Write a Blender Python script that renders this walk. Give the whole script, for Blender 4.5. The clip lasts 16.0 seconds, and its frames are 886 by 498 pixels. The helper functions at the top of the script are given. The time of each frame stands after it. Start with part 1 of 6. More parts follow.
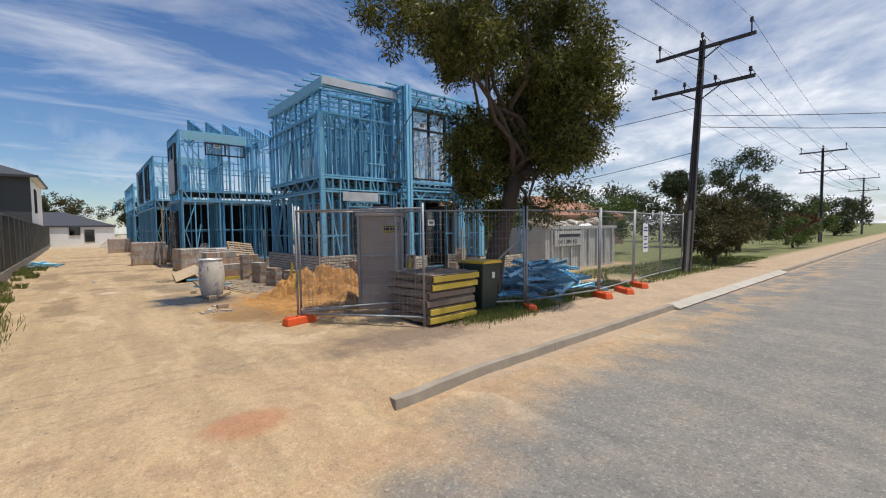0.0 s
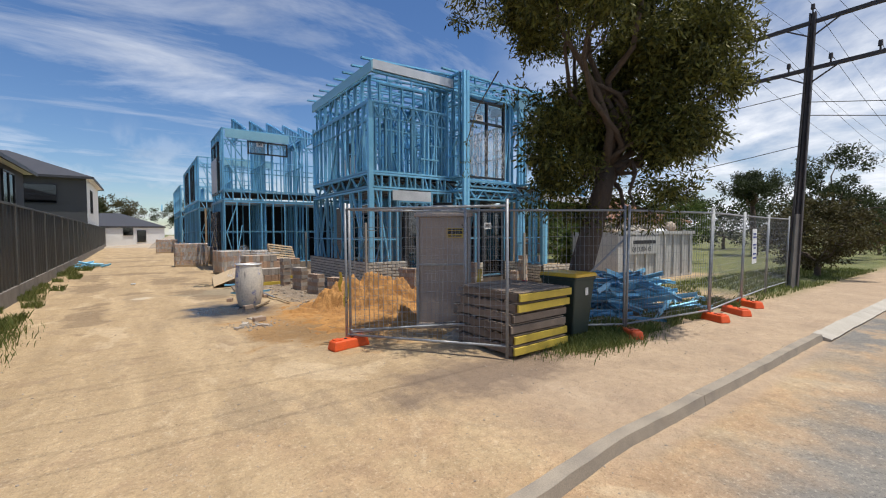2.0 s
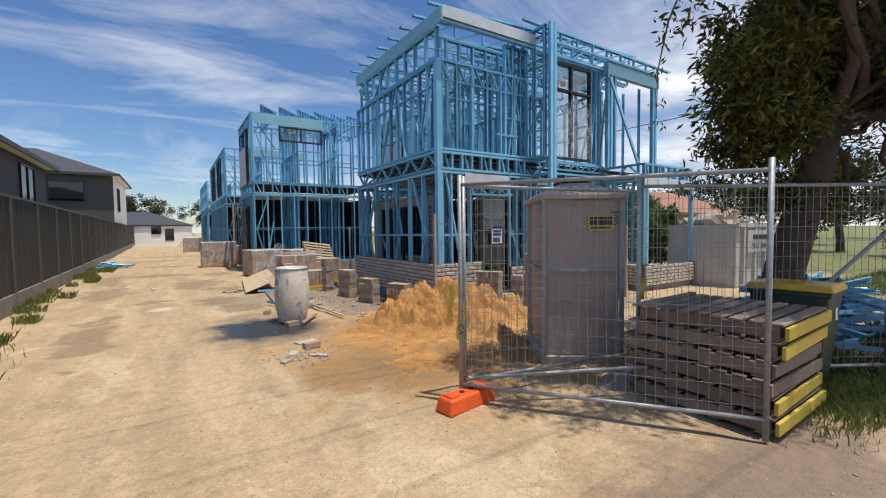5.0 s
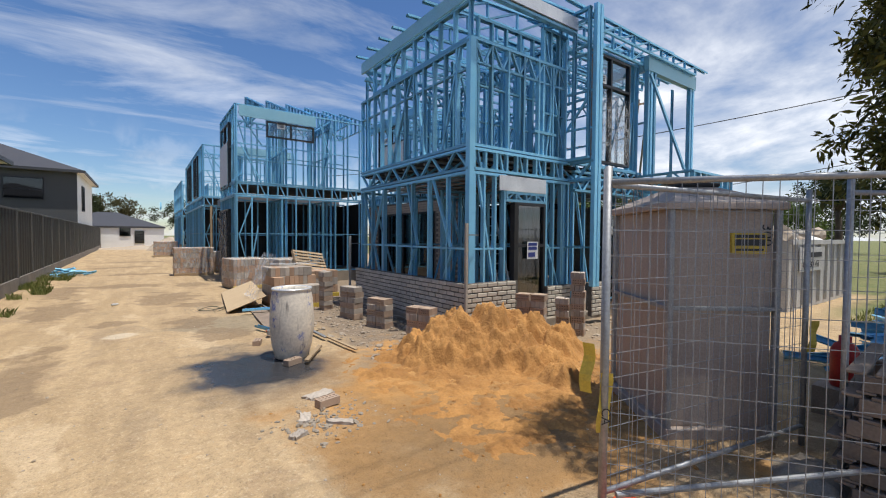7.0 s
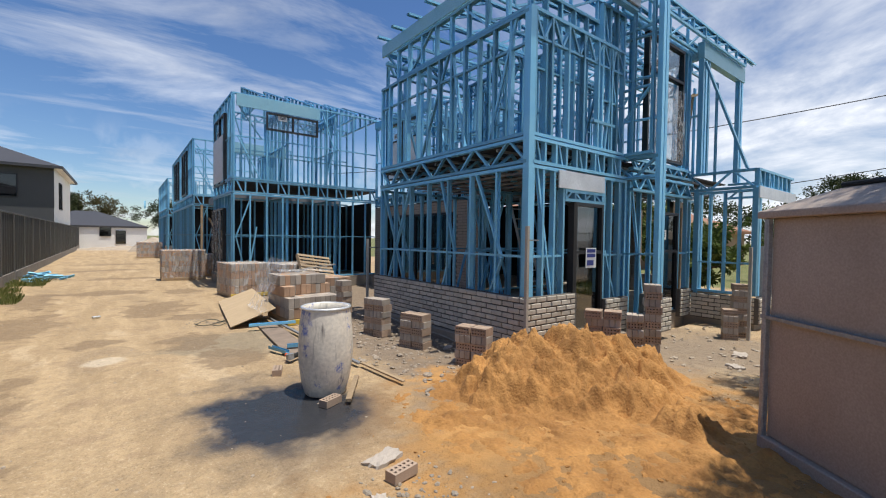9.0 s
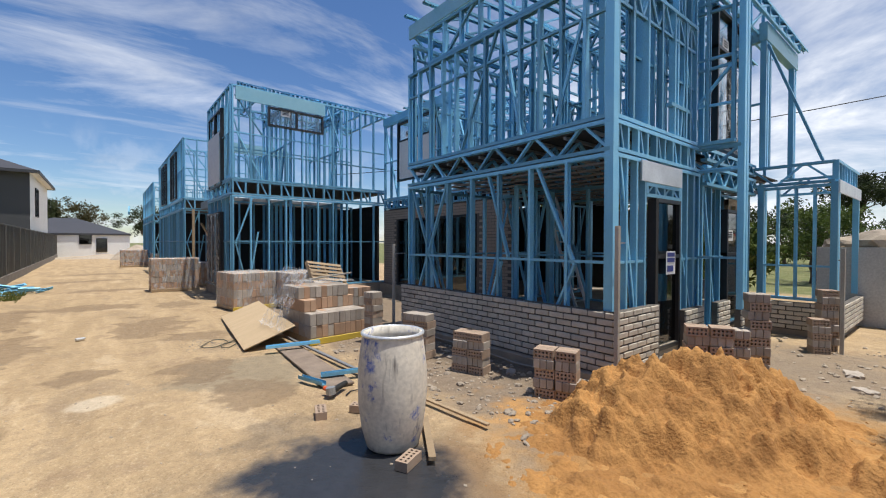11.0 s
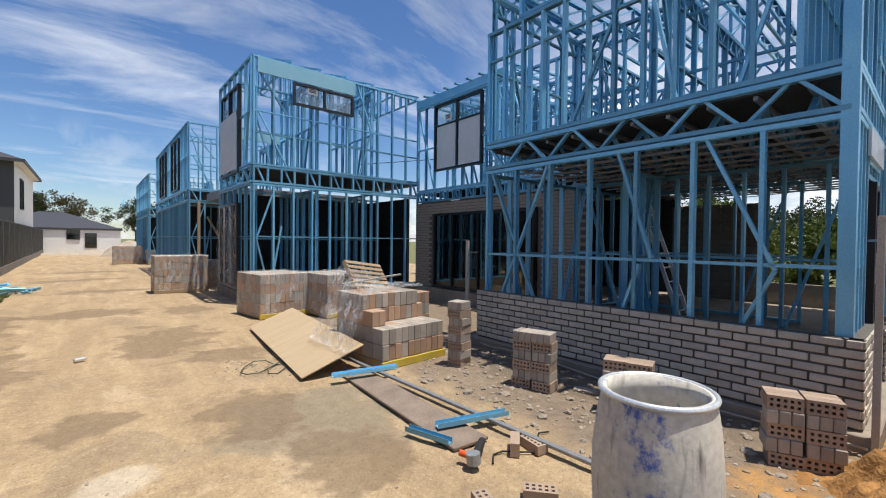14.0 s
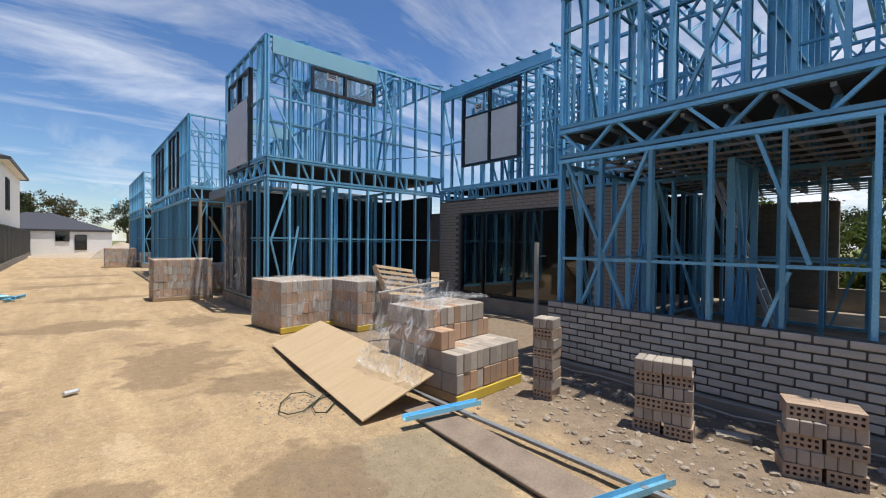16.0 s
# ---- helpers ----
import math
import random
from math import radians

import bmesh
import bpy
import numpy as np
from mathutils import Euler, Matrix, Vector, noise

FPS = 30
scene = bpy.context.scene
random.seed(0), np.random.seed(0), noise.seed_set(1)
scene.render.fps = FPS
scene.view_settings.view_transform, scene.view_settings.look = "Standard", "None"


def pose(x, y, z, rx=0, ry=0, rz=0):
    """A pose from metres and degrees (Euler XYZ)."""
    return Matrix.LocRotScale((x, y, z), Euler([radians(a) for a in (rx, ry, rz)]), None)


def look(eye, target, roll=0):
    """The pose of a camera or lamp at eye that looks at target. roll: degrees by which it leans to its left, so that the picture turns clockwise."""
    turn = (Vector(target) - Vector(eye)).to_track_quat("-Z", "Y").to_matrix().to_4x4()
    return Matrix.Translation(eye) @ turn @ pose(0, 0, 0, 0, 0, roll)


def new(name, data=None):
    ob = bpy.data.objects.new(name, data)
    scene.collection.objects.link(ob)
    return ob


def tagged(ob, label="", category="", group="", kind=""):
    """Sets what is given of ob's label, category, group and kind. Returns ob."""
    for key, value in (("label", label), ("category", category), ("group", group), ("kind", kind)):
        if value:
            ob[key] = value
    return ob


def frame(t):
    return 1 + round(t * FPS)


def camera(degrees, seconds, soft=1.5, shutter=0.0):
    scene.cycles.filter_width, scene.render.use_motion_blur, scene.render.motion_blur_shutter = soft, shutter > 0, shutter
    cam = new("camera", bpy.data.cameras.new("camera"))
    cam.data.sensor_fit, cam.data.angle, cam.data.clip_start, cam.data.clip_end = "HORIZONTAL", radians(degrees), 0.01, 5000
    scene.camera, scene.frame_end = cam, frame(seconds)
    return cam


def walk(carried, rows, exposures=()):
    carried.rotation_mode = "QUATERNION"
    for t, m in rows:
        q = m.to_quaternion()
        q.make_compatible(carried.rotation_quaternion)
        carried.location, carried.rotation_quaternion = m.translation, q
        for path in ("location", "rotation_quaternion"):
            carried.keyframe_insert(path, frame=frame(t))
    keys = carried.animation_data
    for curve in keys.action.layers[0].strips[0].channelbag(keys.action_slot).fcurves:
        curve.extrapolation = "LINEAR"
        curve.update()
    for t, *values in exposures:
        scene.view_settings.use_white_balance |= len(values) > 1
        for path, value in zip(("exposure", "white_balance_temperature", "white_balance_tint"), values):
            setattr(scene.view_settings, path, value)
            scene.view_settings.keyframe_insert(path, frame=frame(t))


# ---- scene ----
cam = camera(92.8, 16.0, soft=1.1)
METRES, EYE, TILT, LEAN, TURN = 13.2, 1.72, 0.0, 0.0, -40.3
ROWS = [
    (0.0, 0.0, 0.0, 0.0, -0.04, -2.82, 0.83),
    (0.5, -0.0083, 0.0319, 0.0008, 0.53, -2.93, 0.66),
    (1.0, -0.024, 0.0618, -0.0006, 1.64, -2.8, 0.41),
    (1.5, -0.0389, 0.0903, -0.0004, 3.1, -2.5, 0.23),
    (2.0, -0.0551, 0.1198, -0.0002, 4.75, -2.24, 0.24),
    (2.5, -0.0757, 0.1478, -0.0026, 6.43, -2.34, 0.37),
    (3.0, -0.0945, 0.1779, -0.005, 7.87, -2.65, 0.57),
    (3.5, -0.1147, 0.2075, -0.0049, 8.72, -3.03, 0.81),
    (4.0, -0.1383, 0.2341, -0.0059, 8.79, -3.16, 0.89),
    (6.5, -0.2362, 0.3737, -0.0001, 4.93, -1.46, -0.21),
    (7.0, -0.2618, 0.3981, 0.0022, 4.81, -1.69, -0.43),
    (7.5, -0.2802, 0.422, 0.0044, 4.77, -2.06, -0.6),
    (8.0, -0.2969, 0.4437, 0.0077, 4.44, -1.97, -0.76),
    (8.5, -0.3201, 0.4631, 0.0061, 3.78, -1.7, -0.85),
    (11.0, -0.4246, 0.5615, 0.0044, 1.36, -0.86, -0.14),
    (11.5, -0.4444, 0.5824, 0.0044, 1.28, -0.74, -0.19),
    (12.0, -0.466, 0.601, 0.0058, 1.07, -0.53, -0.4),
    (12.5, -0.4833, 0.6202, 0.0041, 0.73, -0.42, -0.57),
    (13.0, -0.5041, 0.64, 0.0051, 0.45, -0.58, -0.63),
    (13.5, -0.5265, 0.6595, 0.0032, 0.38, -0.72, -0.73),
    (14.0, -0.5474, 0.6805, 0.0011, 0.27, -1.05, -0.61),
    (14.5, -0.5665, 0.7027, 0.0026, 0.01, -1.05, -0.55),
    (15.0, -0.5879, 0.7237, 0.0005, -0.11, -1.02, -0.54),
    (15.5, -0.6066, 0.7445, 0.0002, -0.27, -0.92, -0.58),
    (16.0, -0.6246, 0.767, 0.0007, -0.57, -0.81, -0.59),
]
walk(cam, [(t, pose(0, 0, EYE, TILT, LEAN, TURN) @ pose(METRES * x, METRES * y, METRES * z, 90 + pitch, roll, yaw)) for t, x, y, z, yaw, pitch, roll in ROWS], exposures=((0.0, -0.02), (4.0, 0.12), (8.0, 0.13), (16.0, 0.22)))

# ---- sun, sky, exposure ----
SUN_TO = Vector((0.12, -0.19, 1.0)).normalized()
sun_data = bpy.data.lights.new("sun", "SUN")
sun_data.energy, sun_data.angle, sun_data.color = 4.4, radians(0.6), (1.0, 0.95, 0.87)
sun = new("sun", sun_data)
sun.matrix_world = look((20, -15, 40), Vector((20, -15, 40)) - SUN_TO)
sky_world = bpy.data.worlds.new("sky")
scene.world = sky_world
sky_world.use_nodes = True


def build_sky(w):
    nt = w.node_tree
    nt.nodes.clear()
    N, L = nt.nodes.new, nt.links.new
    out, bg, mix = N("ShaderNodeOutputWorld"), N("ShaderNodeBackground"), N("ShaderNodeMix")
    sky = N("ShaderNodeTexSky")
    sky.sky_type, sky.sun_disc = "NISHITA", False
    sky.sun_elevation = math.asin(SUN_TO.z)
    sky.sun_rotation = math.atan2(SUN_TO.x, SUN_TO.y)
    sky.air_density, sky.dust_density, sky.ozone_density = 1.0, 0.3, 4.0
    co = N("ShaderNodeTexCoord")
    # cloud layer: direction projected on a flat sheet above
    sep = N("ShaderNodeSeparateXYZ")
    L(co.outputs["Generated"], sep.inputs[0])

    def m(op, a, b=None, clamp=False):
        n = N("ShaderNodeMath")
        n.operation, n.use_clamp = op, clamp
        for i, v in enumerate((a, b)):
            if v is None:
                continue
            if isinstance(v, (int, float)):
                n.inputs[i].default_value = v
            else:
                L(v, n.inputs[i])
        return n.outputs[0]

    x, y, z = sep.outputs
    zz = m("ADD", m("MAXIMUM", z, 0.0), 0.16)
    comb = N("ShaderNodeCombineXYZ")
    L(m("DIVIDE", x, zz), comb.inputs[0])
    L(m("DIVIDE", y, zz), comb.inputs[1])
    rot = N("ShaderNodeMapping")
    rot.inputs["Rotation"].default_value = (0, 0, radians(28))
    rot.inputs["Scale"].default_value = (0.55, 1.7, 1)
    L(comb.outputs[0], rot.inputs[0])

    def noise_tex(vec, scale, detail, rough, dist):
        n = N("ShaderNodeTexNoise")
        n.inputs["Scale"].default_value, n.inputs["Detail"].default_value = scale, detail
        n.inputs["Roughness"].default_value, n.inputs["Distortion"].default_value = rough, dist
        L(vec, n.inputs["Vector"])
        return n.outputs["Fac"]

    cirrus = noise_tex(rot.outputs[0], 1.1, 8, 0.62, 0.6)
    sheet = noise_tex(comb.outputs[0], 1.3, 7, 0.6, 0.3)
    # the cloud sheet thickens towards +x, thin streaks elsewhere
    east = m("MULTIPLY", m("SUBTRACT", m("ADD", x, m("MULTIPLY", y, -0.55)), 0.22), 2.6, True)
    streak = m("MULTIPLY", m("SUBTRACT", cirrus, 0.5), 4.2, True)
    dense = m("MULTIPLY", m("SUBTRACT", sheet, 0.28), 3.0, True)
    low = m("SUBTRACT", 1.0, m("MULTIPLY", m("MAXIMUM", z, 0.0), 4.5), True)
    puff = noise_tex(co.outputs["Generated"], 7.0, 6, 0.55, 0.2)
    cum = m("MULTIPLY", m("MULTIPLY", m("SUBTRACT", puff, 0.5), 12.0, True), low)
    cover = m("MAXIMUM", m("MAXIMUM", m("MULTIPLY", streak, 0.72), m("MULTIPLY", dense, east)), m("MULTIPLY", cum, 0.85), True)
    shade = N("ShaderNodeMapRange")
    L(sheet, shade.inputs[0])
    for i, v in enumerate((0.32, 0.68, 6.0, 10.5)):
        shade.inputs[i + 1].default_value = v
    col = N("ShaderNodeVectorMath")
    col.operation = "SCALE"
    col.inputs[0].default_value = (0.93, 0.97, 1.05)
    L(shade.outputs[0], col.inputs["Scale"])
    mix.data_type = "RGBA"
    L(cover, mix.inputs["Factor"])
    vivid = N("ShaderNodeHueSaturation")
    vivid.inputs["Hue"].default_value = 0.506
    vivid.inputs["Saturation"].default_value, vivid.inputs["Value"].default_value = 1.16, 1.1
    L(sky.outputs[0], vivid.inputs["Color"])
    L(vivid.outputs[0], mix.inputs["A"])
    L(col.outputs[0], mix.inputs["B"])
    bg.inputs["Strength"].default_value = 0.10
    L(mix.outputs["Result"], bg.inputs[0])
    L(bg.outputs[0], out.inputs[0])


build_sky(sky_world)


# ---- materials ----
def mat(name, base, second=None, rough=0.6, metal=0.0, scale=6.0, fine=60.0, bump=0.15, vary=0.0, alpha=1.0, stretch=(1, 1, 1), spread=0.5, depth=0.01):
    """Two-scale procedural surface: patches between two colours, fine grain, relief, change from piece to piece."""
    m = bpy.data.materials.new(name)
    m.use_nodes = True
    nt = m.node_tree
    N, L = nt.nodes.new, nt.links.new
    b = nt.nodes["Principled BSDF"]
    b.inputs["Metallic"].default_value = metal
    co = N("ShaderNodeTexCoord")
    mp = N("ShaderNodeMapping")
    mp.inputs["Scale"].default_value = stretch
    info = N("ShaderNodeObjectInfo")
    L(co.outputs["Object"], mp.inputs[0])
    add = N("ShaderNodeVectorMath")
    add.operation = "ADD"
    ten = N("ShaderNodeMath")
    ten.operation = "MULTIPLY"
    ten.inputs[1].default_value = 37.0
    L(info.outputs["Random"], ten.inputs[0])
    L(mp.outputs[0], add.inputs[0])
    L(ten.outputs[0], add.inputs[1])
    big, small = N("ShaderNodeTexNoise"), N("ShaderNodeTexNoise")
    for n, s, d in ((big, scale, 5), (small, fine, 4)):
        n.inputs["Scale"].default_value, n.inputs["Detail"].default_value = s, d
        L(add.outputs[0], n.inputs["Vector"])
    ramp = N("ShaderNodeMapRange")
    ramp.inputs[1].default_value, ramp.inputs[2].default_value = 0.5 - spread / 2, 0.5 + spread / 2
    L(big.outputs["Fac"], ramp.inputs[0])
    mix = N("ShaderNodeMix")
    mix.data_type = "RGBA"
    mix.inputs["A"].default_value = (*base, 1)
    mix.inputs["B"].default_value = (*(second or [c * 0.75 for c in base]), 1)
    L(ramp.outputs[0], mix.inputs["Factor"])
    hsv = N("ShaderNodeHueSaturation")
    val = N("ShaderNodeMapRange")
    val.inputs[1].default_value, val.inputs[2].default_value = 0.3, 0.7
    val.inputs[3].default_value, val.inputs[4].default_value = 0.86, 1.12
    L(small.outputs["Fac"], val.inputs[0])
    rnd = N("ShaderNodeMapRange")
    rnd.inputs[3].default_value, rnd.inputs[4].default_value = 1 - vary, 1 + vary
    L(info.outputs["Random"], rnd.inputs[0])
    mul = N("ShaderNodeMath")
    mul.operation = "MULTIPLY"
    L(val.outputs[0], mul.inputs[0])
    L(rnd.outputs[0], mul.inputs[1])
    L(mul.outputs[0], hsv.inputs["Value"])
    L(mix.outputs["Result"], hsv.inputs["Color"])
    L(hsv.outputs[0], b.inputs["Base Color"])
    rr = N("ShaderNodeMapRange")
    rr.inputs[3].default_value, rr.inputs[4].default_value = max(0.02, rough - 0.12), min(1, rough + 0.12)
    L(big.outputs["Fac"], rr.inputs[0])
    L(rr.outputs[0], b.inputs["Roughness"])
    if bump:
        bp = N("ShaderNodeBump")
        bp.inputs["Strength"].default_value, bp.inputs["Distance"].default_value = bump, depth
        L(small.outputs["Fac"], bp.inputs["Height"])
        L(bp.outputs[0], b.inputs["Normal"])
    b.inputs["Alpha"].default_value = alpha
    return m


def glass(name, tint, alpha):
    m = bpy.data.materials.new(name)
    m.use_nodes = True
    nt = m.node_tree
    out = nt.nodes["Material Output"]
    N, L = nt.nodes.new, nt.links.new
    tr, gl, mx = N("ShaderNodeBsdfTransparent"), N("ShaderNodeBsdfGlossy"), N("ShaderNodeMixShader")
    tr.inputs[0].default_value = (*tint, 1)
    gl.inputs["Roughness"].default_value = 0.04
    fr = N("ShaderNodeLayerWeight")
    fr.inputs[0].default_value = 0.25
    ad = N("ShaderNodeMath")
    ad.operation = "MULTIPLY_ADD"
    ad.inputs[1].default_value, ad.inputs[2].default_value = 0.45, alpha
    L(fr.outputs["Facing"], ad.inputs[0])
    L(ad.outputs[0], mx.inputs[0])
    L(tr.outputs[0], mx.inputs[1])
    L(gl.outputs[0], mx.inputs[2])
    L(mx.outputs[0], out.inputs[0])
    return m


def film_wrap(name):
    """Clear stretch film: mostly clear, milky folds, glossy."""
    m = bpy.data.materials.new(name)
    m.use_nodes = True
    nt = m.node_tree
    out = nt.nodes["Material Output"]
    N, L = nt.nodes.new, nt.links.new
    b = nt.nodes["Principled BSDF"]
    b.inputs["Base Color"].default_value = (0.8, 0.8, 0.78, 1)
    b.inputs["Roughness"].default_value = 0.18
    co, n = N("ShaderNodeTexCoord"), N("ShaderNodeTexNoise")
    mp = N("ShaderNodeMapping")
    mp.inputs["Scale"].default_value = (5, 5, 1.3)
    L(co.outputs["Object"], mp.inputs[0])
    L(mp.outputs[0], n.inputs["Vector"])
    n.inputs["Scale"].default_value, n.inputs["Detail"].default_value, n.inputs["Distortion"].default_value = 2.2, 6, 1.5
    rg = N("ShaderNodeMapRange")
    for i, v in enumerate((0.42, 0.75, 0.05, 0.62)):
        rg.inputs[i + 1].default_value = v
    L(n.outputs["Fac"], rg.inputs[0])
    L(rg.outputs[0], b.inputs["Alpha"])
    bp = N("ShaderNodeBump")
    bp.inputs["Strength"].default_value, bp.inputs["Distance"].default_value = 0.8, 0.03
    L(n.outputs["Fac"], bp.inputs["Height"])
    L(bp.outputs[0], b.inputs["Normal"])
    return m


STEEL = mat("blue_steel", (0.17, 0.46, 0.68), (0.25, 0.56, 0.74), rough=0.36, metal=0.25, scale=2.0, fine=90, bump=0.05, vary=0.3)
PALE = mat("pale_blue_steel", (0.26, 0.52, 0.62), (0.32, 0.56, 0.64), rough=0.4, metal=0.3, scale=2.0, bump=0.05, vary=0.05)
GALV = mat("galvanised", (0.36, 0.37, 0.38), (0.27, 0.28, 0.29), rough=0.55, metal=0.5, scale=20, bump=0.1, vary=0.1)
ZINC = mat("bright_zinc", (0.75, 0.76, 0.76), (0.6, 0.62, 0.63), rough=0.38, metal=0.5, scale=4, bump=0.05)
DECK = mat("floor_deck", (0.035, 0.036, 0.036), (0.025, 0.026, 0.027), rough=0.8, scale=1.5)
BLACK = mat("black_aluminium", (0.018, 0.019, 0.021), (0.026, 0.027, 0.03), rough=0.35, metal=0.2, bump=0.02)
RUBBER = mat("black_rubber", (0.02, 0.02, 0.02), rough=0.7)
GLASS = glass("window_glass", (0.86, 0.9, 0.9), 0.05)
DARKGLASS = glass("tinted_glass", (0.25, 0.28, 0.29), 0.08)
WRAP = film_wrap("clear_film")
PAPER = mat("white_paper", (0.78, 0.78, 0.76), (0.7, 0.7, 0.68), rough=0.7, bump=0.02)
INK = mat("dark_ink", (0.03, 0.03, 0.035), rough=0.6, bump=0)
BLUEINK = mat("blue_ink", (0.03, 0.05, 0.25), rough=0.6, bump=0)
BRICK_LAID = mat("laid_brick", (0.60, 0.545, 0.45), (0.48, 0.43, 0.355), rough=0.9, scale=9, fine=140, bump=0.5, vary=0.13, depth=0.004)
MORTAR = mat("mortar", (0.15, 0.135, 0.115), (0.10, 0.09, 0.08), rough=0.95, scale=5, fine=180, bump=0.7)
BRICK_DARK = mat("brown_brick", (0.36, 0.30, 0.24), (0.27, 0.225, 0.185), rough=0.9, scale=9, fine=140, bump=0.4, vary=0.1)
BRICK_TAN = mat("tan_brick", (0.46, 0.29, 0.185), (0.40, 0.27, 0.18), rough=0.88, scale=7, fine=150, bump=0.4, vary=0.2, depth=0.004)
BRICK_GREY = mat("greyed_brick", (0.45, 0.39, 0.325), (0.36, 0.31, 0.26), rough=0.88, scale=7, fine=150, bump=0.4, vary=0.2, depth=0.004)
BRICK_HOLED = mat("cored_brick", (0.42, 0.30, 0.215), (0.36, 0.27, 0.2), rough=0.88, scale=7, fine=150, bump=0.4, vary=0.12, depth=0.004)
CONCRETE = mat("concrete", (0.36, 0.30, 0.225), (0.22, 0.19, 0.155), rough=0.9, scale=3, fine=90, bump=0.4)
PALECON = mat("new_concrete", (0.46, 0.42, 0.355), (0.36, 0.325, 0.27), rough=0.85, scale=2, fine=90, bump=0.3)
TIMBER = mat("raw_timber", (0.42, 0.31, 0.19), (0.32, 0.23, 0.14), rough=0.8, scale=3, fine=40, bump=0.3, vary=0.2, stretch=(1, 8, 8))
OLDWOOD = mat("weathered_wood", (0.26, 0.20, 0.15), (0.17, 0.13, 0.10), rough=0.9, scale=4, fine=50, bump=0.4, vary=0.22)
YELLOW = mat("yellow_paint", (0.62, 0.45, 0.05), (0.5, 0.36, 0.06), rough=0.65, scale=6, fine=70, bump=0.25, vary=0.08)
PLY = mat("plywood_sheet", (0.54, 0.40, 0.24), (0.46, 0.34, 0.2), rough=0.75, scale=1.6, fine=40, bump=0.15, stretch=(1, 5, 1))
ORANGE = mat("orange_plastic", (0.78, 0.10, 0.012), (0.6, 0.085, 0.02), rough=0.5, scale=7, bump=0.1, vary=0.08)
BINGREEN = mat("dark_green_plastic", (0.028, 0.045, 0.032), (0.04, 0.055, 0.045), rough=0.45, scale=5, bump=0.08)
BINYELLOW = mat("yellow_lid_plastic", (0.72, 0.43, 0.02), (0.62, 0.37, 0.03), rough=0.4, scale=5, bump=0.05)
TOILET = mat("grey_brown_panel", (0.30, 0.235, 0.195), (0.43, 0.36, 0.305), rough=0.6, scale=1.6, fine=60, bump=0.12, spread=0.7)
DRUM = mat("mortar_caked_plastic", (0.74, 0.68, 0.57), (0.58, 0.54, 0.47), rough=0.7, scale=5, fine=28, bump=0.18)
FENCEGREY = mat("grey_sheet_steel", (0.085, 0.083, 0.078), (0.105, 0.102, 0.095), rough=0.5, metal=0.1, scale=0.6, bump=0.03, vary=0.05)
RENDERGREY = mat("dark_grey_render", (0.07, 0.07, 0.073), (0.082, 0.082, 0.085), rough=0.85, scale=0.8, fine=120, bump=0.15)
WHITEWALL = mat("white_render", (0.84, 0.84, 0.82), (0.79, 0.79, 0.77), rough=0.8, scale=0.7, fine=120, bump=0.1)
ROOFDARK = mat("charcoal_roof", (0.045, 0.046, 0.052), (0.06, 0.06, 0.066), rough=0.55, scale=2, fine=30, bump=0.2)
ROOFRED = mat("terracotta_tiles", (0.33, 0.16, 0.09), (0.24, 0.12, 0.075), rough=0.8, scale=3, fine=12, bump=0.6)
BARK = mat("bark", (0.085, 0.062, 0.045), (0.14, 0.1, 0.075), rough=0.95, scale=5, fine=40, bump=0.9, stretch=(3, 3, 0.7), depth=0.03)
SKIPGREY = mat("skip_paint", (0.56, 0.55, 0.52), (0.44, 0.42, 0.39), rough=0.6, scale=1.5, fine=30, bump=0.2)
POLE = mat("pole_steel", (0.045, 0.038, 0.035), (0.075, 0.06, 0.055), rough=0.7, scale=3, bump=0.2)
POLECON = mat("pole_concrete", (0.24, 0.215, 0.185), (0.17, 0.15, 0.13), rough=0.9, scale=3, bump=0.3)
SAND = mat("orange_sand", (0.46, 0.232, 0.068), (0.30, 0.143, 0.041), rough=0.95, scale=2.6, fine=38, bump=0.7, depth=0.025, spread=0.35)
RUBBLE = mat("rubble_stone", (0.46, 0.38, 0.29), (0.34, 0.28, 0.215), rough=0.95, scale=6, fine=60, bump=0.6, vary=0.2)
DARKRED = mat("red_plastic", (0.55, 0.035, 0.025), (0.42, 0.03, 0.025), rough=0.4, bump=0.05)


def leaf_mat(name, a, b):
    m = bpy.data.materials.new(name)
    m.use_nodes = True
    nt = m.node_tree
    N, L = nt.nodes.new, nt.links.new
    bs = nt.nodes["Principled BSDF"]
    geo, mix = N("ShaderNodeNewGeometry"), N("ShaderNodeMix")
    mix.data_type = "RGBA"
    mix.inputs["A"].default_value, mix.inputs["B"].default_value = (*a, 1), (*b, 1)
    L(geo.outputs["Random Per Island"], mix.inputs["Factor"])
    L(mix.outputs["Result"], bs.inputs["Base Color"])
    bs.inputs["Roughness"].default_value = 0.55
    bs.inputs["Specular IOR Level"].default_value = 0.25
    tl, mx = N("ShaderNodeBsdfTranslucent"), N("ShaderNodeMixShader")
    L(mix.outputs["Result"], tl.inputs[0])
    mx.inputs[0].default_value = 0.3
    L(bs.outputs[0], mx.inputs[1])
    L(tl.outputs[0], mx.inputs[2])
    L(mx.outputs[0], nt.nodes["Material Output"].inputs[0])
    return m


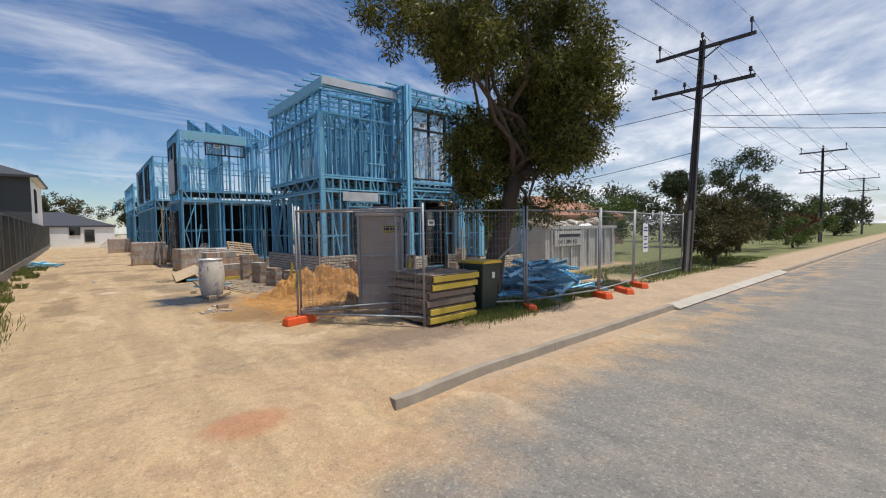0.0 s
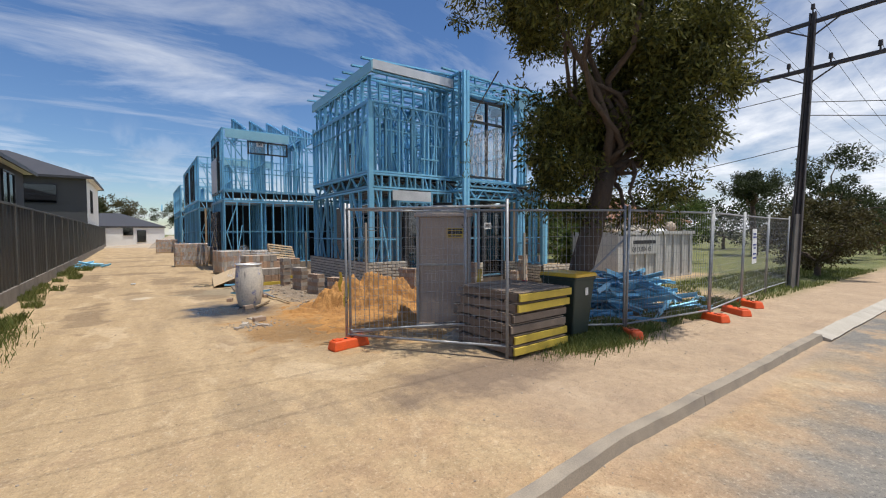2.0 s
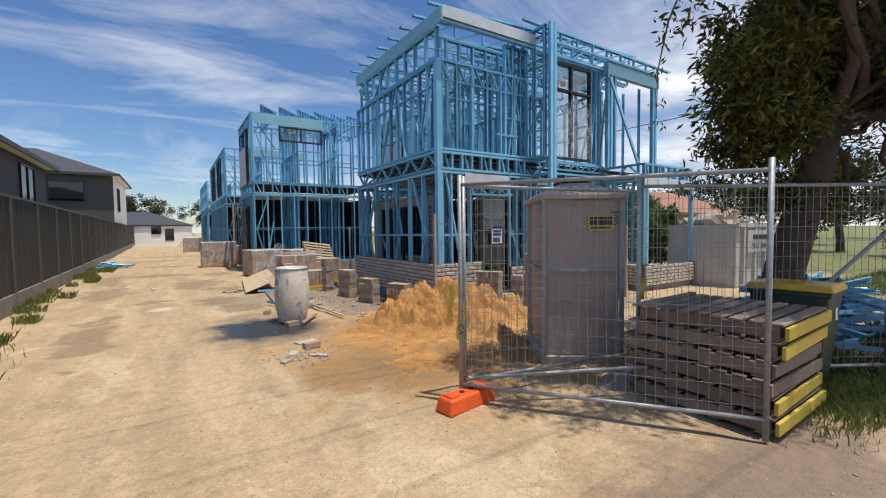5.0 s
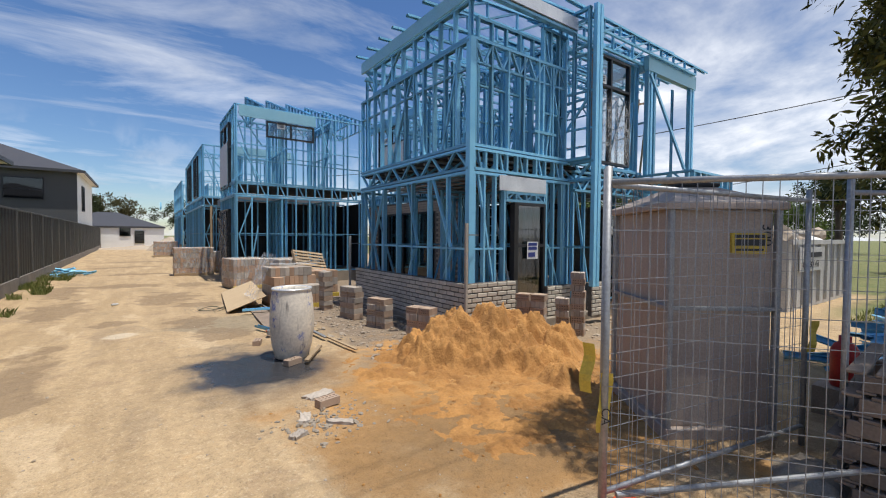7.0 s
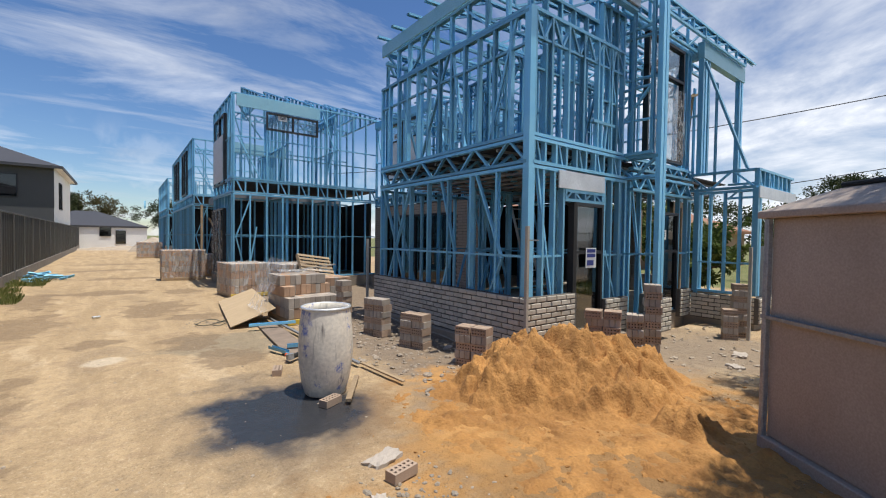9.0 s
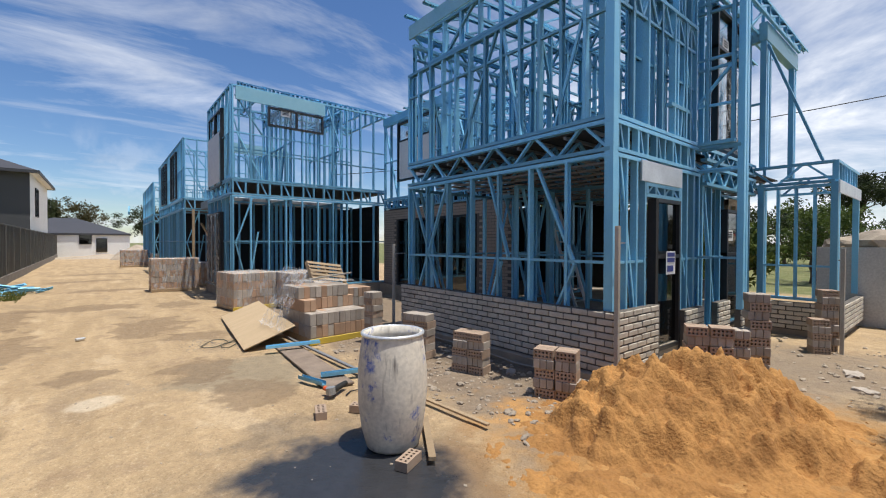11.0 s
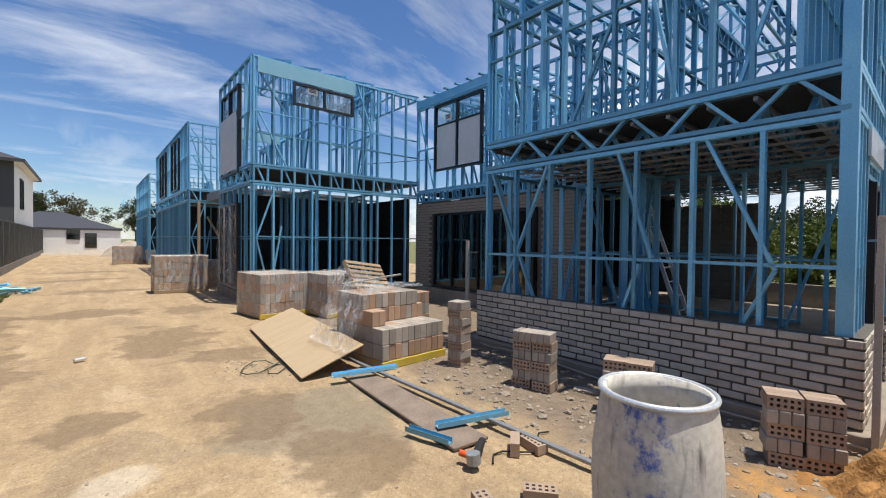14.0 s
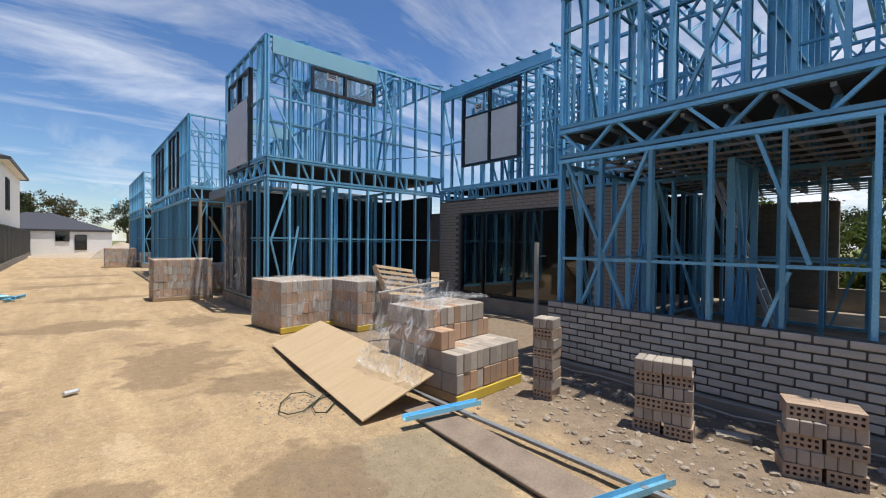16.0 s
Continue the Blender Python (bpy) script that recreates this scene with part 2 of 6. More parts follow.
LEAF_NEAR = leaf_mat("olive_leaves", (0.028, 0.036, 0.01), (0.21, 0.20, 0.045))
LEAF_DARK = leaf_mat("dark_leaves", (0.022, 0.034, 0.014), (0.06, 0.075, 0.025))
LEAF_BRIGHT = leaf_mat("green_leaves", (0.05, 0.085, 0.02), (0.13, 0.17, 0.04))
LEAF_RED = leaf_mat("red_brown_leaves", (0.07, 0.02, 0.014), (0.14, 0.05, 0.03))
LEAF_BROWN = leaf_mat("brown_green_leaves", (0.05, 0.04, 0.018), (0.11, 0.10, 0.035))
GRASS = leaf_mat("grass_blades", (0.09, 0.13, 0.03), (0.24, 0.25, 0.085))


def ground_mat():
    """Dirt lane, dusty asphalt road, grass verge and wet patches, by place on the plan."""
    m = bpy.data.materials.new("dirt_and_asphalt")
    m.use_nodes = True
    nt = m.node_tree
    N, L = nt.nodes.new, nt.links.new
    b = nt.nodes["Principled BSDF"]
    co = N("ShaderNodeTexCoord")
    sep = N("ShaderNodeSeparateXYZ")
    L(co.outputs["Object"], sep.inputs[0])
    x, y = sep.outputs[0], sep.outputs[1]

    def val(i, v):
        if isinstance(v, (int, float)):
            i.default_value = v
        else:
            L(v, i)

    def mm(op, a, c=0.0, clamp=False):
        n = N("ShaderNodeMath")
        n.operation, n.use_clamp = op, clamp
        val(n.inputs[0], a)
        val(n.inputs[1], c)
        return n.outputs[0]

    def nz(scale, detail=6, rough=0.55, dist=0.0, stretch=None):
        n = N("ShaderNodeTexNoise")
        n.inputs["Scale"].default_value, n.inputs["Detail"].default_value = scale, detail
        n.inputs["Roughness"].default_value, n.inputs["Distortion"].default_value = rough, dist
        v = co.outputs["Object"]
        if stretch:
            mp = N("ShaderNodeMapping")
            mp.inputs["Scale"].default_value = stretch
            L(v, mp.inputs[0])
            v = mp.outputs[0]
        L(v, n.inputs["Vector"])
        return n.outputs["Fac"]

    def step(v, lo, hi):
        n = N("ShaderNodeMapRange")
        n.interpolation_type = "SMOOTHSTEP"
        val(n.inputs[0], v)
        n.inputs[1].default_value, n.inputs[2].default_value = lo, hi
        return n.outputs[0]

    def blend(f, a, c):
        n = N("ShaderNodeMix")
        n.data_type = "RGBA"
        val(n.inputs["Factor"], f)
        for s, v in (("A", a), ("B", c)):
            if isinstance(v, tuple):
                n.inputs[s].default_value = (*v, 1)
            else:
                L(v, n.inputs[s])
        return n.outputs["Result"]

    def spot(cx, cy, rx, ry, soft=0.5, wob=0.5):
        dx, dy = mm("DIVIDE", mm("SUBTRACT", x, cx), rx), mm("DIVIDE", mm("SUBTRACT", y, cy), ry)
        d = mm("SQRT", mm("ADD", mm("MULTIPLY", dx, dx), mm("MULTIPLY", dy, dy)))
        d = mm("ADD", d, mm("MULTIPLY", mm("SUBTRACT", mid, 0.5), wob * 2))
        return mm("SUBTRACT", 1.0, step(d, 1 - soft, 1 + soft * 0.3))

    large, mid, small, grain = nz(0.35, 5), nz(1.6, 7, 0.6), nz(9, 6), nz(75, 4)
    streak = nz(1.1, 5, 0.6, 0.4, (2.2, 0.35, 1))
    peb = N("ShaderNodeTexVoronoi")
    peb.inputs["Scale"].default_value = 28
    L(co.outputs["Object"], peb.inputs["Vector"])
    dirt = blend(step(streak, 0.3, 0.7), (0.48, 0.345, 0.195), (0.37, 0.26, 0.142))
    pink = mm("MULTIPLY", step(mm("ADD", y, mm("MULTIPLY", large, 5.0)), 9.5, 3.5), step(mid, 0.35, 0.7))
    dirt = blend(mm("MULTIPLY", pink, 0.75), dirt, (0.50, 0.30, 0.17))
    dirt = blend(mm("MULTIPLY", step(mid, 0.54, 0.66), 0.6), dirt, (0.30, 0.205, 0.12))
    patch = nz(0.75, 8, 0.62, 0.8, (1.3, 0.7, 1))
    dirt = blend(mm("MULTIPLY", step(patch, 0.56, 0.62), 0.45), dirt, (0.30, 0.22, 0.135))
    dirt = blend(mm("MULTIPLY", step(patch, 0.42, 0.36), 0.5), dirt, (0.58, 0.44, 0.275))
    speck = nz(34, 3, 0.7)
    dirt = blend(mm("MULTIPLY", step(speck, 0.56, 0.63), 0.32), dirt, (0.22, 0.155, 0.095))
    dirt = blend(mm("MULTIPLY", step(speck, 0.43, 0.36), 0.28), dirt, (0.68, 0.56, 0.4))
    # rubble strip beside the brick wall
    strip = mm("MULTIPLY", mm("MULTIPLY", step(mm("ADD", x, mm("MULTIPLY", mid, 1.6)), 3.9, 4.7), step(y, 10.5, 12.2)), step(x, 10.5, 9.5))
    dirt = blend(mm("MULTIPLY", strip, 0.85), dirt, blend(step(small, 0.35, 0.65), (0.255, 0.195, 0.14), (0.16, 0.122, 0.088)))
    dirt = blend(mm("MULTIPLY", spot(8.2, 10.6, 2.3, 1.1, 0.5, 0.9), 0.8), dirt, blend(step(small, 0.35, 0.65), (0.27, 0.21, 0.15), (0.19, 0.145, 0.105)))
    # spread sand round the heap
    dirt = blend(spot(4.3, 9.9, 2.6, 2.6, 0.4, 0.8), dirt, blend(step(mid, 0.35, 0.65), (0.50, 0.265, 0.085), (0.27, 0.145, 0.05)))
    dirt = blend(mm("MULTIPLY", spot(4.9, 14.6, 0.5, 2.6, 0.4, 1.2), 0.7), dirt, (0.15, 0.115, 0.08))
    dirt = blend(mm("MULTIPLY", spot(2.0, 15.4, 0.8, 1.0, 0.3, 1.3), 0.75), dirt, (0.255, 0.21, 0.14))
    # red-brown stain, pale patches, tyre-worn damp patches
    dirt = blend(mm("MULTIPLY", spot(1.05, 3.95, 0.42, 0.28, 0.5, 0.4), 0.8), dirt, (0.40, 0.19, 0.10))
    dirt = blend(mm("MULTIPLY", spot(0.4, 15.2, 0.28, 0.24, 0.4, 0.8), 0.5), dirt, (0.72, 0.62, 0.47))
    for cx, cy, rx, ry in ((0.25, 16.5, 0.45, 0.35), (1.6, 16.0, 0.5, 0.7), (-0.5, 13.2, 0.4, 1.5), (1.9, 18.5, 0.6, 0.5), (-1.2, 23, 0.5, 1.8), (2.2, 23.5, 0.5, 1.0), (-0.8, 19, 0.55, 1.6), (1.3, 20, 0.7, 1.2), (0.2, 24, 1.2, 0.7), (0.6, 29, 1.7, 0.5), (1.9, 14.6, 0.45, 0.7), (-0.2, 34, 2.0, 0.6), (0.4, 39, 1.8, 0.8)):
        dirt = blend(mm("MULTIPLY", spot(cx, cy, rx, ry, 0.28, 1.7), 0.7), dirt, (0.225, 0.155, 0.09))
    # footpath beside the road: greyer, packed
    path = mm("MULTIPLY", step(x, 2.6, 4.2), mm("MULTIPLY", step(y, 5.9, 5.2), step(y, 3.3, 3.5)))
    dirt = blend(mm("MULTIPLY", path, 0.7), dirt, blend(step(mid, 0.3, 0.7), (0.44, 0.325, 0.225), (0.36, 0.27, 0.19)))
    dirt = blend(mm("MULTIPLY", spot(3.2, 9.1, 1.5, 1.1, 0.6, 1.2), 0.75), dirt, (0.22, 0.135, 0.06))
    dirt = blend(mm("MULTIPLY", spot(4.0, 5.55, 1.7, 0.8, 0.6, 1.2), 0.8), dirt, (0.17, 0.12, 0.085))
    # asphalt with dust
    edge = mm("ADD", y, mm("MULTIPLY", mm("SUBTRACT", large, 0.5), 1.6))
    apron = mm("MULTIPLY", step(x, 3.0, 0.0), 1.1)
    road = step(mm("ADD", edge, mm("ADD", apron, mm("MULTIPLY", mm("SUBTRACT", mid, 0.5), 2.0))), 3.5, 2.1)
    kerbside = mm("MULTIPLY", step(x, 6.5, 10.5), step(y, 3.62, 3.5))
    road = mm("MAXIMUM", road, mm("MULTIPLY", kerbside, step(mid, 0.66, 0.45)))
    tar = blend(step(streak, 0.3, 0.7), (0.205, 0.19, 0.165), (0.16, 0.15, 0.135))
    tar = blend(mm("MULTIPLY", step(mid, 0.42, 0.78), 0.5), tar, (0.31, 0.265, 0.205))
    tar = blend(mm("MULTIPLY", step(speck, 0.56, 0.64), 0.6), tar, (0.09, 0.085, 0.08))
    tar = blend(mm("MULTIPLY", step(speck, 0.43, 0.35), 0.6), tar, (0.38, 0.34, 0.28))
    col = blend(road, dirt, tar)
    # grass verge and yards
    verge = mm("MAXIMUM", mm("MULTIPLY", step(mm("ADD", x, mm("MULTIPLY", mid, 2.0)), 13.5, 16.0), step(y, 9.4, 8.6)), step(x, 18.5, 20.0))
    lawn = mm("MULTIPLY", verge, step(mm("ADD", y, mm("MULTIPLY", mid, 0.8)), 5.6, 6.4))
    far = step(y, 95, 110)
    west = mm("MULTIPLY", step(x, -3.0, -3.4), step(y, 4.0, 5.5))
    lawn = mm("MAXIMUM", mm("MAXIMUM", lawn, far), west)
    col = blend(lawn, col, blend(step(mid, 0.3, 0.7), (0.10, 0.125, 0.035), (0.20, 0.19, 0.075)))
    # wet slurry by the drum
    wet = spot(1.95, 12.15, 0.85, 0.95, 0.3, 0.6)
    damp = mm("MULTIPLY", spot(2.05, 12.1, 1.15, 1.5, 0.4, 1.0), 0.6)
    col = blend(damp, col, (0.15, 0.115, 0.08))
    col = blend(wet, col, (0.035, 0.036, 0.04))
    hs = N("ShaderNodeHueSaturation")
    L(col, hs.inputs["Color"])
    g = mm("ADD", mm("MULTIPLY", grain, 0.45), mm("MULTIPLY", small, 0.5))
    L(mm("ADD", g, 0.53), hs.inputs["Value"])
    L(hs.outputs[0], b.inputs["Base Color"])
    L(mm("SUBTRACT", 0.93, mm("MULTIPLY", wet, 0.68)), b.inputs["Roughness"])
    bp = N("ShaderNodeBump")
    bp.inputs["Distance"].default_value = 0.035
    L(mm("SUBTRACT", 0.95, mm("ADD", mm("MULTIPLY", wet, 0.8), mm("MULTIPLY", road, 0.45)), True), bp.inputs["Strength"])
    L(mm("ADD", mm("ADD", mm("MULTIPLY", grain, 0.35), mm("MULTIPLY", small, 1.1)), mm("MULTIPLY", step(peb.outputs["Distance"], 0.35, 0.1), 0.2)), bp.inputs["Height"])
    L(bp.outputs[0], b.inputs["Normal"])
    return m


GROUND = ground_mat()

# ---- mesh helpers ----
WORLD_OF = {}


def box(bm, x0, y0, z0, x1, y1, z1, m=None):
    v = bmesh.ops.create_cube(bm, size=1)["verts"]
    t = Matrix.LocRotScale(((x0 + x1) / 2, (y0 + y1) / 2, (z0 + z1) / 2), None, (abs(x1 - x0), abs(y1 - y0), abs(z1 - z0)))
    bmesh.ops.transform(bm, matrix=(m @ t) if m else t, verts=v)
    return v


def bevel(bm, w=0.004, n=1):
    bmesh.ops.bevel(bm, geom=bm.edges[:], offset=w, segments=n, affect="EDGES", profile=0.6, clamp_overlap=True)


def axis_frame(p, q, side=(0, 0, 1)):
    p, q = Vector(p), Vector(q)
    z = (q - p).normalized()
    y = Vector(side)
    y = y - z * y.dot(z)
    if y.length < 1e-4:
        y = Vector((1, 0, 0)) - z * z.x
    y.normalize()
    x = y.cross(z)
    return Matrix((x, y, z)).transposed().to_4x4(), (q - p).length


def bar(bm, p, q, w, d, side=(0, 0, 1)):
    r, n = axis_frame(p, q, side)
    box(bm, -w / 2, -d / 2, 0, w / 2, d / 2, n, Matrix.Translation(p) @ r)


def tube(bm, p, q, r0, r1=None, n=8, caps=True):
    r, ln = axis_frame(p, q)
    v = bmesh.ops.create_cone(bm, cap_ends=caps, segments=n, radius1=r0, radius2=r0 if r1 is None else r1, depth=ln)["verts"]
    bmesh.ops.transform(bm, matrix=Matrix.Translation(p) @ r @ Matrix.Translation((0, 0, ln / 2)), verts=v)


def lathe(bm, rings, n=32):
    """rings: (radius, z) from the outside round to the inside."""
    loops = [[bm.verts.new((r * math.cos(2 * math.pi * i / n), r * math.sin(2 * math.pi * i / n), z)) for i in range(n)] for r, z in rings]
    for a, c in zip(loops, loops[1:]):
        for i in range(n):
            bm.faces.new((a[i], a[(i + 1) % n], c[(i + 1) % n], c[i]))
    return loops


def mesh_of(name, bm, m, smooth=False):
    bmesh.ops.recalc_face_normals(bm, faces=bm.faces)
    me = bpy.data.meshes.new(name)
    bm.to_mesh(me)
    bm.free()
    me.materials.append(m)
    if smooth:
        for p in me.polygons:
            p.use_smooth = True
    return me


def put(name, me, parent=None, m=None, label=""):
    ob = new(name, me)
    m = m or Matrix()
    ob.matrix_basis = m
    if parent:
        ob.parent = parent
        ob.matrix_parent_inverse = WORLD_OF[parent].inverted()
    WORLD_OF[ob] = m.copy()
    if label:
        tagged(ob, label)
    return ob


def part(name, bm, m, parent, label="", smooth=False, at=None):
    return put(name, mesh_of(name, bm, m, smooth), parent, at or WORLD_OF[parent], label)


def thing(name, label, category, at=(0, 0, 0), rz=0, group="", kind=""):
    ob = put(name, None, None, pose(*at, 0, 0, rz))
    return tagged(ob, label, category, group, kind)


def solid(name, bm, m, label, category, at=(0, 0, 0), rz=0, group="", kind="", smooth=False):
    return tagged(put(name, mesh_of(name, bm, m, smooth), None, pose(*at, 0, 0, rz)), label, category, group, kind)


def channel_mesh(name, w, d, m, t=0.003, lip=0.012):
    """A lipped steel channel one metre long, open to +x."""
    x, y = w / 2, d / 2
    out = [(x, -y + lip), (x, -y), (-x, -y), (-x, y), (x, y), (x, y - lip)]
    inn = [(x - t, -y + lip), (x - t, -y + t), (-x + t, -y + t), (-x + t, y - t), (x - t, y - t), (x - t, y - lip)]
    ring = out + inn[::-1]
    bm = bmesh.new()
    lo, hi = [[bm.verts.new((px, py, h)) for px, py in ring] for h in (0, 1)]
    n = len(ring)
    for i in range(n):
        bm.faces.new((lo[i], lo[(i + 1) % n], hi[(i + 1) % n], hi[i]))
    return mesh_of(name, bm, m)


C_STUD, C_WEB = channel_mesh("stud", 0.044, 0.088, STEEL), channel_mesh("web", 0.036, 0.056, STEEL)
C_PLATE = channel_mesh("plate", 0.05, 0.096, STEEL)


def member(parent, name, p, q, side, me=None, flip=False, label=""):
    r, ln = axis_frame(p, q, side)
    m = Matrix.Translation(p) @ r @ Matrix.Diagonal((-1 if flip else 1, 1, ln, 1))
    return put(name, me or C_STUD, parent, m, label)


def wall_frame(house, o, d, length, z0, z1, sp=0.6, nogs=(0.5,), braces=(), gaps=(), head=0.0, doubles=()):
    """A stud frame: plates, studs, noggings, diagonal braces; head: depth of a trussed lintel under the top plate."""
    d = Vector((d[0], d[1], 0)).normalized()
    o = Vector((o[0], o[1], 0))
    nrm = (-d.y, d.x, 0)
    up = Vector((0, 0, 1))
    bm = bmesh.new()
    bar(bm, o + up * (z0 + 0.025), o + d * length + up * (z0 + 0.025), 0.05, 0.092, nrm)
    wf = part("wall_frame", bm, STEEL, house, at=Matrix())
    member(wf, "top_plate", o + up * (z1 - 0.025), o + d * length + up * (z1 - 0.025), nrm, C_PLATE)
    count = max(1, round(length / sp))
    top = z1 - head
    xs = [length * i / count for i in range(count + 1)]
    xs = [min(max(s, 0.03), length - 0.03) for s in xs]
    for s in xs + list(doubles):
        if any(a < s < c for a, c in gaps):
            continue
        member(wf, "stud", o + d * s + up * z0, o + d * s + up * z1, nrm, flip=random.random() < 0.5)
    for f in nogs:
        z = z0 + f * (z1 - z0)
        member(wf, "nogging", o + up * z, o + d * length + up * z, nrm, C_WEB)
    if head:
        member(wf, "lintel_chord", o + up * top, o + d * length + up * top, nrm, C_WEB)
        n = max(2, round(length / 0.22))
        for i in range(n):
            a, c = (top, z1) if i % 2 else (z1, top)
            member(wf, "lintel_web", o + d * (length * i / n) + up * a, o + d * (length * (i + 1) / n) + up * c, nrm, C_WEB)
    for a, fa, c, fc in braces:
        member(wf, "brace", o + d * a + up * (z0 + fa * (z1 - z0)), o + d * c + up * (z0 + fc * (z1 - z0)), nrm, C_WEB)
    return wf


def truss_band(house, o, d, length, z0, z1, step=0.45, ladder=False):
    d = Vector((d[0], d[1], 0)).normalized()
    o = Vector((o[0], o[1], 0))
    nrm = (-d.y, d.x, 0)
    up = Vector((0, 0, 1))
    bm = bmesh.new()
    bar(bm, o + up * (z0 + 0.025), o + d * length + up * (z0 + 0.025), 0.05, 0.1, nrm)
    tb = part("floor_truss", bm, STEEL, house, at=Matrix())
    member(tb, "top_chord", o + up * (z1 - 0.025), o + d * length + up * (z1 - 0.025), nrm, C_PLATE)
    n = max(2, round(length / step))
    for i in range(n):
        s0, s1 = length * i / n, length * (i + 1) / n
        if ladder:
            member(tb, "web", o + d * (s0 + 0.03) + up * z0, o + d * (s0 + 0.03) + up * z1, nrm)
            if i % 2 == 0:
                member(tb, "web", o + d * (s0 + 0.1) + up * z1, o + d * (s1 - 0.05) + up * z0, nrm, C_WEB)
        else:
            a, c = (z0, z1) if i % 2 else (z1, z0)
            member(tb, "web", o + d * s0 + up * a, o + d * s1 + up * c, nrm, C_WEB)
    return tb


def window_unit(house, o, d, w, z0, z1, cols=(0.5,), rows=(), pane=None, label="black aluminium framed window", stick=True):
    d = Vector((d[0], d[1], 0)).normalized()
    o = Vector((o[0], o[1], 0))
    nrm = Vector((-d.y, d.x, 0))
    up = Vector((0, 0, 1))
    f = 0.055
    win = None
    for z in [z0 + f / 2, z1 - f / 2] + [z0 + r * (z1 - z0) for r in rows]:
        bm = bmesh.new()
        bar(bm, o + up * z, o + d * w + up * z, f, 0.11, nrm)
        if win:
            part("frame_rail", bm, BLACK, win, at=Matrix())
        else:
            win = part("window", bm, BLACK, house, label, at=Matrix())
    for s in [f / 2, w - f / 2] + [c * w for c in cols]:
        bm = bmesh.new()
        bar(bm, o + d * s + up * (z0 + f), o + d * s + up * (z1 - f), f, 0.106, nrm)
        part("frame_stile", bm, BLACK, win, at=Matrix())
    cs, rs = [0, *cols, 1], [0, *rows, 1]
    for a, c in zip(cs, cs[1:]):
        for e, g in zip(rs, rs[1:]):
            bm = bmesh.new()
            zm = z0 + e * (z1 - z0) + f / 2
            bar(bm, o + d * ((a + c) / 2 * w) + up * zm, o + d * ((a + c) / 2 * w) + up * (z0 + g * (z1 - z0) - f / 2), (c - a) * w - f, 0.008, nrm)
            p = part("pane", bm, pane or GLASS, win, at=Matrix())
            p.visible_shadow = False
    if stick:
        bm = bmesh.new()
        c = o + d * (w * 0.3) - nrm * 0.012
        zz = z0 + (z1 - z0) * 0.78
        bar(bm, c + up * (zz - 0.1), c + up * (zz + 0.1), 0.3, 0.004, nrm)
        part("sticker", bm, PAPER, win, "white paper sticker", at=Matrix())
        bm = bmesh.new()
        for k in (-0.04, 0.0, 0.045):
            bar(bm, c - nrm * 0.005 + up * (zz + k), c - nrm * 0.005 + up * (zz + k + 0.022), 0.2, 0.003, nrm)
        part("print", bm, INK, win, at=Matrix())
    return win


# ---- ground ----
def kerb_bend(x):
    s = min(max((x - 2.3) / 1.5, 0), 1)
    return 0.12 * s * s * (3 - 2 * s) + min(max(0.01 * (x - 3.8), 0), 0.07)


def ground_z(x, y):
    s = min(max((y - 2.2) / 2.0, 0), 1)
    apron = -0.10 * (1 - s * s * (3 - 2 * s))
    sharp = -0.10 if y < 3.59 + kerb_bend(x) else 0.0
    k = min(max((x - 1.7) / 0.6, 0), 1)
    z = apron * (1 - k) + sharp * k
    if y > 3.75 + kerb_bend(x) and -3.4 < x < 16 and y < 60:
        z += 0.035 * noise.noise((x * 0.5, y * 0.35, 0)) + 0.018 * noise.noise((x * 1.7, y * 1.3, 4)) + 0.008 * noise.noise((x * 5, y * 5, 9))
        if x < -1.2:
            z += 0.05 * min((-1.2 - x) / 1.2, 1)
        if 11.9 < y < 24 and x > 5.6:
            z -= 0.1
    return z


def build_ground():
    def spaced(lo, hi, fine_lo, fine_hi, stepf, grow):
        v = list(np.arange(fine_lo, fine_hi, stepf))
        s, c = stepf, fine_hi
        while c < hi:
            v.append(c)
            s *= grow
            c += s
        s, c, left = stepf, fine_lo, []
        while c > lo:
            s *= grow
            c -= s
            left.append(c)
        return sorted(left) + v

    xs, ys = spaced(-600, 900, -3, 12, 0.1, 1.25), spaced(-500, 900, 1.5, 22, 0.1, 1.16)
    verts = [(x, y, ground_z(x, y)) for y in ys for x in xs]
    w = len(xs)
    faces = [(j * w + i, j * w + i + 1, (j + 1) * w + i + 1, (j + 1) * w + i) for j in range(len(ys) - 1) for i in range(w - 1)]
    me = bpy.data.meshes.new("ground")
    me.from_pydata(verts, [], faces)
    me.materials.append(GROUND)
    for p in me.polygons:
        p.use_smooth = True
    tagged(put("ground", me), "dry tan dirt lane meeting a dusty asphalt road", "ground", kind="structure")


build_ground()


def kerb(x0, x1, m, lay=False):
    bm = bmesh.new()
    v = box(bm, x0 + 0.004, 3.46, -0.2, x1 - 0.004, 3.61, 0.004)
    for q in v:
        if q.co.y < 3.5 and q.co.z > 0:
            q.co.y += 0.03
            if lay:
                q.co.y -= 0.13
                q.co.z -= 0.07
    bmesh.ops.subdivide_edges(bm, edges=[e for e in bm.edges if e.calc_length() > 1.0], cuts=24, use_grid_fill=True)
    for q in bm.verts:
        q.co.y += kerb_bend(q.co.x)
        q.co += Vector((0, 0.012 * noise.noise((q.co.x * 3, q.co.z * 9, 1)), 0.010 * noise.noise((q.co.x * 2.2, q.co.y * 9, 5))))
    return part("kerb_stone", bm, m, KERB, at=Matrix())


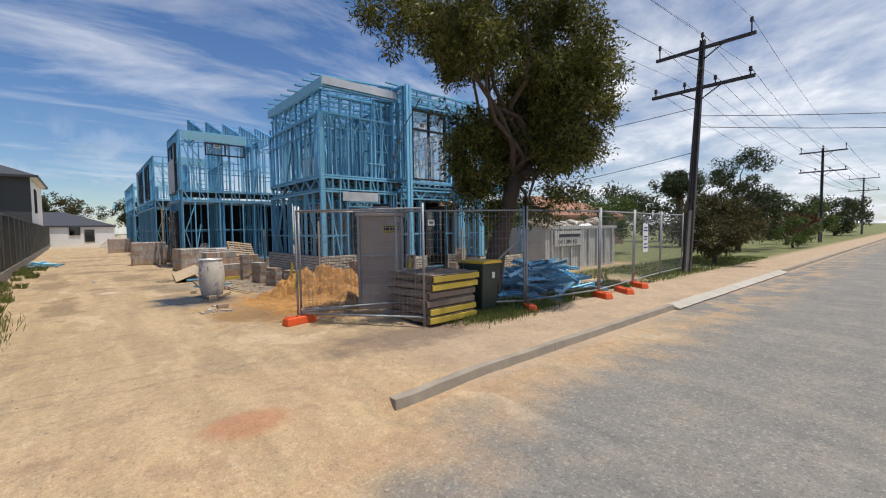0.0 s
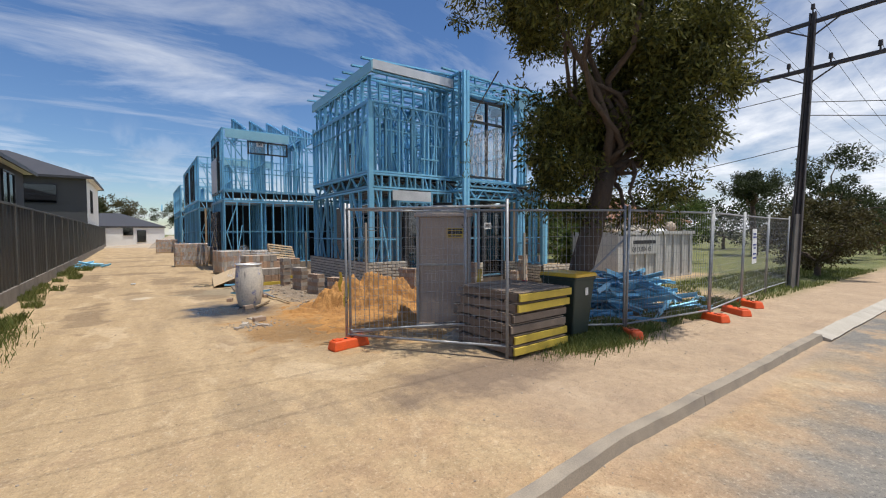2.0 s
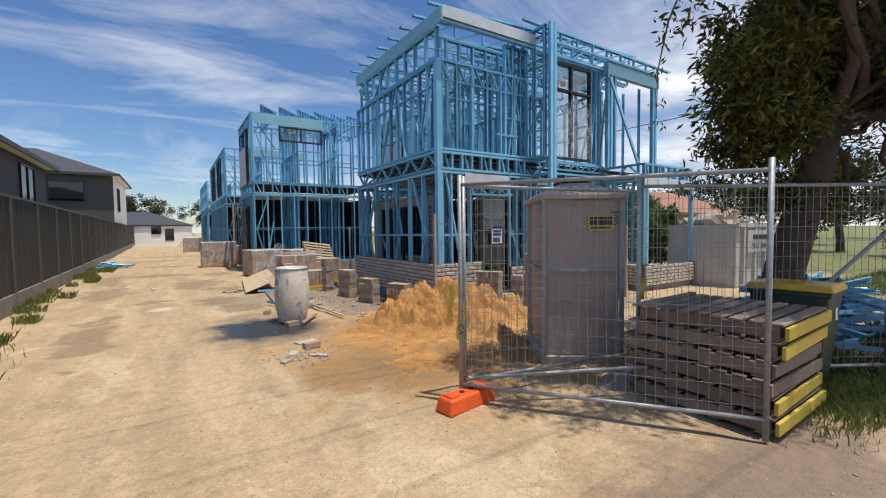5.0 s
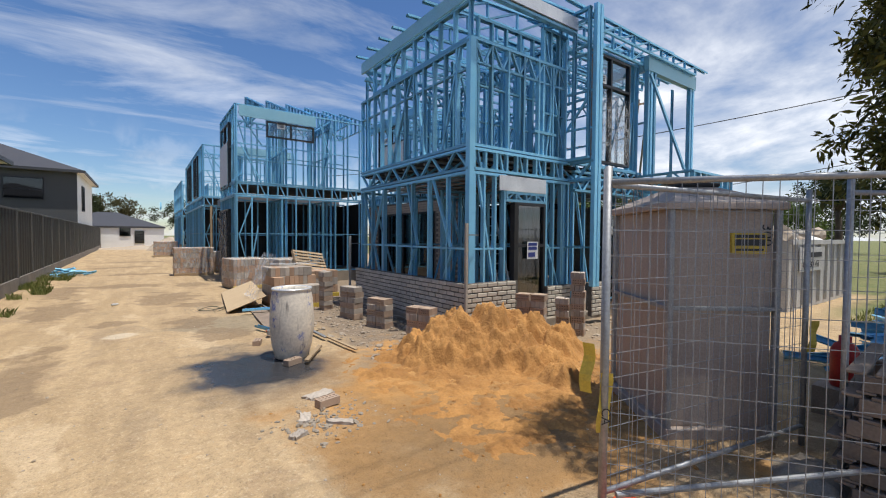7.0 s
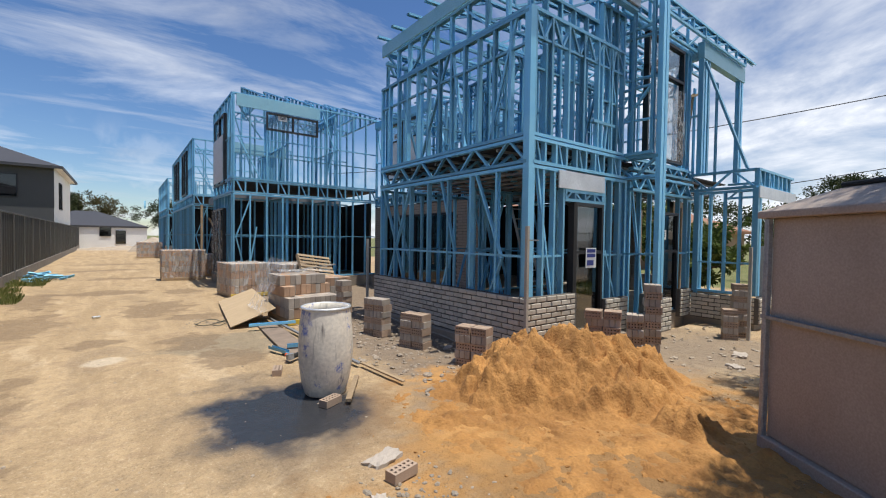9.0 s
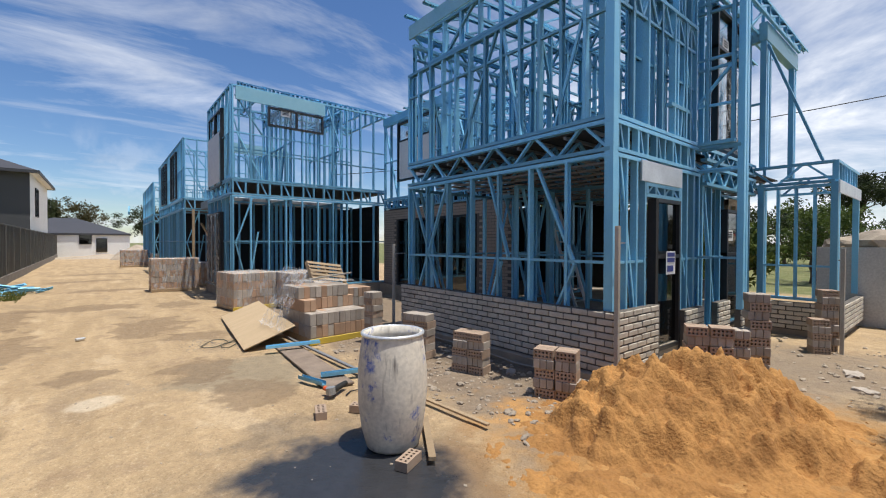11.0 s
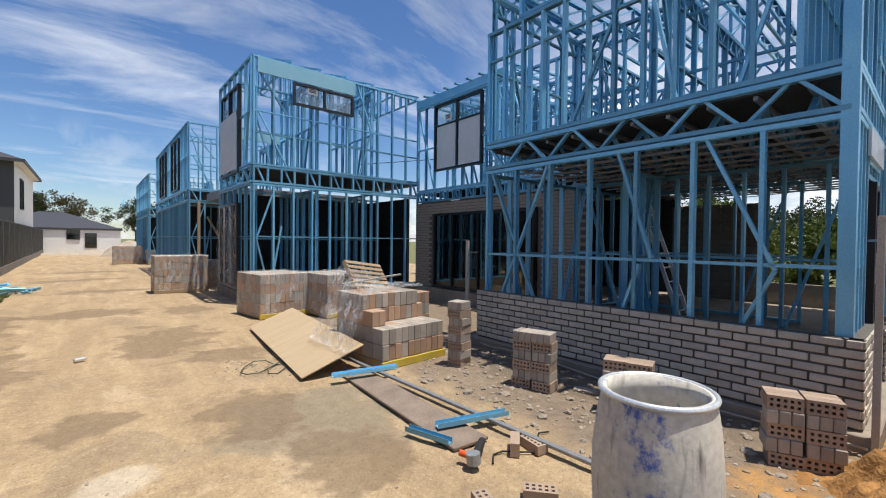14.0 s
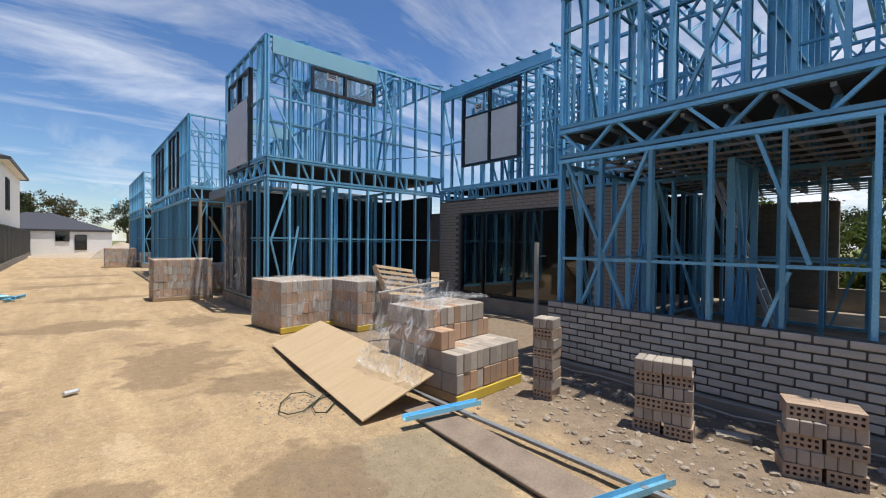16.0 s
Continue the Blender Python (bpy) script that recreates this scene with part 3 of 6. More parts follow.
KERB = thing("kerb", "cast concrete kerb along the dusty road edge", "kerb", (2.3, 3.56, 0), kind="structure")
for a, c in ((2.3, 5.2), (5.2, 7.6), (7.6, 9.6)):
    kerb(a, c, CONCRETE)
for a, c in ((9.6, 13.0), (13.0, 15.2), (15.2, 19.6)):
    kerb(a, c, PALECON, True)
kerb(19.6, 90, CONCRETE)

# ---- the near steel-framed house ----
FRONT, LEFT = 12.08, 5.5
near_house = thing("steel_house_frame", "unfinished two storey house of blue steel framing on a brick base", "house frame", (7.5, 14, 0))
H = near_house
# ground floor, lane side
wall_frame(H, (LEFT, 16.55), (0, -1), 4.47, 0.3, 2.92, 0.6, (0.47,), ((0.1, 1.0, 1.25, 0.0), (1.25, 1.0, 0.1, 0.0), (2.3, 1.0, 2.75, 0.48), (3.3, 1.0, 3.95, 0.45), (3.95, 0.45, 3.4, 0.0), (2.6, 0.45, 2.2, 0.0)))
wall_frame(H, (LEFT + 0.05, FRONT), (1, 0), 0.8, 0.3, 2.92, 0.25, (0.47,), ((0.12, 1.0, 0.6, 0.05),))
wall_frame(H, (7.45, FRONT), (1, 0), 0.75, 0.3, 2.92, 0.22, (0.47,), ((0.1, 0.5, 0.6, 0.0),))
truss_band(H, (LEFT, 16.55), (0, -1), 4.47, 2.94, 3.34, 0.42)
truss_band(H, (LEFT + 0.05, FRONT), (1, 0), 2.65, 2.94, 3.34, 0.26, True)
# front corner post, boxed
bm = bmesh.new()
box(bm, LEFT - 0.047, FRONT - 0.05, 0.3, LEFT + 0.07, FRONT + 0.07, 5.26)
part("corner_post", bm, STEEL, H, at=Matrix())
# pale lintel over the front door
bm = bmesh.new()
box(bm, 6.15, FRONT - 0.075, 2.62, 7.42, FRONT - 0.05, 2.9)
part("lintel", bm, ZINC, H, "bright zinc lintel plate", at=Matrix())
wall_frame(H, (6.35, FRONT), (1, 0), 1.1, 2.42, 2.62, 0.3, (), ((0, 0, 0.25, 1), (0.25, 1, 0.5, 0), (0.5, 0, 0.8, 1), (0.8, 1, 1.1, 0)))
# entry door with tinted glass
door = window_unit(H, (6.62, FRONT), (1, 0), 0.82, 0.22, 2.42, (), (0.62,), DARKGLASS, "black aluminium entry door with tinted glass", False)
bm = bmesh.new()
box(bm, 6.9, FRONT - 0.075, 1.32, 7.2, FRONT - 0.07, 1.66)
part("notice", bm, PAPER, door, "white printed notice", at=Matrix())
bm = bmesh.new()
for i, (a, c) in enumerate(((1.58, 1.64), (1.50, 1.56), (1.36, 1.45))):
    box(bm, 6.93, FRONT - 0.08, a, 7.17 - 0.05 * (i == 2), FRONT - 0.0755, c)
part("print", bm, BLUEINK, door, at=Matrix())
bm = bmesh.new()
box(bm, 6.53, FRONT - 0.09, 0.25, 6.61, FRONT + 0.03, 2.4)
part("jamb_foam", bm, RUBBER, H, "black foam strip on the door jamb", at=Matrix())
# upper floor, lane side
wall_frame(H, (LEFT, 16.55), (0, -1), 4.47, 3.36, 5.22, 0.37, (0.74,), ((1.6, 0.0, 2.5, 1.0), (2.6, 1.0, 3.0, 0.0), (3.6, 0.0, 4.2, 1.0)))
wall_frame(H, (LEFT + 0.02, 15.9), (0, -1), 3.82, 5.24, 5.92, 0.45, (), ((0.5, 0, 1.3, 1), (2.2, 1, 3.0, 0)))
# upper floor, front
wall_frame(H, (LEFT + 0.06, FRONT), (1, 0), 2.5, 3.36, 5.27, 0.42, (), ((1.9, 0.0, 2.2, 1.0),), head=0.42)
wall_frame(H, (7.35, FRONT + 0.02), (1, 0), 0.75, 3.36, 5.95, 0.25, (0.35, 0.72), ((0.05, 1, 0.65, 0.1),))
wall_frame(H, (LEFT + 0.5, FRONT + 0.45), (1, 0), 2.3, 3.36, 5.95, 0.4, (0.5,))
# sill of a small opening
bm = bmesh.new()
bar(bm, (7.1, FRONT, 3.85), (7.75, FRONT, 3.85), 0.05, 0.09, (0, 1, 0))
part("sill_plate", bm, STEEL, H, at=Matrix())
# roof edge boards
bm = bmesh.new()
box(bm, LEFT - 0.06, FRONT - 0.28, 5.93, LEFT - 0.02, 16.5, 6.2)
part("fascia", bm, PALE, H, "pale blue steel fascia", at=Matrix())
bm = bmesh.new()
box(bm, LEFT - 0.02, FRONT - 0.28, 6.0, 8.1, FRONT - 0.24, 6.24)
part("fascia", bm, ZINC, H, "bright zinc fascia", at=Matrix())
truss_band(H, (LEFT, FRONT - 0.2), (1, 0), 2.6, 5.93, 6.05, 0.2)
truss_band(H, (LEFT, 16.4), (1, 0), 2.5, 5.75, 6.0, 0.3)


def roof_truss(house, x0, x1, y, z0, rise0, rise1, tail=0.25, n=9):
    """A mono-pitched truss across the house, with a short tail past the fascia."""
    bm = bmesh.new()
    bar(bm, (x0, y, z0), (x1, y, z0), 0.05, 0.05)
    rt = part("roof_truss", bm, STEEL, house, at=Matrix())
    top = lambda s: z0 + rise0 + (rise1 - rise0) * s
    a, c = Vector((x0 - tail, y, top(-tail / (x1 - x0)))), Vector((x1 + tail, y, top(1 + tail / (x1 - x0))))
    member(rt, "top_chord", a, c, (0, 1, 0), C_STUD)
    for i in range(n + 1):
        s = i / n
        px = x0 + (x1 - x0) * s
        member(rt, "web", (px, y, z0), (px, y, top(s)), (0, 1, 0), C_WEB)
        if i < n:
            s2 = (i + 1) / n
            member(rt, "web", (px, y, z0), (x0 + (x1 - x0) * s2, y, top(s2)), (0, 1, 0), C_WEB)


for i in range(8):
    roof_truss(H, LEFT, 12.0, FRONT - 0.12 + 0.62 * i, 6.0, 0.28, 0.62, 0.28, 8)
# tall corner column in front, laddered back to the wall
COLX, COLY = 8.25, 11.47
for dx, dy in ((0, 0), (0.12, 0)):
    bm = bmesh.new()
    box(bm, COLX + dx - 0.045, COLY - 0.045, 0.75, COLX + dx + 0.045, COLY + 0.045, 6.45)
    part("column", bm, STEEL, H, at=Matrix())
for z in (1.55, 2.94, 3.34, 4.0, 4.75, 5.5, 6.2):
    member(H, "nogging", (COLX, COLY, z), (COLX - 0.1, FRONT, z), (1, 0, 0), C_WEB)
wall_frame(H, (COLX - 0.1, FRONT + 0.6), (0, -1), 1.15, 3.36, 6.4, 0.38, (0.4, 0.75), ((0, 0, 1.1, 0.4),))
truss_band(H, (COLX, COLY), (0, 1), 1.4, 2.94, 3.34, 0.4)
# window wall beside the column, and ground floor under it
wall_frame(H, (8.35, 12.1), (1, 0), 2.5, 3.36, 6.0, 0.5, (), ((2.1, 0, 2.4, 1),), gaps=((0.45, 2.05),), doubles=(2.12, 2.3))
window_unit(H, (8.85, 12.06), (1, 0), 1.55, 3.45, 5.9, (0.5,), (0.72,))
for cx in (9.24, 10.02):
    bm = bmesh.new()
    bmesh.ops.create_grid(bm, x_segments=16, y_segments=24, size=0.5)
    for q in bm.verts:
        u, w = q.co.x, q.co.y
        q.co = Vector((cx + u * 0.74, 11.97 + 0.05 * noise.noise((u * 9, w * 6, cx)), 4.25 + w * 1.5 + 0.1 * noise.noise((u * 4, 3, cx))))
    part("plastic_sheet", bm, WRAP, H, "torn clear plastic sheet over a window", True, at=Matrix())
wall_frame(H, (8.35, 12.1), (1, 0), 2.5, 0.3, 2.92, 0.4, (0.47,), ((0.1, 1, 0.7, 0),), gaps=((1.0, 2.0),))
door2 = window_unit(H, (9.4, 12.06), (1, 0), 0.9, 0.25, 2.4, (), (0.62,), DARKGLASS, "black aluminium door with tinted glass", True)
truss_band(H, (8.3, 12.02), (1, 0), 2.6, 3.14, 3.36, 0.24)
truss_band(H, (8.3, 12.02), (1, 0), 2.6, 2.74, 3.08, 0.3)
# porch and balcony
PX0, PX1, PY0, PY1 = 10.86, 13.2, 10.77, 11.87
truss_band(H, (PX0, PY1 + 0.2), (0, -1), PY1 + 0.2 - PY0, 2.9, 3.3, 0.38)
truss_band(H, (PX0, PY0), (1, 0), PX1 - PX0, 2.9, 3.3, 0.3, True)
truss_band(H, (PX1, PY0), (0, 1), 1.3, 2.9, 3.3, 0.4)
bm = bmesh.new()
box(bm, PX0 - 0.05, PY0 - 0.075, 2.7, PX1 + 0.05, PY0 - 0.05, 2.93)
part("lintel", bm, ZINC, H, "bright zinc lintel plate", at=Matrix())
for px, py in ((PX0, PY0), (PX0 + 0.13, PY0), (PX1, PY0), (PX0, PY1), (PX0 + 0.14, PY1)):
    bm = bmesh.new()
    box(bm, px - 0.05, py - 0.05, 0.7, px + 0.05, py + 0.05, 2.9)
    part("porch_post", bm, STEEL, H, at=Matrix())
wall_frame(H, (PX0, PY1), (0, -1), PY1 - PY0, 0.7, 2.88, 0.3, (0.3,))
wall_frame(H, (PX0 + 0.1, PY1 + 0.9), (1, 0), 2.2, 0.3, 2.88, 0.5, (0.47,))
for px in (11.3, 11.75):
    bm = bmesh.new()
    box(bm, px, 12.58, 0.3, px + 0.14, 12.66, 2.75)
    part("timber_jamb", bm, TIMBER, H, "raw timber door jamb", at=Matrix())
bm = bmesh.new()
box(bm, 11.3, 12.57, 2.62, 11.89, 12.67, 2.76)
part("timber_jamb", bm, TIMBER, H, at=Matrix())
for px in (10.9, 11.04, 11.2, 13.05, 13.2):
    bm = bmesh.new()
    box(bm, px - 0.04, PY1 - 0.05, 3.3, px + 0.04, PY1 + 0.05, 5.85)
    part("balcony_post", bm, STEEL, H, at=Matrix())
for py in (12.4, 12.95):
    member(H, "stud", (10.9, py, 3.34), (10.9, py, 6.0), (1, 0, 0))
    member(H, "stud", (13.2, py, 3.34), (13.2, py, 6.0), (1, 0, 0))
member(H, "nogging", (10.9, 11.87, 4.6), (10.9, 12.95, 4.6), (1, 0, 0), C_WEB)
bm = bmesh.new()
box(bm, 10.84, PY1 - 0.07, 5.84, 13.28, PY1 + 0.07, 6.2)
part("balcony_beam", bm, PALE, H, "pale blue boxed steel beam", at=Matrix())
bm = bmesh.new()
box(bm, 10.84, PY1 + 0.08, 5.84, 10.96, 13.2, 6.1)
part("balcony_beam", bm, PALE, H, at=Matrix())
member(H, "brace", (10.92, 11.8, 5.75), (10.9, 10.95, 3.32), (1, 0, 0))
for px, top in ((11.7, 5.5), (12.15, 5.55)):
    bm = bmesh.new()
    bar(bm, (px, 12.75, 3.34), (px + 0.1, 12.6, top), 0.1, 0.05)
    part("timber_prop", bm, TIMBER, H, "raw timber prop", at=Matrix())
bm = bmesh.new()
bar(bm, (11.35, 12.62, 5.25), (12.4, 12.55, 5.55), 0.1, 0.05)
part("timber_prop", bm, TIMBER, H, "raw timber prop", at=Matrix())
for i in range(6):
    roof_truss(H, 8.3, 13.1, 11.75 + 0.5 * i, 6.2, 0.26, 0.2, 0.65, 8)
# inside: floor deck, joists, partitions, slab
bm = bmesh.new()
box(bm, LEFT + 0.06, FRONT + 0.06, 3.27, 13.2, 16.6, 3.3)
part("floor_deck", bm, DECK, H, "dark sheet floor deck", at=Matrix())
for i in range(10):
    y = FRONT + 0.3 + 0.43 * i
    bm = bmesh.new()
    box(bm, LEFT + 0.06, y - 0.022, 2.96, 13.1, y + 0.022, 3.0)
    j = part("joist", bm, GALV, H, "galvanised trussed floor joist", at=Matrix())
    bm = bmesh.new()
    box(bm, LEFT + 0.06, y - 0.022, 3.22, 13.1, y + 0.022, 3.262)
    part("top_chord", bm, GALV, j, at=Matrix())
    for k in range(13):
        x0 = LEFT + 0.1 + 0.58 * k
        member(j, "web", (x0, y, 3.0), (x0 + 0.29, y, 3.22), (0, 1, 0), C_WEB)
        member(j, "web", (x0 + 0.29, y, 3.22), (x0 + 0.58, y, 3.0), (0, 1, 0), C_WEB)
for k in range(16):
    bm = bmesh.new()
    x0 = LEFT + 0.2 + 0.45 * k
    box(bm, x0, FRONT + 0.1, 2.925, x0 + 0.04, 16.5, 2.955)
    part("ceiling_batten", bm, GALV, H, "galvanised ceiling batten", at=Matrix())
bm = bmesh.new()
box(bm, LEFT - 0.03, FRONT - 0.03, -0.25, 13.3, 16.62, 0.28)
box(bm, 10.76, PY0 - 0.06, -0.25, 13.3, FRONT - 0.03, 0.22)
part("slab", bm, CONCRETE, H, "raw concrete slab", at=Matrix())
for o, d, ln in (((8.1, FRONT), (0, 1), 4.4), ((5.6, 16.6), (1, 0), 3.2), ((8.8, 16.6), (1, 0), 3.4), ((10.3, 13.2), (0, 1), 3.2), ((6.8, 14.8), (1, 0), 1.2)):
    wall_frame(H, o, d, ln, 0.3, 2.9, 0.5, (0.47,), ((0.2, 1, 1.0, 0), (ln - 0.2, 1, ln - 1.0, 0)))
for o, d, ln in (((8.1, FRONT), (0, 1), 4.4), ((5.6, 16.55), (1, 0), 6.0), ((6.8, 14.4), (1, 0), 4.2), ((12.2, 13), (0, 1), 6.5)):
    wall_frame(H, o, d, ln, 3.36, 5.9, 0.5, (0.5,), ((0.2, 1, 1.0, 0), (ln - 0.2, 1, ln - 1.2, 0)), head=0.3)
# builders' ladder inside
for o in (0.0, 0.42):
    bm = bmesh.new()
    bar(bm, (8.6 + o, 14.6, 0.28), (8.75 + o, 15.6, 2.9), 0.03, 0.07)
    part("ladder_rail", bm, ZINC, H, "aluminium ladder rail", at=Matrix())
for k in range(9):
    s = 0.08 + k * 0.1
    bm = bmesh.new()
    tube(bm, (8.6 + 0.15 * s, 14.6 + s, 0.28 + 2.62 * s), (9.02 + 0.15 * s, 14.6 + s, 0.28 + 2.62 * s), 0.015)
    part("ladder_rung", bm, ZINC, H, at=Matrix())
# far side brick wall with openings
bm = bmesh.new()
box(bm, 13.2, 14.4, 0.28, 13.32, 16.6, 2.75)
box(bm, 13.2, 13.0, 0.28, 13.32, 14.4, 0.8)
part("far_wall", bm, BRICK_DARK, H, "brown brick far wall", at=Matrix())
for k in range(29):
    z = 0.3 + k * 0.086
    bm = bmesh.new()
    y = 14.42 + (0.12 if k % 2 else 0)
    while y < 16.4:
        box(bm, 13.17, y, z, 13.21, y + 0.228, z + 0.073)
        y += 0.24
    tagged(part("brick_course", bm, BRICK_DARK, H, at=Matrix()), kind="stuff")

# ---- recessed brick link with sliding door ----
RX = 8.8
link = thing("house_link", "recessed brown brick bay with steel framing above", "house frame", (RX, 20, 0))
bm = bmesh.new()
box(bm, RX, 22.12, 0.1, RX + 0.11, 23.05, 2.98)
box(bm, RX, 16.7, 2.62, RX + 0.11, 22.12, 2.98)
box(bm, RX, 16.7, 0.1, RX + 0.11, 18.0, 2.62)
part("wall_core", bm, MORTAR, link, at=Matrix())
bm = bmesh.new()
for k in range(33):
    z = 0.12 + k * 0.086
    y = 16.7 + (0.12 if k % 2 else 0)
    while y < 23.0:
        y1 = min(y + 0.23, 23.05)
        if y1 < 18.0 or y > 22.1 or z > 2.6:
            box(bm, RX - 0.008, y, z, RX + 0.02, y1, z + 0.074)
        y += 0.24
part("bricks", bm, BRICK_DARK, link, "brown bricks in running bond", at=Matrix())
window_unit(link, (RX + 0.02, 22.1), (0, -1), 4.0, 0.3, 2.6, (0.22, 0.5), (), DARKGLASS, "black sliding door frame, one leaf drawn aside", False)
truss_band(link, (RX, 23.0), (0, -1), 6.3, 3.0, 3.34, 0.3, True)
wall_frame(link, (RX, 23.0), (0, -1), 6.4, 3.36, 6.1, 0.45, (0.5,), ((0.05, 1, 0.9, 0), (4, 1, 5, 0)), gaps=((0.95, 3.05),))
window_unit(link, (RX - 0.02, 22.05), (0, -1), 2.1, 3.95, 6.0, (0.5,), (0.68,))
bm = bmesh.new()
box(bm, RX - 0.08, 19.0, 6.1, RX - 0.04, 23.0, 6.36)
part("fascia", bm, STEEL, link, at=Matrix())
bm = bmesh.new()
for k in (0.04, 0.52):
    box(bm, RX - 0.06, 22.0 - 2.1 * k - 0.9, 4.02, RX - 0.054, 22.0 - 2.1 * k, 5.32)
part("protective_film", bm, PAPER, link, "white protective film on window panes", at=Matrix())
bm = bmesh.new()
box(bm, RX - 0.2, 16.6, -0.2, 14, 23.0, 0.26)
part("slab", bm, CONCRETE, link, at=Matrix())
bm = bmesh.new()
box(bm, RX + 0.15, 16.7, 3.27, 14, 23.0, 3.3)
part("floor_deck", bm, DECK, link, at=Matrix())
# added black sheets: the deep shade of the rooms, put in as colour
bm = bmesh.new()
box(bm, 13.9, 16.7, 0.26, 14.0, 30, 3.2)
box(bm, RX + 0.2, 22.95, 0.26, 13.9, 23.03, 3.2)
part("back_wall", bm, RUBBER, link, "black sheets standing in for the shade of the rooms", at=Matrix())
for o, d, ln in (((10.0, 22.9), (0, -1), 6.0), ((11.8, 22.9), (0, -1), 6.0), ((8.95, 19.6), (1, 0), 4.6), ((8.95, 21.4), (1, 0), 4.6), ((13.6, 22.9), (0, -1), 6.0)):
    wall_frame(link, o, d, ln, 3.36, 6.1, 0.42, (0.33, 0.7), ((0.2, 1, 1.2, 0), (ln - 0.3, 1, ln - 1.3, 0)), head=0.3)
for i in range(9):
    roof_truss(link, RX - 0.02, 13.0, 18.9 + 0.5 * i, 6.3, 0.1, 0.5, 0.2, 6)
bm = bmesh.new()
bar(bm, (RX + 0.5, 20.4, 0.28), (RX + 0.45, 21.4, 2.3), 0.07, 0.04)
part("timber_prop", bm, TIMBER, link, "leaning raw timber prop", at=Matrix())


# ---- second house ----
def upper_house(name, x0, y0, depth, width, label, top=6.5):
    h = thing(name, label, "house frame", (x0 + width / 2, y0 + depth / 2, 0))
    wall_frame(h, (x0, y0), (1, 0), width, 0.3, 3.2, 0.55, (0.52,), ((0.6, 1, 0.1, 0.5), (0.1, 0.5, 0.45, 0), (0.75, 0.62, 0.45, 0.0)))
    wall_frame(h, (x0, y0 + depth), (0, -1), depth, 0.3, 3.2, 0.55, (0.52,), ((0.1, 1, 0.6, 0),))
    truss_band(h, (x0, y0), (1, 0), width, 3.22, 3.66, 0.36, True)
    truss_band(h, (x0, y0 + depth), (0, -1), depth, 3.22, 3.66, 0.35)
    wall_frame(h, (x0, y0), (1, 0), width, 3.68, top, 0.52, (0.5, 0.3), ((0.15, 0.5, 0.9, 0), (0.1, 0.9, 0.9, 0.5), (3.0, 1, 3.5, 0.5), (3.5, 0.5, 3.1, 0)))
    wall_frame(h, (x0, y0 + depth), (0, -1), depth, 3.68, top, 0.55, (0.5,), ((depth - 0.1, 1, depth - 0.6, 0),))
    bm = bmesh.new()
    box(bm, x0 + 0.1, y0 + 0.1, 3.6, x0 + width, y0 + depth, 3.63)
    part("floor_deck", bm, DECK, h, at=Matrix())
    bm = bmesh.new()
    box(bm, x0 - 0.1, y0 - 0.1, -0.2, x0 + width, y0 + depth, 0.29)
    part("slab", bm, CONCRETE, h, at=Matrix())
    # black sheets added behind the studs so the ground floor reads as shaded
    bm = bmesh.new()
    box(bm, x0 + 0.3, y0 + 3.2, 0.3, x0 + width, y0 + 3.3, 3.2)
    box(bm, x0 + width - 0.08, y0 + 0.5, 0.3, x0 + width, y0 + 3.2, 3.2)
    part("wall_wrap", bm, RUBBER, h, "black sheets added inside to darken the ground floor", at=Matrix())
    for o, d, ln in (((x0 + 1.8, y0 + 0.1), (0, 1), 3.0), ((x0 + 3.6, y0 + 0.1), (0, 1), 3.0), ((x0 + 0.2, y0 + 2.0), (1, 0), width - 0.6)):
        wall_frame(h, o, d, ln, 0.3, 3.2, 0.5, (0.5,))
        wall_frame(h, o, d, ln, 3.68, top - 0.1, 0.5, (0.5,), ((0.2, 1, 1, 0),), head=0.25)
    return h


house_a = upper_house("steel_house_frame", 3.55, 23.1, 3.45, 5.35, "two storey blue steel house frame with an upper window fitted")
bm = bmesh.new()
box(bm, 3.65, 23.0, 6.06, 6.45, 23.04, 6.46)
part("fascia", bm, PALE, house_a, "pale blue steel fascia", at=Matrix())
window_unit(house_a, (4.58, 23.02), (1, 0), 1.8, 5.42, 6.02, (0.5,), ())
window_unit(house_a, (3.52, 26.1), (0, -1), 1.9, 3.6, 6.05, (0.5,), (0.7,))
bm = bmesh.new()
box(bm, 3.44, 24.25, 3.7, 3.45, 26.05, 5.3)
part("protective_film", bm, PAPER, house_a, "white protective film on window panes", at=Matrix())
window_unit(house_a, (3.5, 26.2), (0, -1), 2.0, 0.35, 2.75, (0.35, 0.7), ())
bm = bmesh.new()
bmesh.ops.create_grid(bm, x_segments=24, y_segments=26, size=0.5)
for q in bm.verts:
    u, w = q.co.x, q.co.y
    q.co = Vector((3.4 + 0.06 * noise.noise((u * 8, w * 6, 2)), 25.2 + u * 2.1, 1.55 + w * 2.4))
part("plastic_sheet", bm, WRAP, house_a, "clear plastic sheet over a door", True, at=Matrix())


def mono_truss(house, x, y0, ln, z0, rise):
    bm = bmesh.new()
    bar(bm, (x, y0, z0), (x, y0 + ln, z0), 0.05, 0.05)
    rt = part("roof_truss", bm, STEEL, house, at=Matrix())
    member(rt, "top_chord", (x, y0 - 0.1, z0 + 0.12), (x, y0 + ln, z0 + rise), (1, 0, 0))
    n = 7
    for i in range(n + 1):
        s = i / n
        member(rt, "web", (x, y0 + ln * s, z0), (x, y0 + ln * s, z0 + 0.12 + (rise - 0.12) * s), (1, 0, 0))


for i in range(6):
    mono_truss(house_a, 4.5 + 0.86 * i, 23.15, 3.2, 6.45, 1.3)

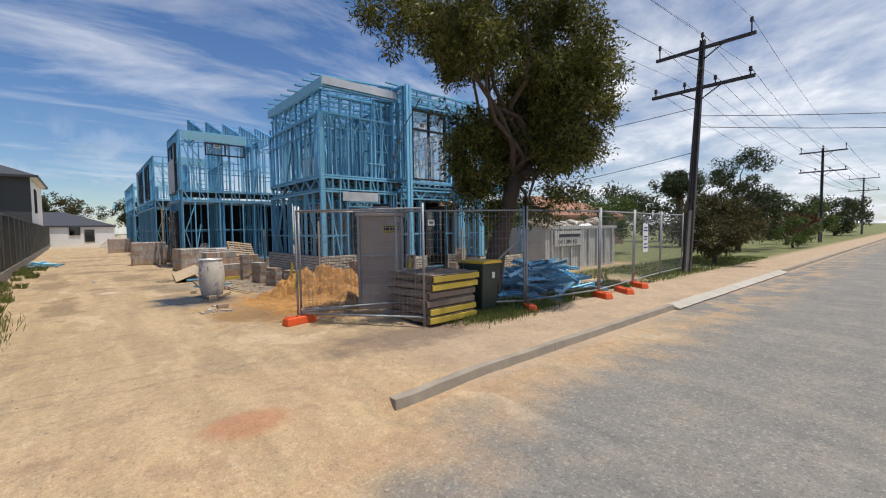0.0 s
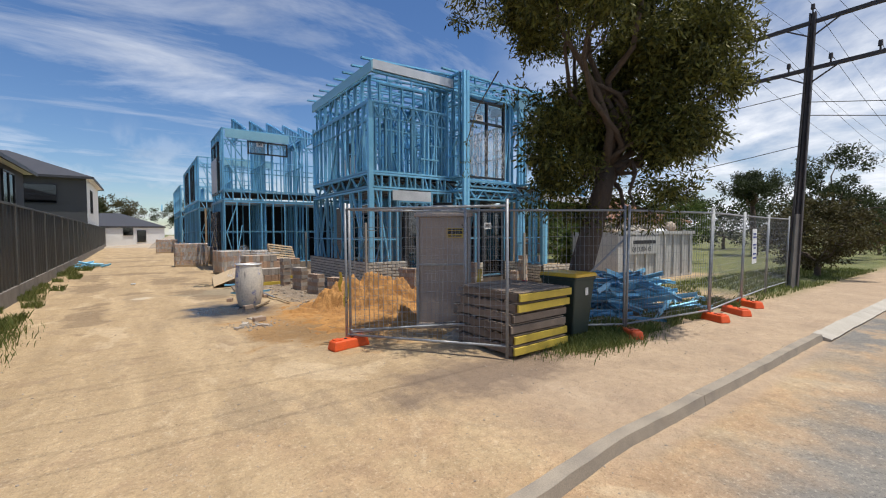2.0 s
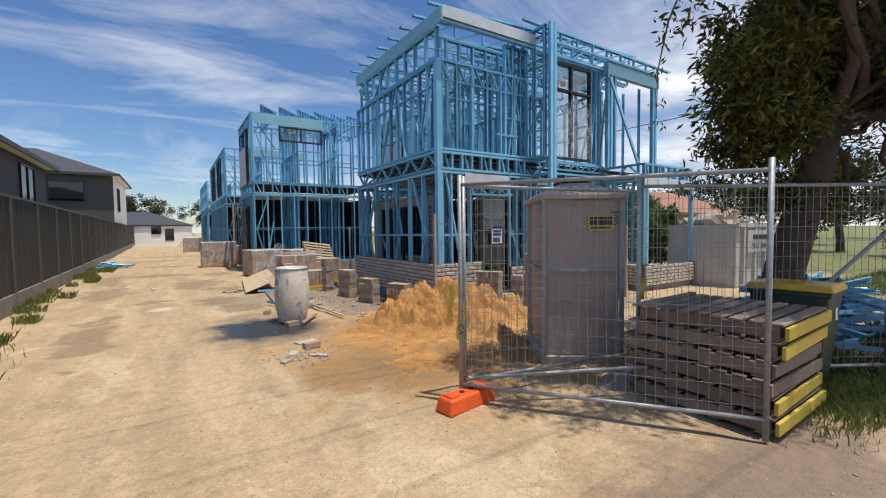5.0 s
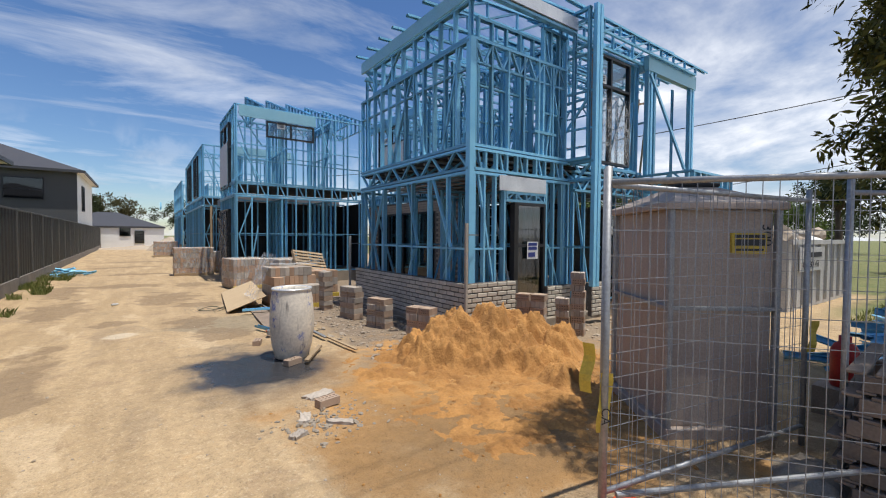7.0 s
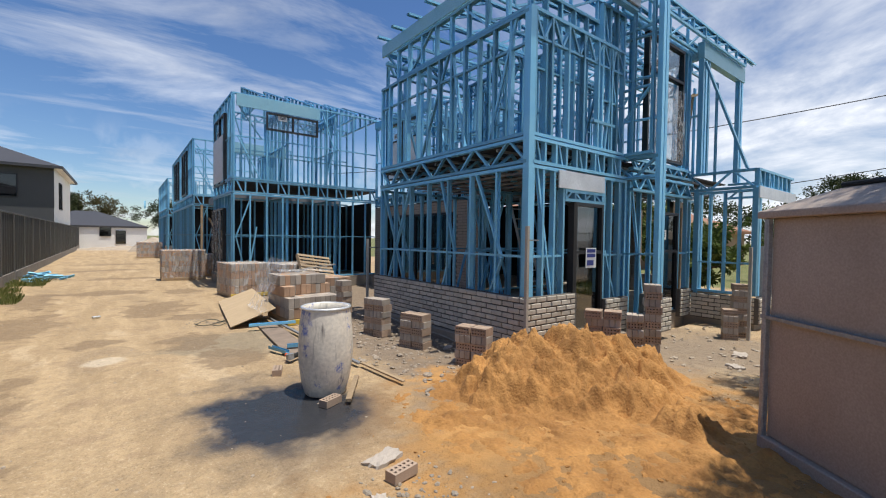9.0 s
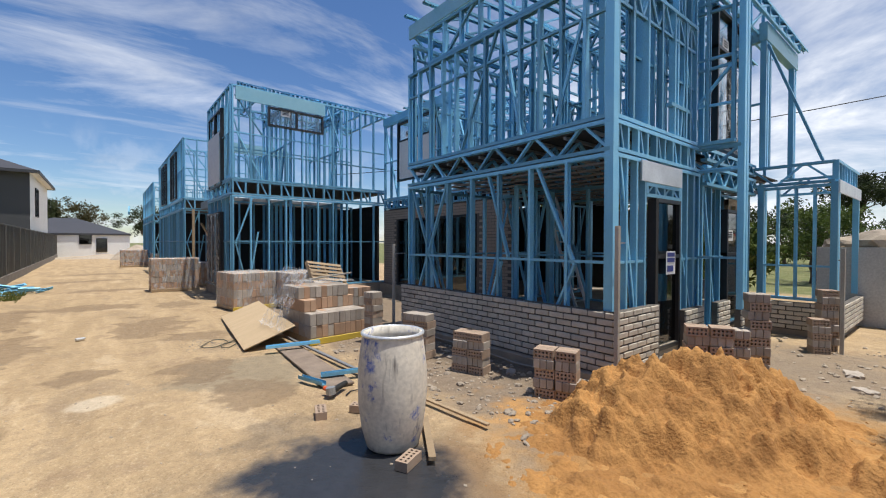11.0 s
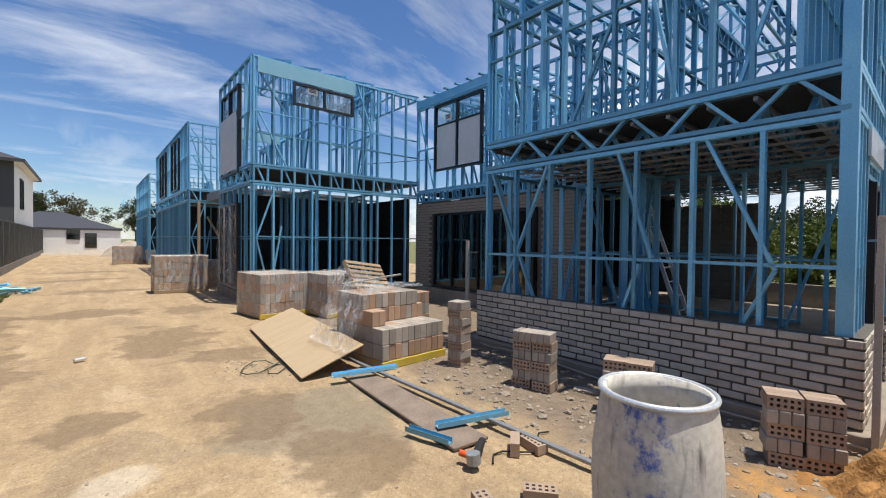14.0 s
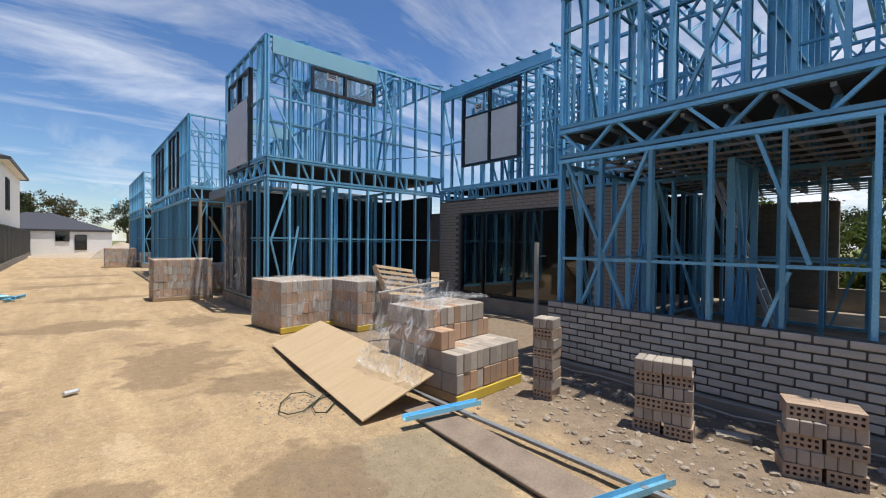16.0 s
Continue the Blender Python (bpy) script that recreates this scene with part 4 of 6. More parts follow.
house_c = upper_house("steel_house_frame", 3.3, 30.6, 10, 4.5, "two storey blue steel house frame with scaffold rails", 6.3)
window_unit(house_c, (3.25, 38.5), (0, -1), 2.0, 3.8, 6.0, (0.5,), (), stick=False)
window_unit(house_c, (3.25, 34.5), (0, -1), 2.0, 3.8, 6.0, (0.5,), (), stick=False)
bm = bmesh.new()
box(bm, 4.5, 30.2, 5.85, 7.5, 30.3, 6.3)
part("fascia", bm, PALE, house_c, "pale blue steel fascia", at=Matrix())
bm = bmesh.new()
box(bm, 3.9, 27.0, 3.2, 9, 30.4, 3.5)
part("carport_beam", bm, GALV, house_c, "galvanised carport beam", at=Matrix())
bm = bmesh.new()
bar(bm, (3.9, 30.3, 2.6), (5.0, 29.2, 0.1), 0.09, 0.05)
bar(bm, (3.6, 30.3, 0.1), (3.6, 30.3, 3.2), 0.14, 0.09)
part("timber_prop", bm, TIMBER, house_c, "raw timber props", at=Matrix())
house_d = upper_house("steel_house_frame", 3.3, 44.5, 9, 4.5, "small blue steel house frame behind the others", 5.9)
for y in (43.2, 43.9):
    mono_truss(house_d, 1.9, y, 0.1, 3.6, 0.5)


# ---- leaves, trees ----
def leaf_cloud(centres, radii, per, size, slim=0.3, seed=1, droop=0.0):
    """Many small pointed leaves, gathered round twig ends. Returns vertices and faces."""
    rng = np.random.default_rng(seed)
    c = np.repeat(np.asarray(centres, float), per, axis=0)
    r = np.repeat(np.asarray(radii, float), per)[:, None]
    n = len(c)
    v = rng.normal(size=(n, 3))
    v /= np.linalg.norm(v, axis=1)[:, None]
    p = c + v * r * (rng.random((n, 1)) ** 0.6) * np.array([1, 1, 0.8])
    d = rng.normal(size=(n, 3)) + v * 0.7
    d[:, 2] -= droop
    d /= np.linalg.norm(d, axis=1)[:, None]
    s = np.cross(d, rng.normal(size=(n, 3)))
    s /= np.linalg.norm(s, axis=1)[:, None]
    ln = size * (0.6 + 0.8 * rng.random((n, 1)))
    quad = np.stack([p, p + d * ln * 0.45 + s * ln * slim * 0.5, p + d * ln, p + d * ln * 0.45 - s * ln * slim * 0.5], axis=1).reshape(-1, 3)
    return quad, np.arange(4 * n).reshape(-1, 4)


def leaf_part(name, centres, radii, per, size, m, parent, slim=0.3, seed=1, droop=0.0, label=""):
    v, f = leaf_cloud(centres, radii, per, size, slim, seed, droop)
    me = bpy.data.meshes.new(name)
    me.from_pydata(v.tolist(), [], f.tolist())
    me.materials.append(m)
    return put(name, me, parent, Matrix(), label)


def limb(bm, pts, r0, r1, n=8):
    """One connected tapering tube through the points."""
    pts = [Vector(p) for p in pts]
    k = len(pts) - 1
    prev = None
    for i, p in enumerate(pts):
        d = pts[min(i + 1, k)] - pts[max(i - 1, 0)]
        f, _ = axis_frame((0, 0, 0), d, (0.3, 0.9, 0.2))
        r = r0 + (r1 - r0) * i / k
        ring = [bm.verts.new(p + (f @ Vector((r * math.cos(2 * math.pi * j / n), r * math.sin(2 * math.pi * j / n), 0)))) for j in range(n)]
        if prev:
            for j in range(n):
                bm.faces.new((prev[j], prev[(j + 1) % n], ring[(j + 1) % n], ring[j]))
        else:
            bm.faces.new(ring[::-1])
        prev = ring
    bm.faces.new(prev)


def wander(a, c, n, amp, seed):
    a, c = Vector(a), Vector(c)
    out = []
    for i in range(n + 1):
        s = i / n
        w = Vector([noise.noise((s * 2.3 + k * 7, seed * 3.1, k)) for k in range(3)]) * amp * math.sin(math.pi * min(s, 0.9))
        out.append(a.lerp(c, s) + w)
    return out


def crown_points(blobs, count, seed, inner=0.55):
    """Twig-end places in the shells of several ellipsoids, uneven, with gaps."""
    rng = random.Random(seed)
    tot = sum(b[3] * b[4] for b in blobs)
    pts = []
    for x, y, z, r, h in blobs:
        k = int(count * r * h / tot)
        while k > 0:
            v = Vector((rng.gauss(0, 1), rng.gauss(0, 1), rng.gauss(0, 1))).normalized()
            q = rng.uniform(inner, 1.0)
            p = Vector((x + v.x * r * q, y + v.y * r * q, z + v.z * h * q))
            if noise.noise(p * 0.95 + Vector((seed, 0, 0))) > 0.025:
                pts.append(p)
            k -= 1
    return pts


def tree(label, base, fork, blobs, count, per, leaf, m, r=0.18, clump=0.4, seed=1, limbs=14, slim=0.3, droop=0.2, cat="tree"):
    t = thing("tree" if cat == "tree" else "bush", label, cat, base)
    bm = bmesh.new()
    limb(bm, wander(base, fork, 5, 0.12, seed), r * 1.15, r * 0.75, 10)
    part("trunk", bm, BARK, t, smooth=True, at=Matrix())
    pts = crown_points(blobs, count, seed)
    rng = random.Random(seed)
    for i in range(limbs):
        q = rng.choice(pts)
        bm = bmesh.new()
        limb(bm, wander(fork, q, 7, r * 4.0, seed + i), r * rng.uniform(0.22, 0.55), 0.01, 6)
        part("limb", bm, BARK, t, smooth=True, at=Matrix())
    leaf_part("crown", [tuple(p) for p in pts], [clump * rng.uniform(0.6, 1.25) for _ in pts], per, leaf, m, t, slim, seed, droop)
    return t


# the tree over the footpath
tree("dense olive green street tree with a leaning dark trunk", (6.95, 6.7, -0.05), (7.5, 6.3, 2.9),
     ((7.25, 6.4, 6.0, 2.3, 2.4), (8.4, 5.75, 4.4, 1.55, 1.8), (5.6, 6.4, 6.2, 1.75, 1.2), (5.9, 6.1, 5.3, 1.4, 1.0), (7.0, 6.6, 2.9, 1.0, 1.0), (6.7, 6.5, 3.4, 0.9, 0.8), (7.9, 6.0, 3.0, 1.3, 1.2), (8.5, 6.3, 5.3, 1.8, 1.9), (7.3, 6.1, 4.3, 1.3, 1.3)),
     1750, 165, 0.105, LEAF_NEAR, 0.22, 0.34, 3, 22, 0.28, 0.5)
hang = thing("hanging_twig", "thin drooping twig with sparse leaves", "branch", (4.55, 6.7, 3.4))
bm = bmesh.new()
limb(bm, [(5.2, 6.75, 4.3), (4.7, 6.7, 3.6), (4.5, 6.68, 3.1), (4.45, 6.66, 2.65)], 0.012, 0.003, 5)
part("twig", bm, BARK, hang, at=Matrix())
leaf_part("leaves", [(4.62, 6.7, 3.4), (4.52, 6.68, 3.1), (4.46, 6.66, 2.8), (4.45, 6.66, 2.62)], [0.1] * 4, 14, 0.06, LEAF_NEAR, hang, 0.3, 5, 0.8)

# shrubs and trees along the street
tree("brown and green rounded shrub beside the power pole", (20.8, 6.3, 0), (20.8, 6.3, 0.6), ((21.0, 6.4, 1.6, 1.9, 1.35), (22.9, 6.9, 1.5, 1.9, 1.25)), 340, 120, 0.12, LEAF_BROWN, 0.1, 0.34, 5, 8, 0.4, cat="bush")
tree("tall dark green garden tree with thin top", (32, 8.4, 0), (32, 8.4, 2.2), ((32, 8.4, 3.2, 2.6, 2.4), (32.6, 8.4, 5.0, 2.0, 1.6), (34.4, 8, 2.4, 1.6, 1.8)), 320, 110, 0.15, LEAF_DARK, 0.16, 0.42, 6, 14, 0.4)
tree("grey green gum tree with open crown", (36, 13.2, 0), (36, 13.4, 3.6), ((36, 13.4, 5.0, 2.0, 0.9), (34.4, 13.2, 4.5, 1.3, 0.7)), 150, 110, 0.18, LEAF_DARK, 0.2, 0.5, 7, 12, 0.35)
tree("bright green garden tree beside the tiled roof", (25, 13.5, 0), (25, 13.5, 1.2), ((25, 13.6, 2.2, 2.1, 1.5),), 130, 110, 0.15, LEAF_BRIGHT, 0.12, 0.42, 8, 8, 0.4)
tree("round clipped green bush on the verge", (37.5, 6.6, 0), (37.5, 6.6, 0.5), ((37.5, 6.6, 1.4, 1.6, 1.1),), 120, 110, 0.13, LEAF_BRIGHT, 0.08, 0.35, 9, 5, 0.4, cat="bush")
tree("red leaved bush beside the street", (43, 8, 0), (43, 8, 0.6), ((43, 8, 1.6, 2.0, 1.2),), 90, 90, 0.18, LEAF_RED, 0.1, 0.45, 10, 5, 0.4, cat="bush")
for i, (x, y, r, h, z, m) in enumerate(((55, 11, 3.5, 2.2, 2.6, LEAF_DARK), (64, 10, 3, 2.0, 2.2, LEAF_BRIGHT), (75, 9, 3.5, 2.4, 2.8, LEAF_DARK), (72, 22, 6, 2.2, 4.2, LEAF_DARK), (98, 12, 6, 3, 3.5, LEAF_DARK), (46, 19, 4, 2.4, 3, LEAF_DARK), (24, 24, 3.0, 2.0, 3.4, LEAF_BRIGHT), (17, 14.5, 1.6, 1.3, 1.6, LEAF_BRIGHT), (20.5, 17.5, 2.2, 1.6, 2.2, LEAF_BRIGHT), (58, 32, 7, 2.6, 4.6, LEAF_DARK))):
    tree("leafy garden tree down the street", (x, y, 0), (x, y, z * 0.4), ((x, y, z, r, h),), 120, 90, 0.12 * r ** 0.5 + 0.05, m, 0.15, r * 0.2, 20 + i, 8, 0.45)
for i, (x, y, r, h, z) in enumerate(((-9, 92, 4.5, 2.6, 6.8), (-3.5, 96, 4.2, 2.4, 6.0), (6.5, 100, 4.5, 2.4, 5.6), (11.5, 98, 4.5, 2.6, 5.4), (17, 104, 5, 2.6, 5.6), (-16, 95, 5, 3, 6.4))):
    tree("gum tree with spreading crown behind the white house", (x, y, 0), (x, y, z * 0.5), ((x, y, z, r, h), (x + r * 0.5, y, z - 1.2, r * 0.7, h * 0.7)), 170, 80, 0.34, LEAF_BROWN if i % 2 else LEAF_DARK, 0.25, 0.85, 40 + i, 12, 0.4)


# ---- left boundary fence ----
def build_fence():
    f = thing("boundary_fence", "dark grey corrugated steel fence on a concrete plinth", "fence", (-2.6, 40, 0))
    xat = lambda y: -2.05 - 0.0215 * (y - 12)
    y, step = 7.2, 2.4
    while y < 70:
        a, c = Vector((xat(y), y, 0)), Vector((xat(y + step), y + step, 0))
        d = (c - a).normalized()
        nrm = Vector((-d.y, d.x, 0))
        bm = bmesh.new()
        k = 36
        prev = None
        for i in range(k + 1):
            s = i / k
            off = (0.018 if (i % 6) in (1, 2, 3) else -0.006)
            p = a.lerp(c, s) + nrm * off
            cur = (bm.verts.new((p.x, p.y, 0.42)), bm.verts.new((p.x, p.y, 2.44)))
            if prev:
                bm.faces.new((prev[0], cur[0], cur[1], prev[1]))
            prev = cur
        bmesh.ops.solidify(bm, geom=bm.faces[:], thickness=0.004)
        part("panel", bm, FENCEGREY, f, at=Matrix())
        bm = bmesh.new()
        box(bm, a.x - 0.035, a.y - 0.035, -0.2, a.x + 0.035, a.y + 0.035, 2.5)
        part("post", bm, FENCEGREY, f, at=Matrix())
        bm = bmesh.new()
        bar(bm, a + Vector((0, 0, 2.46)), c + Vector((0, 0, 2.46)), 0.05, 0.05)
        part("rail", bm, FENCEGREY, f, at=Matrix())
        bm = bmesh.new()
        bar(bm, a + Vector((0, 0, 0.18)) + d * 0.04, c + Vector((0, 0, 0.18)) - d * 0.04, 0.08, 0.46, (0, 0, 1))
        part("plinth", bm, POLECON, f, "grey concrete plinth", at=Matrix())
        y += step


build_fence()


def hip_roof(bm, x0, y0, x1, y1, z, rise, over=0.5):
    x0, y0, x1, y1 = x0 - over, y0 - over, x1 + over, y1 + over
    w, d = x1 - x0, y1 - y0
    k = min(w, d) / 2
    base = [bm.verts.new(p) for p in ((x0, y0, z), (x1, y0, z), (x1, y1, z), (x0, y1, z))]
    if w >= d:
        r = [bm.verts.new((x0 + k, y0 + k, z + rise)), bm.verts.new((x1 - k, y0 + k, z + rise))]
        fs = ((0, 1, "b", "a"), (1, 2, "b"), (2, 3, "a", "b"), (3, 0, "a"))
    else:
        r = [bm.verts.new((x0 + k, y0 + k, z + rise)), bm.verts.new((x0 + k, y1 - k, z + rise))]
        fs = ((0, 1, "a"), (1, 2, "b", "a"), (2, 3, "b"), (3, 0, "a", "b"))
    for f in fs:
        bm.faces.new([base[q] if isinstance(q, int) else r["ab".index(q)] for q in f])
    bm.faces.new(base)
    for a, c in zip(((x0, y0), (x1, y0), (x1, y1), (x0, y1)), ((x1, y0), (x1, y1), (x0, y1), (x0, y0))):
        bar(bm, (*a, z - 0.08), (*c, z - 0.08), 0.08, 0.2)


def neighbour(label, x0, y0, x1, y1, z, rise, wall, roof, wins, side=None, over=0.5):
    h = thing("house", label, "house", ((x0 + x1) / 2, (y0 + y1) / 2, 0))
    bm = bmesh.new()
    box(bm, x0, y0, -0.3, x1, y1, z)
    part("wall", bm, wall, h, at=Matrix())
    if side:
        bm = bmesh.new()
        box(bm, x1 + 0.004, y0 + 0.0, -0.3, x1 + 0.03, y1, z)
        part("side_wall", bm, side, h, "white rendered side wall", at=Matrix())
    bm = bmesh.new()
    hip_roof(bm, x0, y0, x1, y1, z + 0.12, rise, over)
    part("roof", bm, roof, h, at=Matrix())
    bm = bmesh.new()
    o = over - 0.06
    box(bm, x0 - o, y0 - o, z + 0.0, x1 + o, y1 + o, z + 0.04)
    part("soffit", bm, WHITEWALL, h, "white painted eaves lining", at=Matrix())
    for o, d, w, a, c, cols, rows in wins:
        window_unit(h, o, d, w, a, c, cols, rows, DARKGLASS, "black framed window", False)
    return h


neighbour("two storey dark grey rendered house with charcoal roof", -15, 14, -5.0, 35.7, 5.2, 1.7, RENDERGREY, ROOFDARK,
          [((-4.96, 25.5), (0, 1), 1.9, 3.2, 4.9, (0.5,), (0.45,)), ((-4.96, 30.8), (0, 1), 2.4, 3.2, 4.9, (0.5,), ()), ((-4.96, 19.0), (0, 1), 1.9, 3.2, 4.9, (0.5,), ())])
grey_house = neighbour("two storey grey house with white side wall and solar panels", -17, 49.5, -3.3, 61, 6.5, 2.6, RENDERGREY, ROOFDARK,
          [((-7.4, 49.47), (1, 0), 2.2, 4.3, 5.9, (), (0.45,)), ((-3.24, 52), (0, 1), 1.6, 3.6, 5.7, (0.5,), ())], WHITEWALL)
bm = bmesh.new()
for i in range(3):
    box(bm, -8.6 + 1.15 * i, -0.9, 0, -8.6 + 1.15 * i + 1.1, 0.9, 0.05)
part("solar_panel", bm, BLACK, grey_house, "dark solar panels", at=pose(0, 51.2, 7.0, 15, 0, 0))
neighbour("low white rendered house with a charcoal roof", -9, 72, 3.1, 82, 2.6, 1.9, WHITEWALL, ROOFDARK,
          [((-1.5, 71.96), (1, 0), 1.1, 1.5, 2.6, (), (0.5,)), ((0.0, 71.96), (1, 0), 1.0, 0.6, 2.2, (), (0.35, 0.7))], None, 0.12)
neighbour("brick house with a terracotta tiled hip roof", 27, 20, 40, 28, 2.5, 1.9, BRICK_TAN, ROOFRED, [((29, 19.96), (1, 0), 1.8, 1.0, 2.2, (0.5,), ())])
neighbour("cream house with a terracotta tiled roof", 23, 29, 31, 36, 2.6, 2.0, WHITEWALL, ROOFRED, [((25, 28.96), (1, 0), 1.8, 1.0, 2.2, (0.5,), ())])


def heap(name, label, category, cx, cy, rx, ry, h, m, amp, freq, seed, res=110, flat=1.5, peaks=()):
    bm = bmesh.new()
    grid = bmesh.ops.create_grid(bm, x_segments=res, y_segments=res, size=1.0)["verts"]
    for q in grid:
        x, y = q.co.x, q.co.y
        wob = 0.18 * noise.noise((x * 1.8, y * 1.8, seed))
        d = math.hypot(x, y) + wob
        s = min(1.0, max(0.0, 1 - d))
        base = h * (1 - (1 - s) ** flat) if s > 0 else 0
        for px, py, pr, ph in peaks:
            e = max(0.0, 1 - math.hypot(x - px, y - py) / pr)
            base += ph * e * e * (3 - 2 * e)
        ridge = 1 - 2 * abs(noise.noise((x * freq * 0.8, y * freq * 0.8, seed + 4)))
        rough = amp * (0.75 * noise.fractal((x * freq, y * freq, seed), 1.0, 2.2, 6) + 0.55 * ridge - 0.2)
        z = base + rough * min(1, s * 5) - 0.05
        if s <= 0:
            z = -0.12
        q.co = Vector((cx + x * rx, cy + y * ry, z))
    return solid(name, bm, m, label, category, smooth=True)


def sand_mound():
    """Tipped sand: several cones at the angle of repose, broken by slumps and clods."""
    cones = ((4.5, 11.2, 0.70), (5.0, 10.85, 0.78), (5.5, 10.65, 0.6), (5.05, 10.2, 0.42), (4.95, 9.5, 0.24), (6.1, 10.5, 0.4), (4.75, 8.9, 0.12))
    nx, ny = 270, 260
    x0, x1, y0, y1 = 2.4, 7.3, 7.9, 12.6
    bm = bmesh.new()
    rows = []
    for j in range(ny + 1):
        row = []
        for i in range(nx + 1):
            x, y = x0 + (x1 - x0) * i / nx, y0 + (y1 - y0) * j / ny
            wx, wy = x + 0.12 * noise.noise((x * 1.7, y * 1.7, 1)), y + 0.12 * noise.noise((x * 1.7, y * 1.7, 6))
            h = -1.0
            for cx, cy, cz in cones:
                d = math.hypot(wx - cx, wy - cy)
                h = max(h, cz + 0.03 - 0.86 * math.sqrt(d * d + 0.01) + 0.05 * min(d, 0.5))
            fan = 1 - math.hypot((wx - 4.3) / 2.0, (wy - 10.2) / 2.1)
            if fan > 0:
                skirt = 0.035 * noise.fractal((x * 2.2, y * 2.2, 9), 0.8, 2.2, 6) + 0.02 * min(fan * 2, 1) - 0.004
                h = max(h, skirt)
            up = min(max(h * 4 + 0.25, 0), 1)
            slump = 1 - 2 * abs(noise.noise((x * 4.6, y * 4.6, 8)))
            h += up * (0.08 * slump - 0.04 + 0.14 * noise.fractal((x * 4.4, y * 4.4, 3), 0.8, 2.1, 6))
            h += (0.2 + up) * 0.02 * noise.noise((x * 17, y * 17, 4))
            edge = min(1, 6 * min(i / nx, 1 - i / nx, j / ny, 1 - j / ny))
            row.append(bm.verts.new((x, y, ground_z(x, y) + max(h, -0.05) * edge - 0.03 * (1 - edge))))
        rows.append(row)
    for a, c in zip(rows, rows[1:]):
        for i in range(nx):
            bm.faces.new((a[i], a[i + 1], c[i + 1], c[i]))
    solid("sand_mound", bm, SAND, "loose heap of orange bricklaying sand on the ground", "sand pile", smooth=True)


sand_mound()
heap("earth_bank", "low bank of brown earth in front of the white house", "earth", 0.8, 67, 4.5, 1.6, 0.5, RUBBLE, 0.12, 4, 8.1, 50)
heap("dirt_heap", "brown earth heap beyond the frames", "earth", 3.3, 62, 2.4, 2.0, 1.5, RUBBLE, 0.15, 3, 2.1, 50)
heap("hardened_cement", "grey lump of hardened cement mix", "cement", 4.75, 7.15, 0.42, 0.3, 0.16, CONCRETE, 0.06, 3, 5.2, 40)


